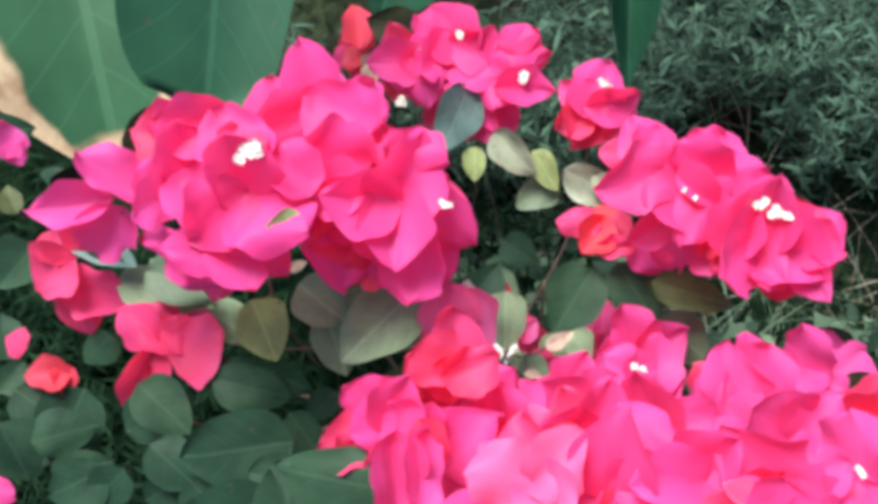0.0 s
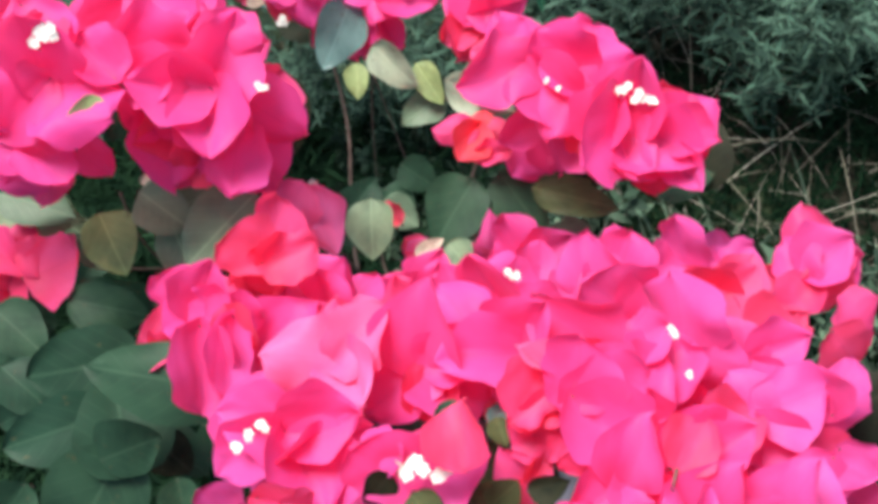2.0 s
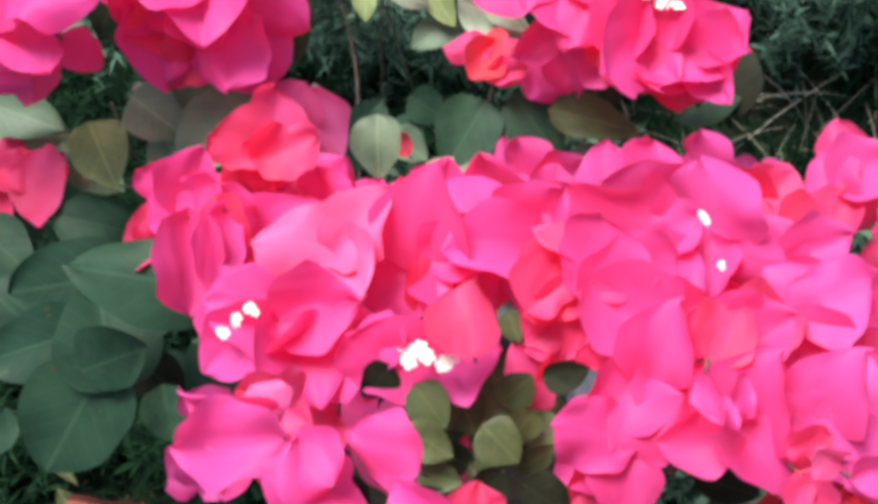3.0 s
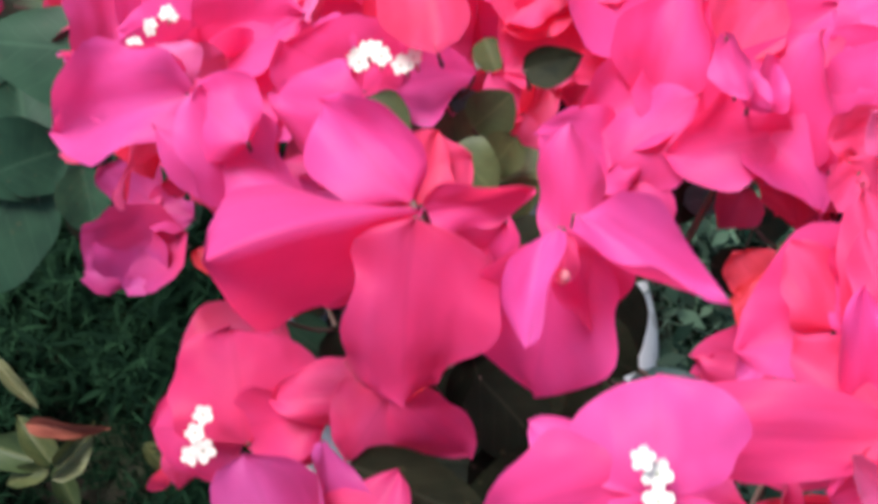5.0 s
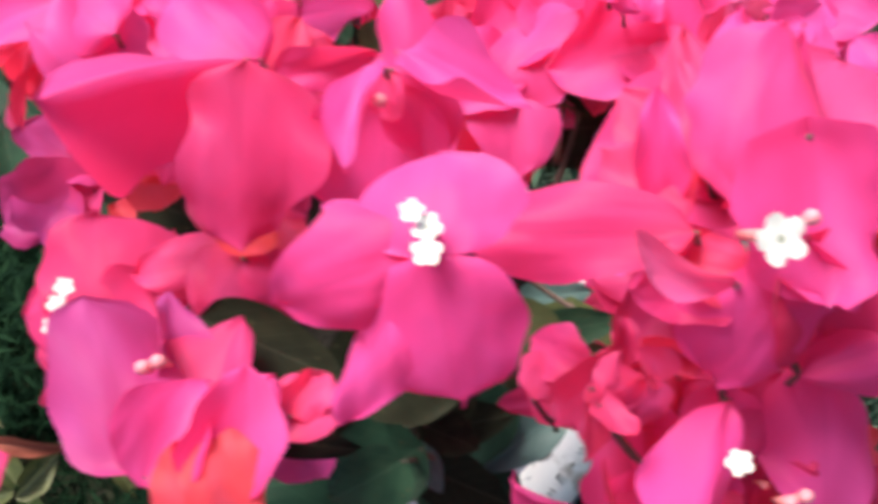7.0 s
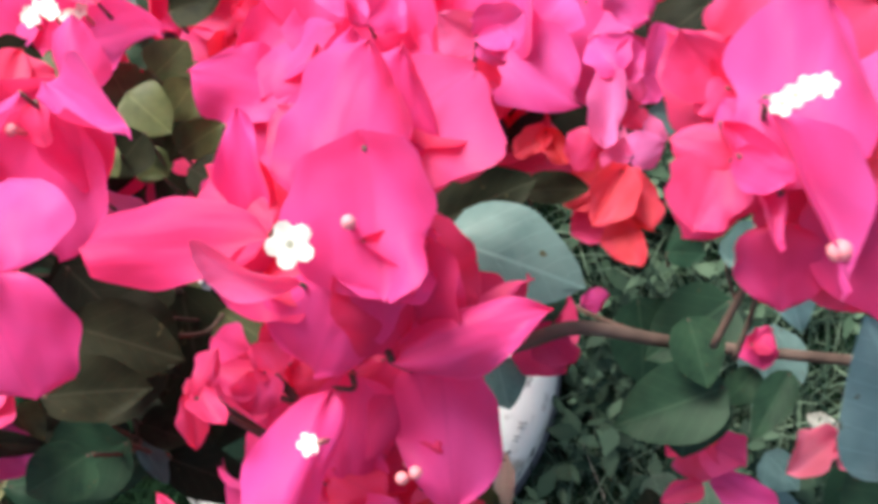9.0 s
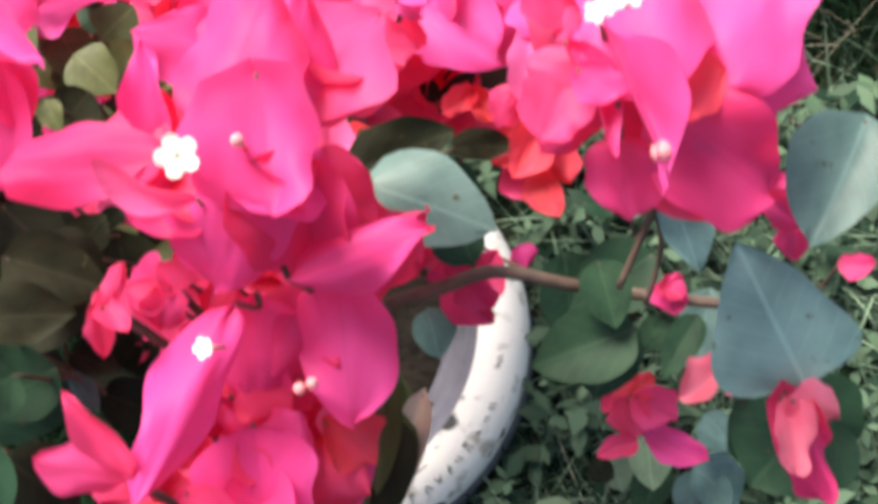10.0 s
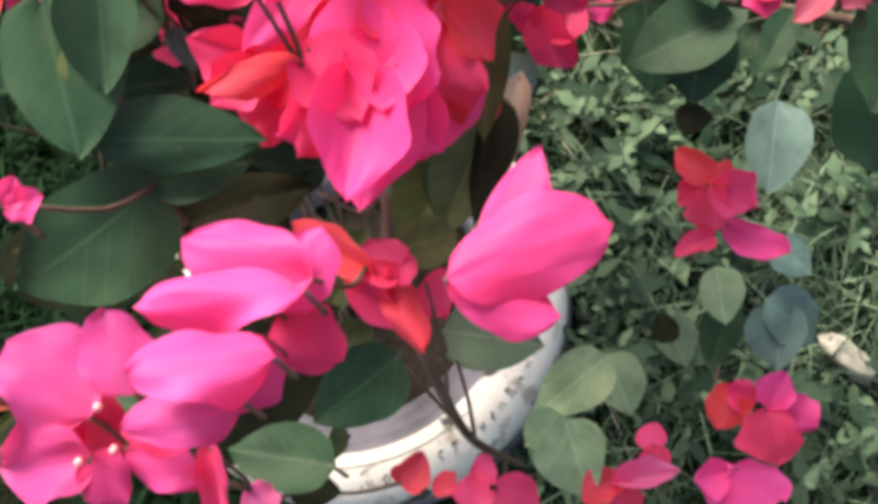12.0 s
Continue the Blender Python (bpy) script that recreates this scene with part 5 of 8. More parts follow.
bract(0.213, 0.016, 0.717, 0.039, 0.034, -0, 21, 169, "magenta")
bract(0.263, 0.028, 0.665, 0.038, 0.036, 5, -15, -38, "coral")
bract(0.264, 0.028, 0.661, 0.037, 0.035, -21, 31, -169, "coral")
bract(0.260, 0.022, 0.688, 0.044, 0.041, 35, -9, 49, "coral")
bract(0.257, 0.027, 0.692, 0.039, 0.038, -5, 8, 174, "coral")
bract(0.252, 0.021, 0.697, 0.035, 0.034, 16, 2, -61, "coral")
bract(0.153, -0.020, 0.767, 0.042, 0.040, -21, 27, -89, "pink")
bract(0.154, -0.019, 0.762, 0.038, 0.037, -14, -4, -120, "coral")
bract(0.150, -0.023, 0.771, 0.042, 0.041, 30, -1, -43, "pink")
bract(0.155, -0.022, 0.783, 0.041, 0.037, 22, -6, 86, "pink")
bract(0.151, -0.018, 0.783, 0.038, 0.037, 3, 20, -174, "pink")
bract(0.108, -0.024, 0.764, 0.040, 0.038, 20, -16, 61, "coral")
bract(0.108, -0.024, 0.769, 0.038, 0.036, 5, 0, 74, "pink")
bract(0.111, -0.023, 0.778, 0.041, 0.039, 12, 2, 125, "pink")
bract(0.105, -0.023, 0.782, 0.042, 0.040, -9, -2, -130, "pink")
bract(0.108, -0.029, 0.780, 0.048, 0.045, 40, -5, -5, "pink")
bract(0.065, -0.021, 0.757, 0.038, 0.036, 20, 4, 22, "coral")
bract(0.065, -0.021, 0.754, 0.038, 0.036, 5, 5, -64, "pale")
bract(0.065, -0.022, 0.788, 0.038, 0.036, 15, 16, -136, "pale")
bract(0.065, -0.027, 0.793, 0.039, 0.034, 26, 6, -43, "pale")
bract(0.071, -0.025, 0.792, 0.043, 0.041, 21, -2, 82, "pale")
bract(0.200, -0.022, 0.744, 0.039, 0.037, -7, 7, 117, "pink")
bract(0.198, -0.023, 0.756, 0.038, 0.036, -18, 11, -162, "coral")
bract(0.192, -0.026, 0.770, 0.042, 0.035, 12, -12, -67, "pink")
bract(0.199, -0.027, 0.768, 0.052, 0.045, 41, -6, 45, "pink")
bract(0.197, -0.021, 0.774, 0.043, 0.042, 5, 15, 161, "pink")
bract(0.240, -0.018, 0.740, 0.041, 0.039, -24, 17, 150, "magenta")
bract(0.242, -0.017, 0.731, 0.041, 0.039, -24, 1, -159, "magenta")
bract(0.235, -0.024, 0.761, 0.048, 0.045, 38, -20, -11, "magenta")
bract(0.236, -0.018, 0.770, 0.046, 0.042, 5, 2, 136, "magenta")
bract(0.231, -0.019, 0.764, 0.038, 0.035, -3, 33, -116, "magenta")
bract(0.010, -0.009, 0.720, 0.041, 0.039, -9, 2, 108, "coral")
bract(0.009, -0.009, 0.715, 0.041, 0.039, -19, 5, 146, "pink")
bract(0.016, -0.012, 0.734, 0.044, 0.043, 22, -2, 73, "pink")
bract(0.012, -0.007, 0.738, 0.044, 0.042, -6, -20, -169, "pink")
bract(0.010, -0.015, 0.740, 0.045, 0.044, 20, 7, -37, "pink")
bract(0.104, 0.104, 0.458, 0.070, 0.033, 19, 7, 2, "pink")
bract(0.100, 0.120, 0.444, 0.036, 0.034, -1, 4, -62, "coral")
bract(0.104, 0.110, 0.464, 0.037, 0.031, 11, 6, 37, "coral")
bract(0.128, 0.081, 0.509, 0.037, 0.034, -6, -3, -56, "magenta")
bract(0.133, 0.070, 0.543, 0.039, 0.041, 7, -1, 51, "magenta")
bract(0.138, 0.087, 0.510, 0.040, 0.041, 1, -12, 54, "coral")
bract(0.133, 0.074, 0.538, 0.041, 0.044, 19, 12, -26, "magenta")
bract(0.123, 0.071, 0.521, 0.039, 0.036, -18, -4, -142, "pink")
bract(0.130, 0.069, 0.538, 0.037, 0.038, 9, -1, 101, "pink")
bract(0.142, 0.080, 0.503, 0.041, 0.035, 6, -5, -5, "magenta")
bract(0.134, 0.070, 0.540, 0.037, 0.035, 1, 2, -62, "magenta")
floret(0.129, 0.077, 0.577, 0.0056, -6, 18)
floret(0.129, 0.077, 0.579, 0.0056, 28, 17)
floret(0.126, 0.080, 0.580, 0.006, 11, 32)
floret(0.129, 0.078, 0.577, 0.0049, 1, -16)
floret(0.132, 0.079, 0.577, 0.0049, 1, 9)
floret(0.132, 0.077, 0.578, 0.006, 15, -21)
bract(0.007, 0.047, 0.749, 0.034, 0.031, -29, -36, 169, "coral")
bract(0.016, 0.041, 0.758, 0.029, 0.036, 19, -9, 66, "coral")
bract(0.010, 0.048, 0.738, 0.035, 0.032, 11, 28, -2, "coral")
bract(0.012, 0.037, 0.761, 0.033, 0.031, -13, 25, -70, "coral")
bract(0.012, 0.046, 0.760, 0.027, 0.028, -18, -10, -169, "coral")
bract(-0.017, 0.003, 0.774, 0.034, 0.033, 15, 22, -11, "pink")
bract(-0.021, 0.014, 0.758, 0.031, 0.029, 19, 2, 55, "pink")
bract(-0.006, 0.012, 0.775, 0.037, 0.035, 3, -15, 112, "pink")
bract(-0.023, -0.003, 0.752, 0.042, 0.038, 6, 10, 93, "coral")
bract(-0.011, -0.003, 0.784, 0.047, 0.035, -27, -28, -169, "pink")
bract(-0.010, 0.008, 0.761, 0.036, 0.034, -25, -47, 147, "pink")
bract(-0.011, 0.005, 0.774, 0.029, 0.031, -16, 22, -101, "pink")
bract(-0.035, 0.001, 0.756, 0.023, 0.020, -9, -34, 134, "coral")
bract(0.025, 0.023, 0.706, 0.034, 0.034, -26, -20, -117, "pink")
bract(0.026, 0.007, 0.728, 0.048, 0.043, -0, 26, -35, "pink")
bract(0.015, 0.021, 0.699, 0.033, 0.029, -35, -13, -146, "pink")
bract(0.030, 0.011, 0.725, 0.036, 0.042, 15, -1, 80, "pink")
bract(0.029, 0.009, 0.728, 0.044, 0.037, -18, -17, 150, "pink")
bract(0.052, -0.002, 0.718, 0.033, 0.035, 2, 32, -43, "pale")
bract(0.048, 0.003, 0.703, 0.032, 0.027, -25, 1, -160, "coral")
bract(0.059, 0.003, 0.720, 0.039, 0.037, -9, -16, 131, "pale")
bract(0.052, -0.009, 0.703, 0.042, 0.039, -6, -3, 103, "coral")
bract(0.055, -0.005, 0.715, 0.035, 0.041, -17, -24, -174, "coral")
bract(0.080, 0.043, 0.641, 0.035, 0.035, -1, 7, -20, "pink")
bract(0.090, 0.033, 0.657, 0.040, 0.046, 18, -12, 51, "pink")
bract(0.088, 0.041, 0.647, 0.035, 0.035, -3, -16, 83, "coral")
bract(0.084, 0.033, 0.656, 0.037, 0.039, 10, 22, -48, "pink")
bract(0.084, 0.030, 0.657, 0.053, 0.050, -17, -3, 180, "pink")
bract(0.121, 0.009, 0.703, 0.050, 0.036, -6, 3, 176, "coral")
bract(0.065, -0.003, 0.676, 0.040, 0.036, 16, 10, 12, "coral")
bract(0.075, -0.002, 0.693, 0.038, 0.036, -11, -22, 137, "coral")
bract(0.126, 0.110, 0.512, 0.036, 0.035, -13, -1, 133, "pink")
bract(0.131, 0.097, 0.517, 0.048, 0.041, 26, 7, 24, "pink")
bract(0.131, 0.094, 0.522, 0.046, 0.043, -4, 29, -50, "pink")
bract(0.123, 0.103, 0.485, 0.038, 0.039, -10, -16, 127, "pink")
bract(0.134, 0.087, 0.520, 0.039, 0.033, 10, -14, 58, "pink")
bract(0.137, 0.089, 0.516, 0.045, 0.047, -6, -17, 141, "pink")
bract(0.200, 0.059, 0.612, 0.037, 0.037, -22, -12, -125, "pink")
bract(0.198, 0.041, 0.638, 0.046, 0.048, 17, -6, -19, "pink")
bract(0.199, 0.055, 0.616, 0.042, 0.043, 9, 12, -10, "pink")
bract(0.205, 0.042, 0.641, 0.040, 0.038, 12, -24, 48, "pink")
bract(0.214, 0.047, 0.625, 0.038, 0.035, 14, 15, 12, "pink")
bract(0.208, 0.038, 0.640, 0.035, 0.033, -7, 28, -51, "pink")
bract(0.205, 0.042, 0.636, 0.040, 0.042, 2, -3, 136, "pink")
bract(0.176, -0.036, 0.810, 0.024, 0.018, 23, 29, 82, "pale")
bract(0.170, -0.029, 0.783, 0.034, 0.034, -26, 18, -88, "coral")
bract(0.176, -0.031, 0.811, 0.035, 0.033, -4, -10, 145, "coral")
bract(0.183, -0.043, 0.802, 0.034, 0.030, 1, 5, 119, "coral")
bract(0.182, -0.053, 0.816, 0.032, 0.040, 12, 4, -17, "pink")
bract(0.187, -0.046, 0.797, 0.037, 0.038, -23, 10, 144, "coral")
bract(0.180, -0.052, 0.816, 0.038, 0.044, -8, 22, -77, "pink")
bract(0.181, -0.045, 0.783, 0.032, 0.033, -18, 5, -116, "coral")
bract(0.184, -0.043, 0.806, 0.037, 0.035, -8, -16, 161, "coral")
bract(0.188, -0.051, 0.801, 0.040, 0.036, -15, -21, 121, "coral")
bract(0.183, -0.049, 0.819, 0.040, 0.042, -27, 4, -138, "pink")
bract(0.231, -0.008, 0.702, 0.035, 0.032, -35, 11, -146, "coral")
bract(0.228, -0.019, 0.723, 0.028, 0.033, 6, 13, -23, "pink")
bract(0.229, -0.018, 0.723, 0.034, 0.029, -0, 16, -49, "pink")
bract(0.227, -0.013, 0.722, 0.038, 0.043, -16, 2, -152, "pink")
bract(0.272, 0.088, 0.527, 0.034, 0.033, 9, 2, 6, "magenta")
bract(0.264, 0.074, 0.555, 0.040, 0.042, -5, 4, -49, "magenta")
bract(0.269, 0.076, 0.555, 0.032, 0.030, 8, -28, 58, "magenta")
bract(0.271, 0.083, 0.524, 0.024, 0.023, -8, -6, 90, "coral")
bract(0.267, 0.078, 0.553, 0.022, 0.027, -22, 15, -159, "magenta")
bract(0.323, 0.071, 0.589, 0.036, 0.036, -4, 29, -76, "pink")
bract(0.320, 0.054, 0.622, 0.031, 0.033, 18, -23, 26, "pink")
bract(0.328, 0.072, 0.595, 0.041, 0.035, 21, 6, 16, "coral")
bract(0.317, 0.059, 0.621, 0.036, 0.042, 7, 1, -55, "magenta")
bract(0.329, 0.066, 0.584, 0.036, 0.032, 2, -6, -47, "coral")
bract(0.317, 0.056, 0.622, 0.032, 0.036, -14, 17, -108, "coral")
bract(0.320, 0.056, 0.602, 0.035, 0.032, 15, -24, 71, "coral")
bract(0.320, 0.055, 0.622, 0.031, 0.033, -11, -5, 146, "coral")
bract(0.285, 0.016, 0.651, 0.030, 0.030, -3, -13, 122, "coral")
bract(0.286, 0.007, 0.676, 0.026, 0.028, 17, -21, 59, "coral")
bract(0.291, 0.016, 0.643, 0.031, 0.029, -9, -8, 88, "coral")
bract(0.283, 0.003, 0.674, 0.027, 0.029, 12, 5, -45, "coral")
bract(0.288, 0.011, 0.642, 0.030, 0.030, -3, 5, -55, "coral")
bract(0.280, 0.005, 0.678, 0.026, 0.030, -25, 4, -141, "coral")
bract(0.270, -0.044, 0.752, 0.030, 0.027, -6, 27, -71, "magenta")
bract(0.271, -0.051, 0.767, 0.026, 0.030, 21, -18, 34, "magenta")
bract(0.267, -0.049, 0.769, 0.034, 0.039, -6, 0, -77, "magenta")
bract(0.272, -0.050, 0.744, 0.033, 0.033, 2, -21, 91, "coral")
bract(0.267, -0.050, 0.771, 0.031, 0.036, -29, 14, -159, "magenta")
bract(0.309, -0.037, 0.720, 0.034, 0.033, -21, 7, 149, "coral")
bract(0.306, -0.047, 0.741, 0.029, 0.034, 20, -12, 16, "magenta")
bract(0.309, -0.040, 0.726, 0.030, 0.030, -1, -31, -20, "magenta")
bract(0.301, -0.043, 0.745, 0.027, 0.031, -24, 20, -110, "magenta")
bract(0.328, 0.012, 0.657, 0.035, 0.035, -12, 29, -59, "coral")
bract(0.318, 0.006, 0.694, 0.029, 0.036, -29, 8, -147, "coral")
bract(0.299, -0.074, 0.760, 0.036, 0.035, -39, 23, -160, "magenta")
bract(0.299, -0.072, 0.777, 0.027, 0.031, -10, -10, 145, "magenta")
bract(0.312, -0.065, 0.744, 0.026, 0.027, 5, 4, 102, "coral")
bract(0.302, -0.068, 0.777, 0.022, 0.026, -17, 28, -131, "magenta")
bract(0.241, -0.066, 0.784, 0.036, 0.034, -16, 14, -58, "coral")
bract(0.243, -0.074, 0.808, 0.028, 0.032, 17, -8, 48, "pink")
bract(0.243, -0.069, 0.785, 0.032, 0.030, -28, 1, -177, "pink")
bract(0.237, -0.076, 0.811, 0.028, 0.030, -11, 3, -62, "pink")
bract(0.239, -0.074, 0.787, 0.031, 0.030, -6, -18, 117, "coral")
bract(0.239, -0.071, 0.807, 0.033, 0.038, -7, -7, 174, "pink")
floret(0.279, 0.059, 0.613, 0.0042, 11, -1)
floret(0.279, 0.057, 0.611, 0.0042, -1, -49)
floret(0.280, 0.058, 0.612, 0.005, 16, -41)
floret(0.275, 0.057, 0.612, 0.0035, 5, -1)
floret(0.274, 0.057, 0.613, 0.0035, 0, -41)
floret(0.276, 0.059, 0.613, 0.004, 14, -5)
floret(0.230, -0.018, 0.801, 0.0035, 19, -7)
floret(0.228, -0.014, 0.800, 0.0035, 23, -8)
floret(0.229, -0.016, 0.801, 0.004, 21, 6)
floret(0.235, -0.035, 0.794, 0.0028, 31, -44)
floret(0.236, -0.034, 0.793, 0.0028, 21, -64)
floret(0.236, -0.036, 0.793, 0.003, 17, -28)
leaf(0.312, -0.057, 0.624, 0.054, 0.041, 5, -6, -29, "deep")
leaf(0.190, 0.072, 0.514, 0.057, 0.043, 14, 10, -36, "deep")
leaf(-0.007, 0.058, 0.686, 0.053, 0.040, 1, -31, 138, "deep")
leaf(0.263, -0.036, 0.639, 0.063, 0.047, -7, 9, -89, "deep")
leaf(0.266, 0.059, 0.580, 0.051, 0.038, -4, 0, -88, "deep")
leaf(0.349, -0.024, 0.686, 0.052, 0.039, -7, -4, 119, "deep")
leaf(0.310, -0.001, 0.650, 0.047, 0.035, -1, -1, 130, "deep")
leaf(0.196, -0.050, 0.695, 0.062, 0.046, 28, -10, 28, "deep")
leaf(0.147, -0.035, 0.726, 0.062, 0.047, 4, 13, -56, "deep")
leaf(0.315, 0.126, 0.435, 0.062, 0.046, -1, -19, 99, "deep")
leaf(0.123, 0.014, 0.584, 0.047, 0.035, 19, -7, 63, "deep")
leaf(0.028, 0.028, 0.640, 0.047, 0.035, 14, -5, 43, "green")
leaf(0.008, 0.056, 0.617, 0.061, 0.045, -17, 10, -103, "green")
branch("front_mass")
bract(0.205, -0.089, 0.811, 0.035, 0.031, 32, 2, -14, "pink")
bract(0.208, -0.084, 0.810, 0.035, 0.033, 14, -3, 128, "pink")
bract(0.203, -0.083, 0.812, 0.036, 0.033, -2, -5, -133, "pink")
bract(0.193, -0.110, 0.779, 0.032, 0.030, -7, 14, 115, "pink")
bract(0.193, -0.111, 0.784, 0.032, 0.031, -17, -30, 135, "coral")
bract(0.191, -0.115, 0.815, 0.034, 0.030, 15, 8, -57, "pink")
bract(0.196, -0.114, 0.813, 0.033, 0.031, 32, -1, 73, "pink")
bract(0.194, -0.110, 0.810, 0.033, 0.030, 5, -6, -179, "pink")
bract(0.239, -0.107, 0.801, 0.029, 0.028, 16, 6, 39, "pink")
bract(0.239, -0.107, 0.800, 0.031, 0.029, -8, -13, -48, "pink")
bract(0.241, -0.108, 0.815, 0.034, 0.031, 23, -16, 97, "pink")
bract(0.236, -0.107, 0.816, 0.030, 0.028, 3, -2, -141, "pink")
bract(0.238, -0.111, 0.807, 0.041, 0.040, 45, -8, -25, "pink")
bract(0.274, -0.102, 0.797, 0.033, 0.031, -3, -4, -41, "magenta")
bract(0.275, -0.101, 0.788, 0.032, 0.031, -10, 6, 111, "magenta")
bract(0.271, -0.106, 0.805, 0.035, 0.033, 38, -15, -29, "magenta")
bract(0.276, -0.103, 0.804, 0.038, 0.038, 23, -14, 85, "magenta")
bract(0.270, -0.100, 0.807, 0.034, 0.032, 14, 22, -141, "magenta")
bract(0.271, -0.099, 0.730, 0.030, 0.028, -26, 43, -157, "coral")
bract(0.269, -0.103, 0.744, 0.029, 0.027, 4, -10, 33, "coral")
bract(0.269, -0.107, 0.747, 0.039, 0.037, 51, -17, -11, "coral")
bract(0.271, -0.104, 0.753, 0.036, 0.034, 18, -8, 112, "coral")
bract(0.265, -0.104, 0.757, 0.030, 0.030, 9, 37, -137, "coral")
bract(0.242, -0.168, 0.767, 0.023, 0.021, -20, 12, -130, "crimson")
bract(0.242, -0.167, 0.762, 0.023, 0.022, 3, -27, -8, "crimson")
bract(0.240, -0.170, 0.769, 0.030, 0.028, 50, 13, -25, "crimson")
bract(0.243, -0.170, 0.783, 0.028, 0.024, 28, -21, 88, "crimson")
bract(0.240, -0.168, 0.778, 0.021, 0.018, 6, 22, -152, "crimson")
bract(0.252, -0.187, 0.812, 0.018, 0.017, -18, -1, 178, "crimson")
bract(0.255, -0.186, 0.792, 0.019, 0.018, 1, 2, -14, "crimson")
bract(0.250, -0.191, 0.829, 0.023, 0.021, 43, -14, -13, "crimson")
bract(0.252, -0.187, 0.822, 0.027, 0.026, 36, 11, 136, "crimson")
bract(0.249, -0.188, 0.825, 0.022, 0.021, 46, 0, -107, "crimson")
bract(0.224, -0.186, 0.756, 0.019, 0.018, -20, -0, 168, "crimson")
bract(0.224, -0.186, 0.758, 0.019, 0.018, -15, -10, -73, "crimson")
bract(0.224, -0.189, 0.771, 0.027, 0.025, 51, 5, 9, "crimson")
bract(0.225, -0.186, 0.774, 0.026, 0.023, 42, 2, 120, "crimson")
bract(0.222, -0.187, 0.773, 0.019, 0.019, 21, 8, -100, "crimson")
bract(0.052, -0.061, 0.803, 0.041, 0.038, 23, -16, 64, "magenta")
bract(0.049, -0.063, 0.817, 0.037, 0.038, -11, 21, -77, "pink")
bract(0.049, -0.061, 0.818, 0.042, 0.044, -25, -22, -150, "pink")
bract(0.049, -0.058, 0.808, 0.046, 0.034, -4, -26, 119, "magenta")
floret(0.035, -0.074, 0.841, 0.0042, 27, 97)
floret(0.033, -0.072, 0.839, 0.0042, 10, 82)
floret(0.035, -0.073, 0.840, 0.005, 19, 70)
floret(0.040, -0.067, 0.841, 0.0042, 9, 60)
floret(0.040, -0.069, 0.841, 0.0042, 33, 31)
floret(0.040, -0.067, 0.841, 0.005, 23, 71)
floret(0.048, -0.065, 0.842, 0.0042, 36, 86)
floret(0.044, -0.063, 0.840, 0.0042, 18, 44)
floret(0.046, -0.063, 0.842, 0.005, 15, 76)
bract(0.113, -0.090, 0.816, 0.037, 0.039, 21, -9, 46, "pink")
bract(0.109, -0.086, 0.820, 0.039, 0.033, -8, 8, -72, "pink")
bract(0.097, -0.074, 0.729, 0.037, 0.043, -4, -3, 111, "magenta")
bract(0.097, -0.077, 0.670, 0.044, 0.045, -2, -11, 126, "coral")
bract(0.101, -0.076, 0.715, 0.038, 0.032, -25, -12, -154, "coral")
floret(0.111, -0.083, 0.839, 0.0063, 43, 50)
floret(0.114, -0.081, 0.839, 0.0063, 12, 41)
floret(0.112, -0.085, 0.839, 0.007, 21, 45)
floret(0.116, -0.079, 0.836, 0.0063, -2, 46)
floret(0.115, -0.079, 0.836, 0.0063, -9, 96)
floret(0.119, -0.083, 0.838, 0.007, 16, 59)
floret(0.125, -0.086, 0.837, 0.0063, 20, 29)
floret(0.129, -0.083, 0.836, 0.0063, 5, 36)
floret(0.126, -0.085, 0.836, 0.007, 9, 42)
bract(0.073, -0.078, 0.699, 0.041, 0.038, 3, -9, 54, "pink")
bract(0.070, -0.088, 0.711, 0.037, 0.035, 7, 28, -48, "pink")
bract(0.081, -0.087, 0.681, 0.041, 0.038, 9, 17, 45, "coral")
bract(0.076, -0.098, 0.704, 0.044, 0.037, 2, 34, -76, "coral")
bract(0.083, -0.102, 0.696, 0.031, 0.027, -23, 21, -84, "coral")
bract(0.065, -0.078, 0.677, 0.040, 0.035, 5, 13, -30, "coral")
bract(0.083, -0.094, 0.706, 0.039, 0.037, 24, -11, 59, "pink")
bract(0.087, -0.112, 0.704, 0.044, 0.038, -2, 14, -69, "pale")
bract(0.101, -0.123, 0.721, 0.046, 0.025, 17, 9, 68, "pale")
bract(0.125, -0.091, 0.761, 0.015, 0.014, 11, 11, 31, "coral")
bract(0.127, -0.100, 0.786, 0.013, 0.016, 2, 30, -70, "orange")
bract(0.026, -0.075, 0.797, 0.048, 0.050, 2, 42, -25, "magenta")
bract(0.049, -0.082, 0.812, 0.046, 0.043, -10, 39, -62, "magenta")
bract(0.047, -0.059, 0.787, 0.032, 0.028, 9, -24, 84, "coral")
bract(0.049, -0.059, 0.803, 0.033, 0.038, -15, 7, -146, "magenta")
bract(0.049, -0.077, 0.788, 0.017, 0.014, -12, 10, -119, "orange")
bract(0.000, 0.008, 0.772, 0.025, 0.031, 17, -24, 56, "magenta")
bract(0.002, 0.007, 0.783, 0.027, 0.023, -25, 0, -153, "coral")
bract(-0.007, 0.006, 0.756, 0.040, 0.040, 9, 5, 47, "coral")
bract(0.006, 0.002, 0.782, 0.043, 0.027, -27, -38, -176, "magenta")
bract(-0.048, 0.018, 0.722, 0.019, 0.019, -3, 60, -39, "coral")
bract(-0.033, 0.004, 0.744, 0.016, 0.017, 29, -1, 44, "coral")
bract(-0.033, 0.008, 0.747, 0.022, 0.018, -27, -24, -148, "coral")
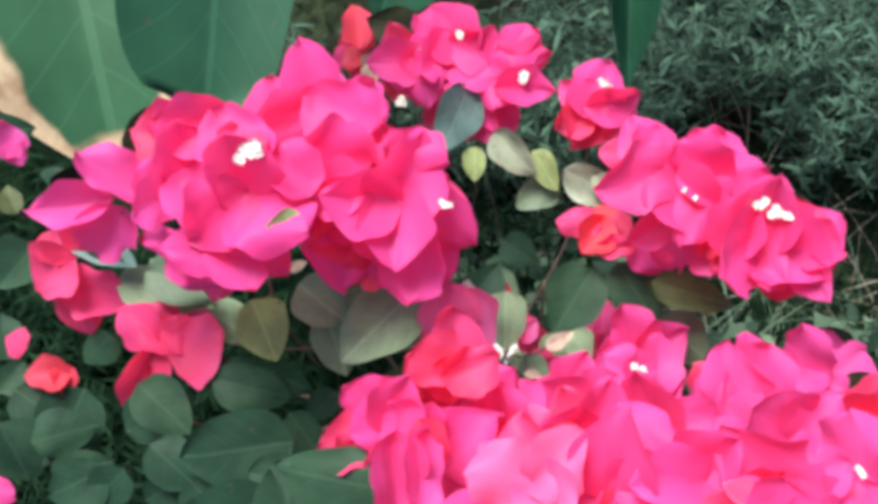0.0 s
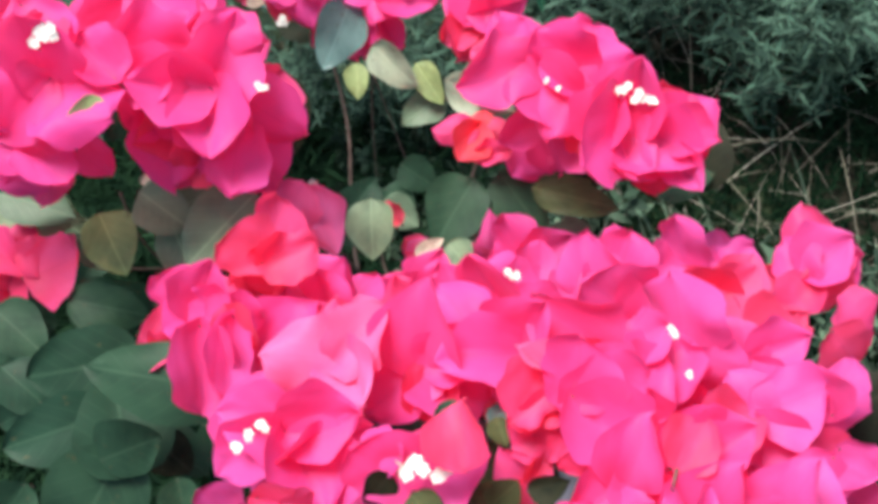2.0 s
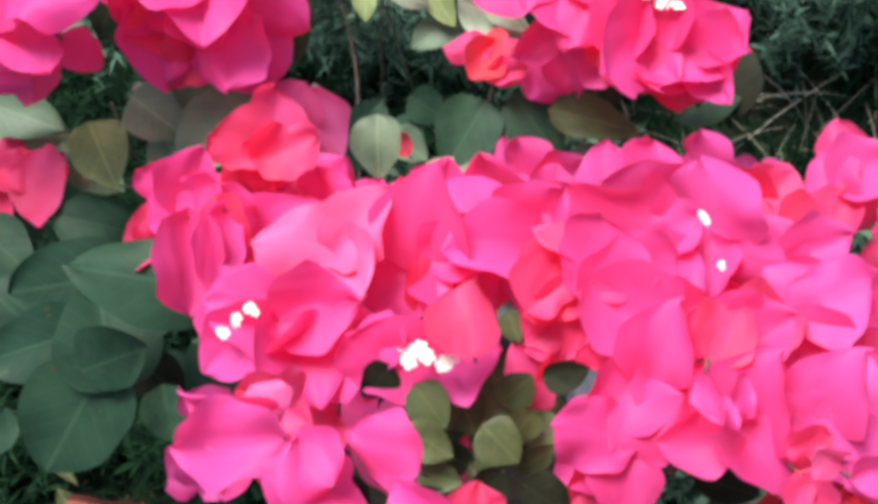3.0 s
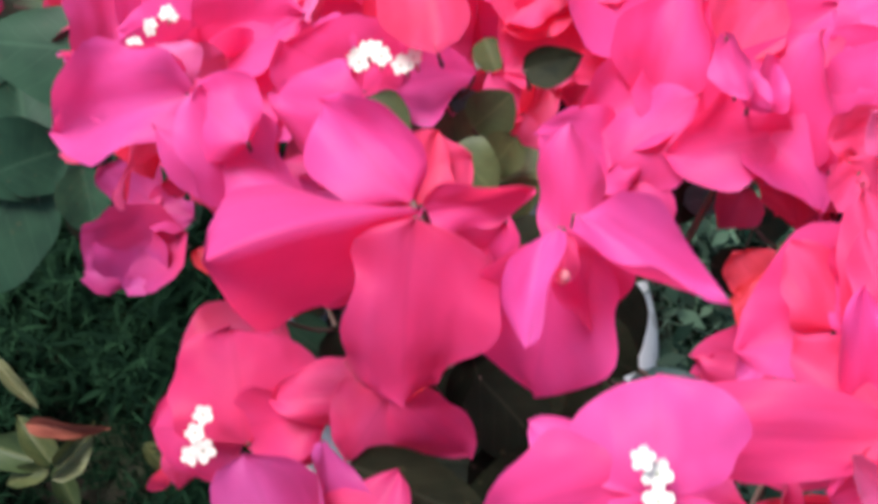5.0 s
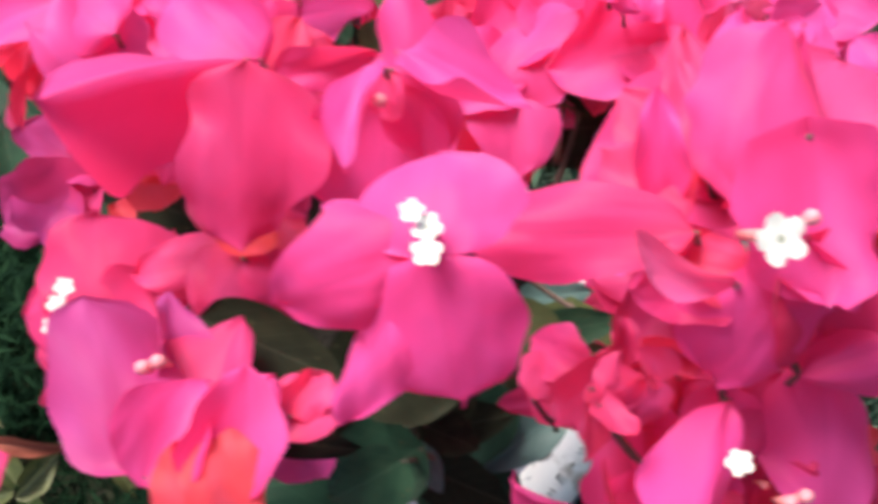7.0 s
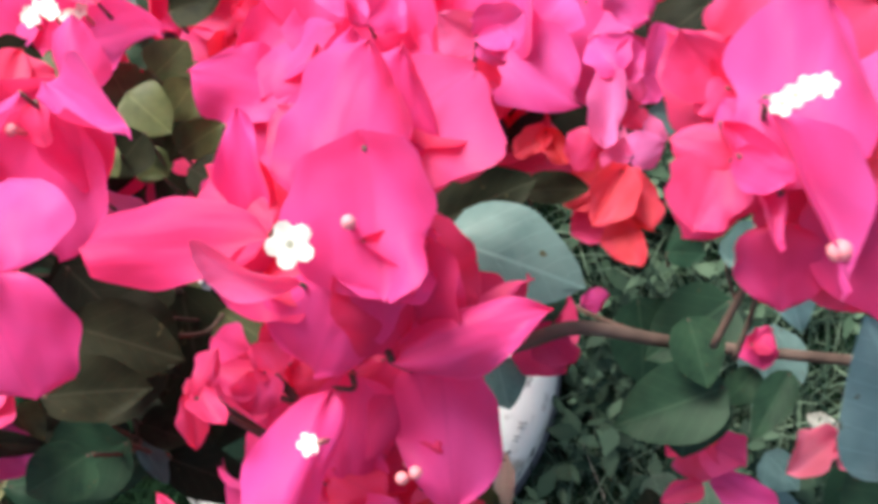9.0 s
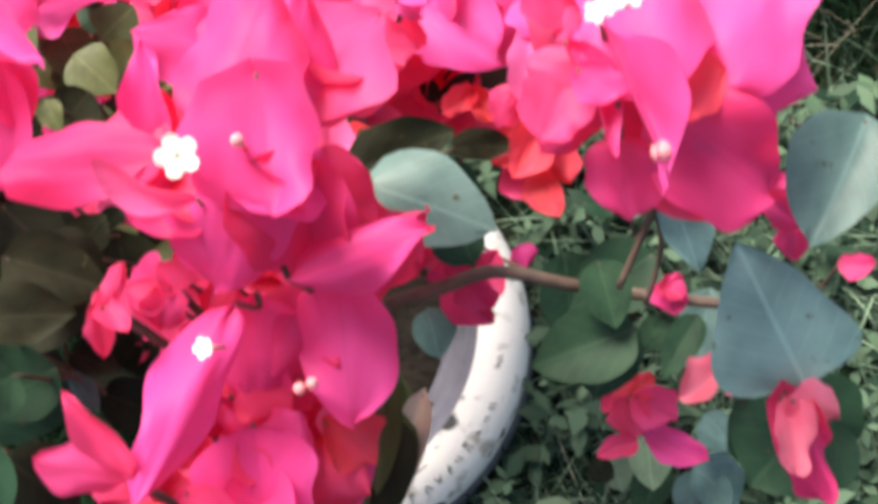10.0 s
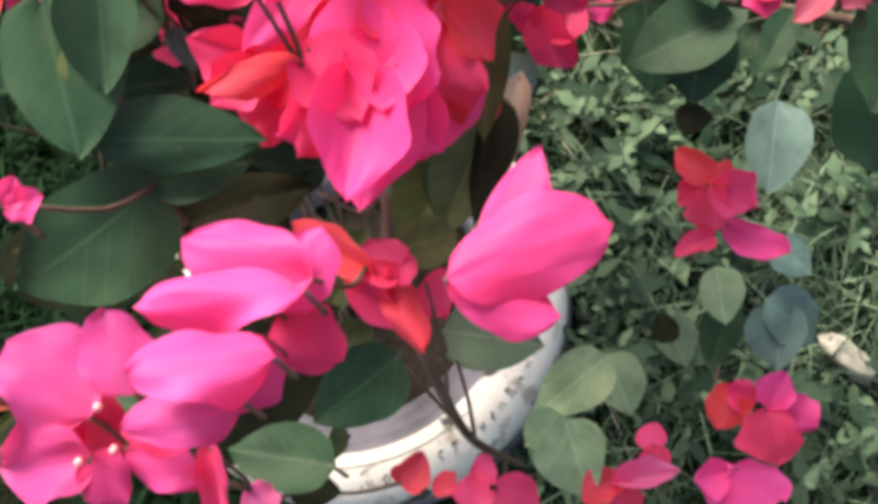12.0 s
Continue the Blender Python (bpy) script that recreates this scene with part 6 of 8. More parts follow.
bract(0.048, -0.001, 0.750, 0.027, 0.026, -19, -18, 152, "pale")
bract(0.061, -0.016, 0.772, 0.022, 0.023, 26, -15, 49, "pale")
bract(0.060, -0.017, 0.774, 0.026, 0.027, -5, 42, -70, "pale")
bract(0.068, -0.020, 0.767, 0.034, 0.033, -2, 21, -39, "pale")
bract(0.068, -0.021, 0.781, 0.029, 0.028, -20, -9, -140, "pale")
bract(0.101, -0.014, 0.769, 0.028, 0.026, -34, -16, 169, "pink")
bract(0.107, -0.025, 0.781, 0.023, 0.027, 28, -1, 31, "pink")
bract(0.107, -0.028, 0.782, 0.031, 0.032, 2, 15, -56, "pink")
bract(0.105, -0.021, 0.761, 0.033, 0.029, 14, -19, 57, "coral")
bract(0.109, -0.024, 0.782, 0.033, 0.031, -17, -14, -169, "coral")
bract(0.133, -0.010, 0.762, 0.041, 0.041, 5, -13, 37, "pink")
bract(0.136, -0.005, 0.771, 0.042, 0.027, -12, -27, 174, "pink")
bract(0.162, -0.017, 0.773, 0.023, 0.023, -31, 24, -132, "pale")
bract(0.169, -0.029, 0.801, 0.019, 0.016, 5, -36, 117, "pale")
bract(0.168, -0.036, 0.799, 0.020, 0.025, 5, 35, -54, "pink")
bract(0.166, -0.025, 0.768, 0.031, 0.030, -5, -30, 83, "coral")
bract(0.170, -0.034, 0.800, 0.031, 0.026, -17, -17, 173, "coral")
bract(0.172, -0.037, 0.801, 0.033, 0.028, -30, 0, -139, "coral")
bract(0.139, -0.021, 0.701, 0.021, 0.020, 6, 4, 43, "coral")
bract(0.146, -0.029, 0.721, 0.018, 0.019, 5, -13, 107, "coral")
bract(0.146, -0.028, 0.721, 0.020, 0.019, -22, -11, -162, "coral")
bract(0.206, -0.038, 0.789, 0.025, 0.029, 29, -14, 36, "pink")
bract(0.211, -0.021, 0.759, 0.031, 0.032, 20, -35, 64, "pink")
bract(0.205, -0.041, 0.792, 0.029, 0.034, -5, 21, -56, "pink")
bract(0.203, -0.047, 0.802, 0.028, 0.032, -31, 15, -144, "pink")
bract(0.242, -0.031, 0.765, 0.023, 0.024, 27, -29, 27, "magenta")
bract(0.238, -0.026, 0.731, 0.034, 0.032, 12, -6, 51, "pink")
bract(0.236, -0.034, 0.767, 0.032, 0.030, -21, 3, 171, "pink")
bract(0.270, -0.010, 0.731, 0.038, 0.039, -15, 1, -57, "coral")
bract(0.273, -0.020, 0.741, 0.029, 0.028, 25, -34, 38, "magenta")
bract(0.268, -0.020, 0.744, 0.032, 0.030, -8, 16, -67, "magenta")
bract(0.267, -0.019, 0.742, 0.024, 0.027, -22, 25, -150, "magenta")
bract(0.240, -0.065, 0.731, 0.025, 0.023, -33, 9, -165, "coral")
bract(0.242, -0.073, 0.753, 0.020, 0.021, 4, -28, 101, "coral")
bract(0.241, -0.072, 0.754, 0.022, 0.023, -4, 25, -47, "pink")
bract(0.264, -0.068, 0.751, 0.021, 0.022, 11, -20, 37, "magenta")
bract(0.262, -0.070, 0.759, 0.027, 0.028, -3, 20, -77, "magenta")
bract(0.259, -0.083, 0.767, 0.017, 0.011, -2, -23, 112, "pale")
bract(0.257, -0.083, 0.767, 0.013, 0.013, -23, 15, -133, "pale")
bract(0.201, -0.083, 0.721, 0.013, 0.013, 0, -28, 47, "coral")
bract(0.199, -0.088, 0.735, 0.012, 0.015, -7, 11, -64, "pale")
leaf(0.025, -0.072, 0.655, 0.059, 0.044, 19, 9, 38, "deep")
leaf(0.080, -0.066, 0.665, 0.060, 0.045, -14, 27, -76, "deep")
leaf(0.011, -0.010, 0.684, 0.063, 0.047, -14, -18, 148, "green")
leaf(0.104, -0.058, 0.732, 0.064, 0.048, -21, -22, 168, "deep")
leaf(0.091, -0.096, 0.707, 0.063, 0.047, 10, 21, 5, "green")
leaf(0.247, 0.003, 0.629, 0.045, 0.033, 20, -3, -20, "green")
leaf(0.184, -0.088, 0.728, 0.055, 0.041, -14, 18, -85, "deep")
branch("near_left", (0.097, -0.170, 0.777))
bract(0.083, -0.123, 0.898, 0.045, 0.030, 1, -15, 98, "magenta")
bract(0.076, -0.114, 0.887, 0.035, 0.022, 22, -33, 75, "magenta")
bract(0.067, -0.104, 0.872, 0.016, 0.017, -26, 47, -90, "coral")
bract(0.077, -0.114, 0.889, 0.014, 0.018, 15, -1, 39, "pale")
bract(0.074, -0.118, 0.879, 0.047, 0.035, -24, 18, 91, "coral")
bract(0.097, -0.148, 0.889, 0.029, 0.027, 53, 30, 36, "magenta")
bract(0.112, -0.151, 0.892, 0.041, 0.021, 16, 14, 64, "magenta")
bract(0.086, -0.128, 0.866, 0.032, 0.020, -5, 9, 85, "coral")
bract(0.133, -0.156, 0.787, 0.026, 0.021, -24, -9, 141, "coral")
bract(0.111, -0.085, 0.808, 0.025, 0.022, 3, 25, -3, "coral")
bract(0.099, -0.080, 0.718, 0.022, 0.024, 16, -20, 53, "coral")
bract(0.094, -0.057, 0.683, 0.030, 0.027, -39, -8, -161, "coral")
bract(0.098, -0.080, 0.717, 0.025, 0.026, 11, 27, -47, "pink")
bract(0.120, -0.093, 0.722, 0.022, 0.021, 3, -4, 15, "coral")
bract(0.075, -0.145, 0.838, 0.020, 0.019, -53, 1, -113, "orange")
bract(0.005, -0.097, 0.755, 0.024, 0.022, 20, 6, 53, "plum")
bract(0.004, -0.097, 0.754, 0.019, 0.020, -9, 2, -106, "plum")
bract(-0.004, -0.098, 0.735, 0.013, 0.012, -55, 17, -138, "coral")
bract(0.006, -0.104, 0.753, 0.011, 0.013, -10, -27, 137, "coral")
bract(0.015, -0.110, 0.751, 0.040, 0.038, -3, -30, 111, "plum")
bract(0.003, -0.109, 0.753, 0.025, 0.031, -23, -19, 163, "plum")
bract(0.029, -0.082, 0.777, 0.012, 0.014, -7, -29, 128, "magenta")
bract(0.022, -0.115, 0.745, 0.013, 0.011, -13, -17, -142, "orange")
bract(0.058, -0.117, 0.872, 0.028, 0.017, -18, -2, 105, "coral")
bract(0.040, -0.094, 0.825, 0.032, 0.031, -18, 28, -117, "coral")
bract(0.064, -0.112, 0.864, 0.032, 0.020, -29, -23, 128, "coral")
petal(0.1542, -0.1707, 0.9329, 0.0466, 0.0324, 26, -11, 108, "pink", cup=-0.4, fold=-0.95, arch=0.4, sharp=0.5, widest=0.62, lean=0.05)
petal(0.1548, -0.1760, 0.9418, 0.0392, 0.0319, -33, -13, 179, "crimson", cup=-0.3, arch=0.6, sharp=0.34, widest=0.5, lean=0.04, ripple=0.2)
petal(0.1485, -0.1632, 0.9172, 0.0344, 0.0236, 4, -18, 40, "pink", cup=0.4, arch=0.5)
petal(0.1496, -0.1643, 0.9135, 0.0265, 0.0128, -2, 46, -82, "pink", cup=0.5, arch=0.4)
petal(0.1478, -0.1599, 0.9056, 0.0196, 0.0143, -51, 7, -140, "coral", cup=-0.4)
petal(0.1375, -0.1734, 0.9160, 0.0311, 0.0152, -50, -26, 135, "crimson", cup=-0.5, sharp=0.9)
petal(0.1266, -0.1691, 0.8960, 0.0306, 0.0161, -4, -44, 99, "coral", cup=-0.7, arch=0.5)
petal(0.1399, -0.1585, 0.8969, 0.0242, 0.0201, -3, 23, -25, "coral", cup=0.5)
petal(0.1396, -0.1686, 0.8936, 0.0229, 0.0202, -41, -1, -150, "crimson", cup=-0.4)
petal(0.1414, -0.1496, 0.8931, 0.0179, 0.0232, -10, 28, -68, "coral", cup=0.4)
petal(0.1191, -0.1624, 0.8911, 0.0195, 0.0179, -22, -28, 140, "orange", cup=-0.4)
petal(0.1623, -0.1598, 0.8942, 0.0217, 0.0120, -30, -11, 174, "pink", cup=-0.4)
petal(0.1023, -0.1396, 0.9020, 0.0237, 0.0237, -5, -6, 47, "pink", cup=-0.5, arch=0.6)
petal(0.1280, -0.1327, 0.8885, 0.0288, 0.0274, -3, -19, 62, "pink", cup=-0.5, arch=0.6)
branch("near_middle", (0.150, -0.175, 0.765))
bract(0.167, -0.162, 0.899, 0.017, 0.016, -39, -22, 147, "pink")
bud(0.184, -0.190, 0.945, 0.003, 23, 24)
floret(0.198, -0.228, 0.978, 0.004, 13, 11)
floret(0.200, -0.230, 0.976, 0.005, 12, -13)
floret(0.200, -0.234, 0.976, 0.005, 5, 15)
floret(0.097, -0.208, 0.902, 0.005, 20, 49)
floret(0.095, -0.212, 0.901, 0.005, 19, 44)
floret(0.097, -0.216, 0.900, 0.006, 29, 62)
floret(0.094, -0.217, 0.900, 0.005, 23, 71)
bract(0.134, -0.206, 0.897, 0.012, 0.012, -25, -23, -172, "coral")
bud(0.137, -0.239, 0.938, 0.003, 16, 49)
bud(0.140, -0.238, 0.938, 0.003, 13, 33)
bract(0.146, -0.240, 0.887, 0.016, 0.015, -32, -20, -136, "magenta")
bract(0.152, -0.247, 0.923, 0.011, 0.010, 6, 14, -31, "magenta")
bract(0.158, -0.248, 0.915, 0.017, 0.014, -23, 24, -40, "coral")
bract(0.139, -0.260, 0.937, 0.021, 0.018, 6, 23, -24, "pink")
bract(0.152, -0.261, 0.931, 0.023, 0.019, 21, 12, -18, "pink")
bract(0.156, -0.267, 0.933, 0.017, 0.016, 32, 17, 19, "orange")
bract(0.148, -0.267, 0.936, 0.014, 0.012, 20, 19, 15, "orange")
bract(0.058, -0.208, 0.831, 0.016, 0.017, -72, -17, -150, "coral")
bud(0.001, -0.199, 0.688, 0.003, 31, 62)
petal(0.1814, -0.1750, 0.9198, 0.0259, 0.0148, 17, -5, -9, "pink", cup=-0.7, arch=0.4, sharp=0.75)
petal(0.1860, -0.1753, 0.9380, 0.0372, 0.0112, 21, -12, -133, "magenta", cup=0.95, arch=-0.7, sharp=0.75, widest=0.42)
petal(0.1832, -0.1795, 0.9425, 0.0244, 0.0107, -3, 19, 163, "magenta", cup=0.7, arch=0.6, sharp=0.45, widest=0.62)
petal(0.1825, -0.1764, 0.9298, 0.0380, 0.0342, -38, -8, 171, "pink", cup=0.55, arch=0.4, sharp=0.75, widest=0.48)
petal(0.1834, -0.1768, 0.9338, 0.0254, 0.0167, -50, -9, -147, "pink", cup=0.6, arch=0.3)
petal(0.1826, -0.1782, 0.9356, 0.0104, 0.0075, -30, -2, -175, "coral", cup=1.2, arch=0.2)
petal(0.1997, -0.2332, 0.9697, 0.0198, 0.0286, -6, -0, -2, "magenta", cup=-0.7, arch=0.8, sharp=0.6, widest=0.55, ripple=0.08)
petal(0.1999, -0.2324, 0.9711, 0.0265, 0.0279, -44, 1, -178, "pink", cup=-0.6, arch=0.5, sharp=0.42, widest=0.5, ripple=0.08)
petal(0.1975, -0.2301, 0.9680, 0.0255, 0.0209, -7, -36, 109, "pink", cup=-0.6, arch=0.7, sharp=0.6, widest=0.6)
petal(0.1924, -0.2336, 0.9636, 0.0269, 0.0130, -30, 11, 144, "pink", cup=-0.5, arch=0.5, sharp=0.7, lean=-0.12)
petal(0.1925, -0.2312, 0.9643, 0.0168, 0.0103, 3, -7, 49, "magenta", cup=-0.3, arch=0.6, sharp=0.6)
petal(0.1026, -0.2124, 0.8864, 0.0290, 0.0403, 8, 18, 14, "crimson", cup=-0.7, arch=0.7, sharp=0.6, widest=0.5)
petal(0.1012, -0.2100, 0.8832, 0.0259, 0.0259, -1, -10, 85, "crimson", cup=-0.5, arch=0.5, sharp=0.5)
petal(0.0987, -0.2086, 0.8863, 0.0254, 0.0198, 7, 17, -78, "crimson", cup=0.5, arch=0.5, sharp=0.7)
petal(0.1342, -0.2571, 0.9265, 0.0398, 0.0288, 5, 25, 26, "plum", cup=-0.6, arch=0.5, sharp=0.6, widest=0.6)
petal(0.1329, -0.2542, 0.9095, 0.0386, 0.0170, 20, 50, 18, "plum", cup=0.6, arch=0.3, sharp=0.6)
petal(0.1357, -0.2555, 0.9149, 0.0353, 0.0257, -3, -4, -18, "crimson", cup=0.5, arch=0.5, sharp=0.7)
petal(0.1406, -0.2514, 0.9196, 0.0219, 0.0152, -6, 13, -46, "crimson", cup=-0.5, arch=0.5, sharp=0.8)
petal(0.1426, -0.2033, 0.9051, 0.0239, 0.0160, -35, 2, -131, "crimson", cup=-0.6, arch=0.6, sharp=0.6)
petal(0.1417, -0.2022, 0.9014, 0.0207, 0.0212, -21, -19, 150, "crimson", cup=-0.5, arch=0.6, sharp=0.75)
petal(0.1398, -0.2008, 0.8936, 0.0291, 0.0161, 1, -16, 94, "coral", cup=-0.4, arch=0.5, sharp=0.6)
petal(0.1430, -0.2055, 0.9065, 0.0108, 0.0146, -17, 15, -5, "orange", cup=0.8, arch=0.4)
petal(0.1033, -0.2019, 0.8811, 0.0227, 0.0174, 6, -3, -130, "crimson", cup=-0.4)
petal(0.0829, -0.2082, 0.8723, 0.0167, 0.0129, -33, -26, 168, "coral", cup=-0.4)
petal(0.1467, -0.1974, 0.8827, 0.0165, 0.0162, -8, 1, 35, "coral", cup=-0.4)
petal(0.1592, -0.2444, 0.9150, 0.0125, 0.0121, -17, 11, -39, "coral", cup=-0.4)
petal(0.1444, -0.2474, 0.9223, 0.0163, 0.0129, -22, 9, -70, "crimson", cup=0.5)
petal(0.0785, -0.2579, 0.9125, 0.0211, 0.0140, 11, 24, 31, "crimson", cup=-0.5, arch=0.5)
petal(0.0784, -0.2578, 0.9104, 0.0202, 0.0141, 5, 28, -6, "crimson", cup=-0.5, arch=0.5)
petal(0.0795, -0.2578, 0.9102, 0.0159, 0.0141, -13, 18, -56, "crimson", cup=-0.5, arch=0.5)
branch("near_right")
bract(0.239, -0.141, 0.767, 0.025, 0.023, -19, 26, -80, "orange")
bract(0.237, -0.155, 0.797, 0.019, 0.020, 20, -5, 30, "orange")
bract(0.234, -0.159, 0.808, 0.019, 0.020, 1, 16, -53, "orange")
bract(0.241, -0.156, 0.797, 0.017, 0.013, 5, -6, 83, "orange")
bract(0.238, -0.177, 0.825, 0.029, 0.018, 47, 21, -4, "pale")
bract(0.232, -0.183, 0.836, 0.030, 0.016, 22, -2, -66, "pale")
bract(0.232, -0.180, 0.833, 0.012, 0.009, -9, -21, 126, "magenta")
bract(0.235, -0.185, 0.834, 0.028, 0.024, -18, 24, -78, "magenta")
bract(0.248, -0.095, 0.772, 0.020, 0.019, -11, -9, 109, "coral")
bract(0.248, -0.106, 0.789, 0.018, 0.019, 31, -19, 29, "coral")
bract(0.254, -0.093, 0.774, 0.028, 0.026, -31, -6, -178, "coral")
bract(0.248, -0.106, 0.791, 0.024, 0.025, 3, 6, -45, "coral")
bract(0.249, -0.106, 0.791, 0.021, 0.022, -20, -5, 175, "coral")
bract(0.264, -0.106, 0.781, 0.020, 0.017, -32, 8, 148, "coral")
bract(0.258, -0.111, 0.798, 0.018, 0.021, -27, 29, -135, "coral")
bract(0.193, -0.066, 0.752, 0.021, 0.021, -39, -15, -174, "pink")
bract(0.196, -0.077, 0.766, 0.018, 0.019, 31, -19, 33, "pink")
bract(0.199, -0.059, 0.736, 0.023, 0.021, -32, 16, -136, "magenta")
bract(0.196, -0.080, 0.767, 0.019, 0.016, 9, 10, -29, "magenta")
bract(0.199, -0.080, 0.765, 0.021, 0.016, -14, -6, -180, "magenta")
bract(0.220, -0.050, 0.724, 0.022, 0.021, -6, 10, -50, "coral")
bract(0.221, -0.065, 0.746, 0.017, 0.018, 14, -29, 36, "coral")
bract(0.227, -0.046, 0.715, 0.023, 0.023, 2, -24, 48, "coral")
bract(0.221, -0.064, 0.745, 0.018, 0.019, -1, 28, -67, "coral")
bract(0.221, -0.056, 0.715, 0.026, 0.024, 1, -14, 72, "coral")
bract(0.220, -0.065, 0.743, 0.023, 0.019, -8, 1, 172, "coral")
bract(0.229, -0.086, 0.736, 0.016, 0.016, 9, 6, -39, "coral")
bract(0.237, -0.093, 0.734, 0.018, 0.019, -21, -11, 159, "coral")
bract(0.138, -0.025, 0.703, 0.024, 0.022, -33, 26, -111, "coral")
bract(0.144, -0.035, 0.729, 0.019, 0.020, -19, -32, 153, "coral")
bract(0.144, -0.037, 0.727, 0.022, 0.020, -24, 1, -150, "coral")
bract(0.147, -0.020, 0.710, 0.017, 0.015, -46, -12, -148, "coral")
bract(0.146, -0.032, 0.728, 0.014, 0.015, -2, 41, -69, "coral")
bract(0.216, -0.077, 0.805, 0.017, 0.014, -4, -16, 158, "coral")
bract(0.227, -0.102, 0.845, 0.014, 0.010, 26, 34, -137, "magenta")
bract(0.227, -0.082, 0.826, 0.028, 0.027, -8, 18, -31, "coral")
bract(0.224, -0.093, 0.853, 0.019, 0.012, -28, 40, -177, "magenta")
bud(0.240, -0.088, 0.781, 0.006, 29, -8)
twig(0.0015, (0.203, -0.116, 0.753), (0.207, -0.087, 0.762), (0.208, -0.070, 0.767), (0.212, -0.046, 0.753))
twig(0.0015, (0.213, -0.116, 0.729), (0.228, -0.090, 0.735), (0.243, -0.069, 0.761), (0.254, -0.069, 0.780))
twig(0.0015, (0.126, -0.084, 0.686), (0.138, -0.057, 0.692), (0.151, -0.023, 0.711))
twig(0.0015, (0.195, -0.119, 0.714), (0.206, -0.093, 0.721), (0.211, -0.085, 0.733))
leaf(0.151, -0.157, 0.889, 0.010, 0.007, -22, -4, -167, "grey")
leaf(0.216, -0.091, 0.714, 0.025, 0.015, 2, 14, -76, "grey")
leaf(0.180, -0.083, 0.746, 0.015, 0.011, -11, 19, -128, "green")
leaf(0.242, -0.101, 0.706, 0.019, 0.013, 2, 19, -70, "green")
leaf(-0.032, -0.078, 0.748, 0.029, 0.023, -24, -18, -160, "green")
leaf(-0.091, -0.064, 0.719, 0.034, 0.041, 2, 38, -68, "green")
leaf(-0.080, -0.071, 0.702, 0.066, 0.059, 10, 26, 19, "green")
leaf(0.057, -0.127, 0.754, 0.026, 0.024, -12, 5, -131, "deep")
leaf(0.061, -0.117, 0.739, 0.029, 0.026, -12, -16, 135, "green")
leaf(0.177, -0.237, 0.866, 0.014, 0.011, -7, 7, -111, "deep")
leaf(0.129, -0.059, 0.734, 0.034, 0.030, -14, -5, -169, "olive")
leaf(0.139, -0.074, 0.718, 0.027, 0.022, -15, 25, -111, "olive")
leaf(0.119, -0.092, 0.715, 0.020, 0.018, -12, -5, -135, "olive")
leaf(0.123, -0.051, 0.740, 0.020, 0.012, -23, 24, -118, "grey")
leaf(0.183, -0.098, 0.669, 0.020, 0.018, -15, 24, -126, "olive")
leaf(0.240, -0.098, 0.660, 0.028, 0.028, -23, 20, -131, "green")
leaf(0.138, -0.182, 0.832, 0.020, 0.018, -7, 9, -111, "deep")
leaf(0.188, -0.169, 0.753, 0.022, 0.020, -9, -17, 147, "deep")
leaf(0.196, -0.171, 0.750, 0.018, 0.016, -10, -1, -117, "deep")
leaf(0.072, -0.157, 0.760, 0.016, 0.012, -29, -7, -120, "green")
leaf(0.123, -0.045, 0.763, 0.008, 0.006, -22, -3, -146, "grey")
leaf(0.138, -0.103, 0.797, 0.024, 0.022, 9, 9, -37, "olive")
leaf(0.150, -0.105, 0.792, 0.024, 0.017, 0, -6, -89, "olive")
leaf(0.119, -0.048, 0.797, 0.018, 0.015, -21, -9, -142, "green")
leaf(0.139, -0.053, 0.770, 0.015, 0.010, 7, -0, -46, "grey")
leaf(-0.010, 0.005, 0.731, 0.025, 0.018, -21, -22, -159, "green")
petal(0.1346, -0.2201, 0.9097, 0.0358, 0.0178, -27, 4, -114, "deep", cup=0.25, arch=0.3, sharp=0.75, widest=0.38, ripple=0.03)
petal(0.1546, -0.1864, 0.8709, 0.0278, 0.0183, -31, -4, -164, "deep", cup=0.3, arch=0.3, sharp=0.7, ripple=0.04)
branch("right_near", (0.235, -0.207, 0.824))
bract(0.251, -0.192, 0.903, 0.024, 0.021, 21, -8, 26, "pink")
bract(0.249, -0.210, 0.937, 0.035, 0.028, 5, 17, -25, "pink")
bract(0.254, -0.203, 0.920, 0.021, 0.018, 7, 15, -39, "pink")
bract(0.250, -0.195, 0.903, 0.015, 0.012, 9, -23, 61, "pink")
bract(0.255, -0.228, 0.938, 0.027, 0.023, -27, 17, -67, "pink")
bract(0.255, -0.228, 0.938, 0.028, 0.026, -50, 14, -127, "crimson")
bract(0.228, -0.196, 0.893, 0.016, 0.009, 9, 39, -50, "magenta")
bract(0.221, -0.185, 0.887, 0.017, 0.012, 13, 17, -54, "orange")
bract(0.183, -0.149, 0.827, 0.016, 0.010, -14, -16, 147, "pink")
floret(0.246, -0.259, 0.930, 0.005, 18, -34)
bract(0.258, -0.208, 0.928, 0.040, 0.026, 16, 23, 3, "pink")
bract(0.248, -0.194, 0.912, 0.030, 0.016, 29, 5, 9, "coral")
bract(0.255, -0.186, 0.896, 0.037, 0.038, 8, -6, 93, "pink")
bract(0.258, -0.204, 0.917, 0.034, 0.020, 25, 29, -7, "pink")
bract(0.254, -0.198, 0.915, 0.041, 0.041, -2, 5, -35, "coral")
bract(0.262, -0.205, 0.945, 0.030, 0.030, -23, -4, -175, "pink")
bract(0.267, -0.190, 0.906, 0.014, 0.012, 35, 32, -100, "pale")
bract(0.259, -0.193, 0.918, 0.020, 0.015, -21, 36, -110, "pale")
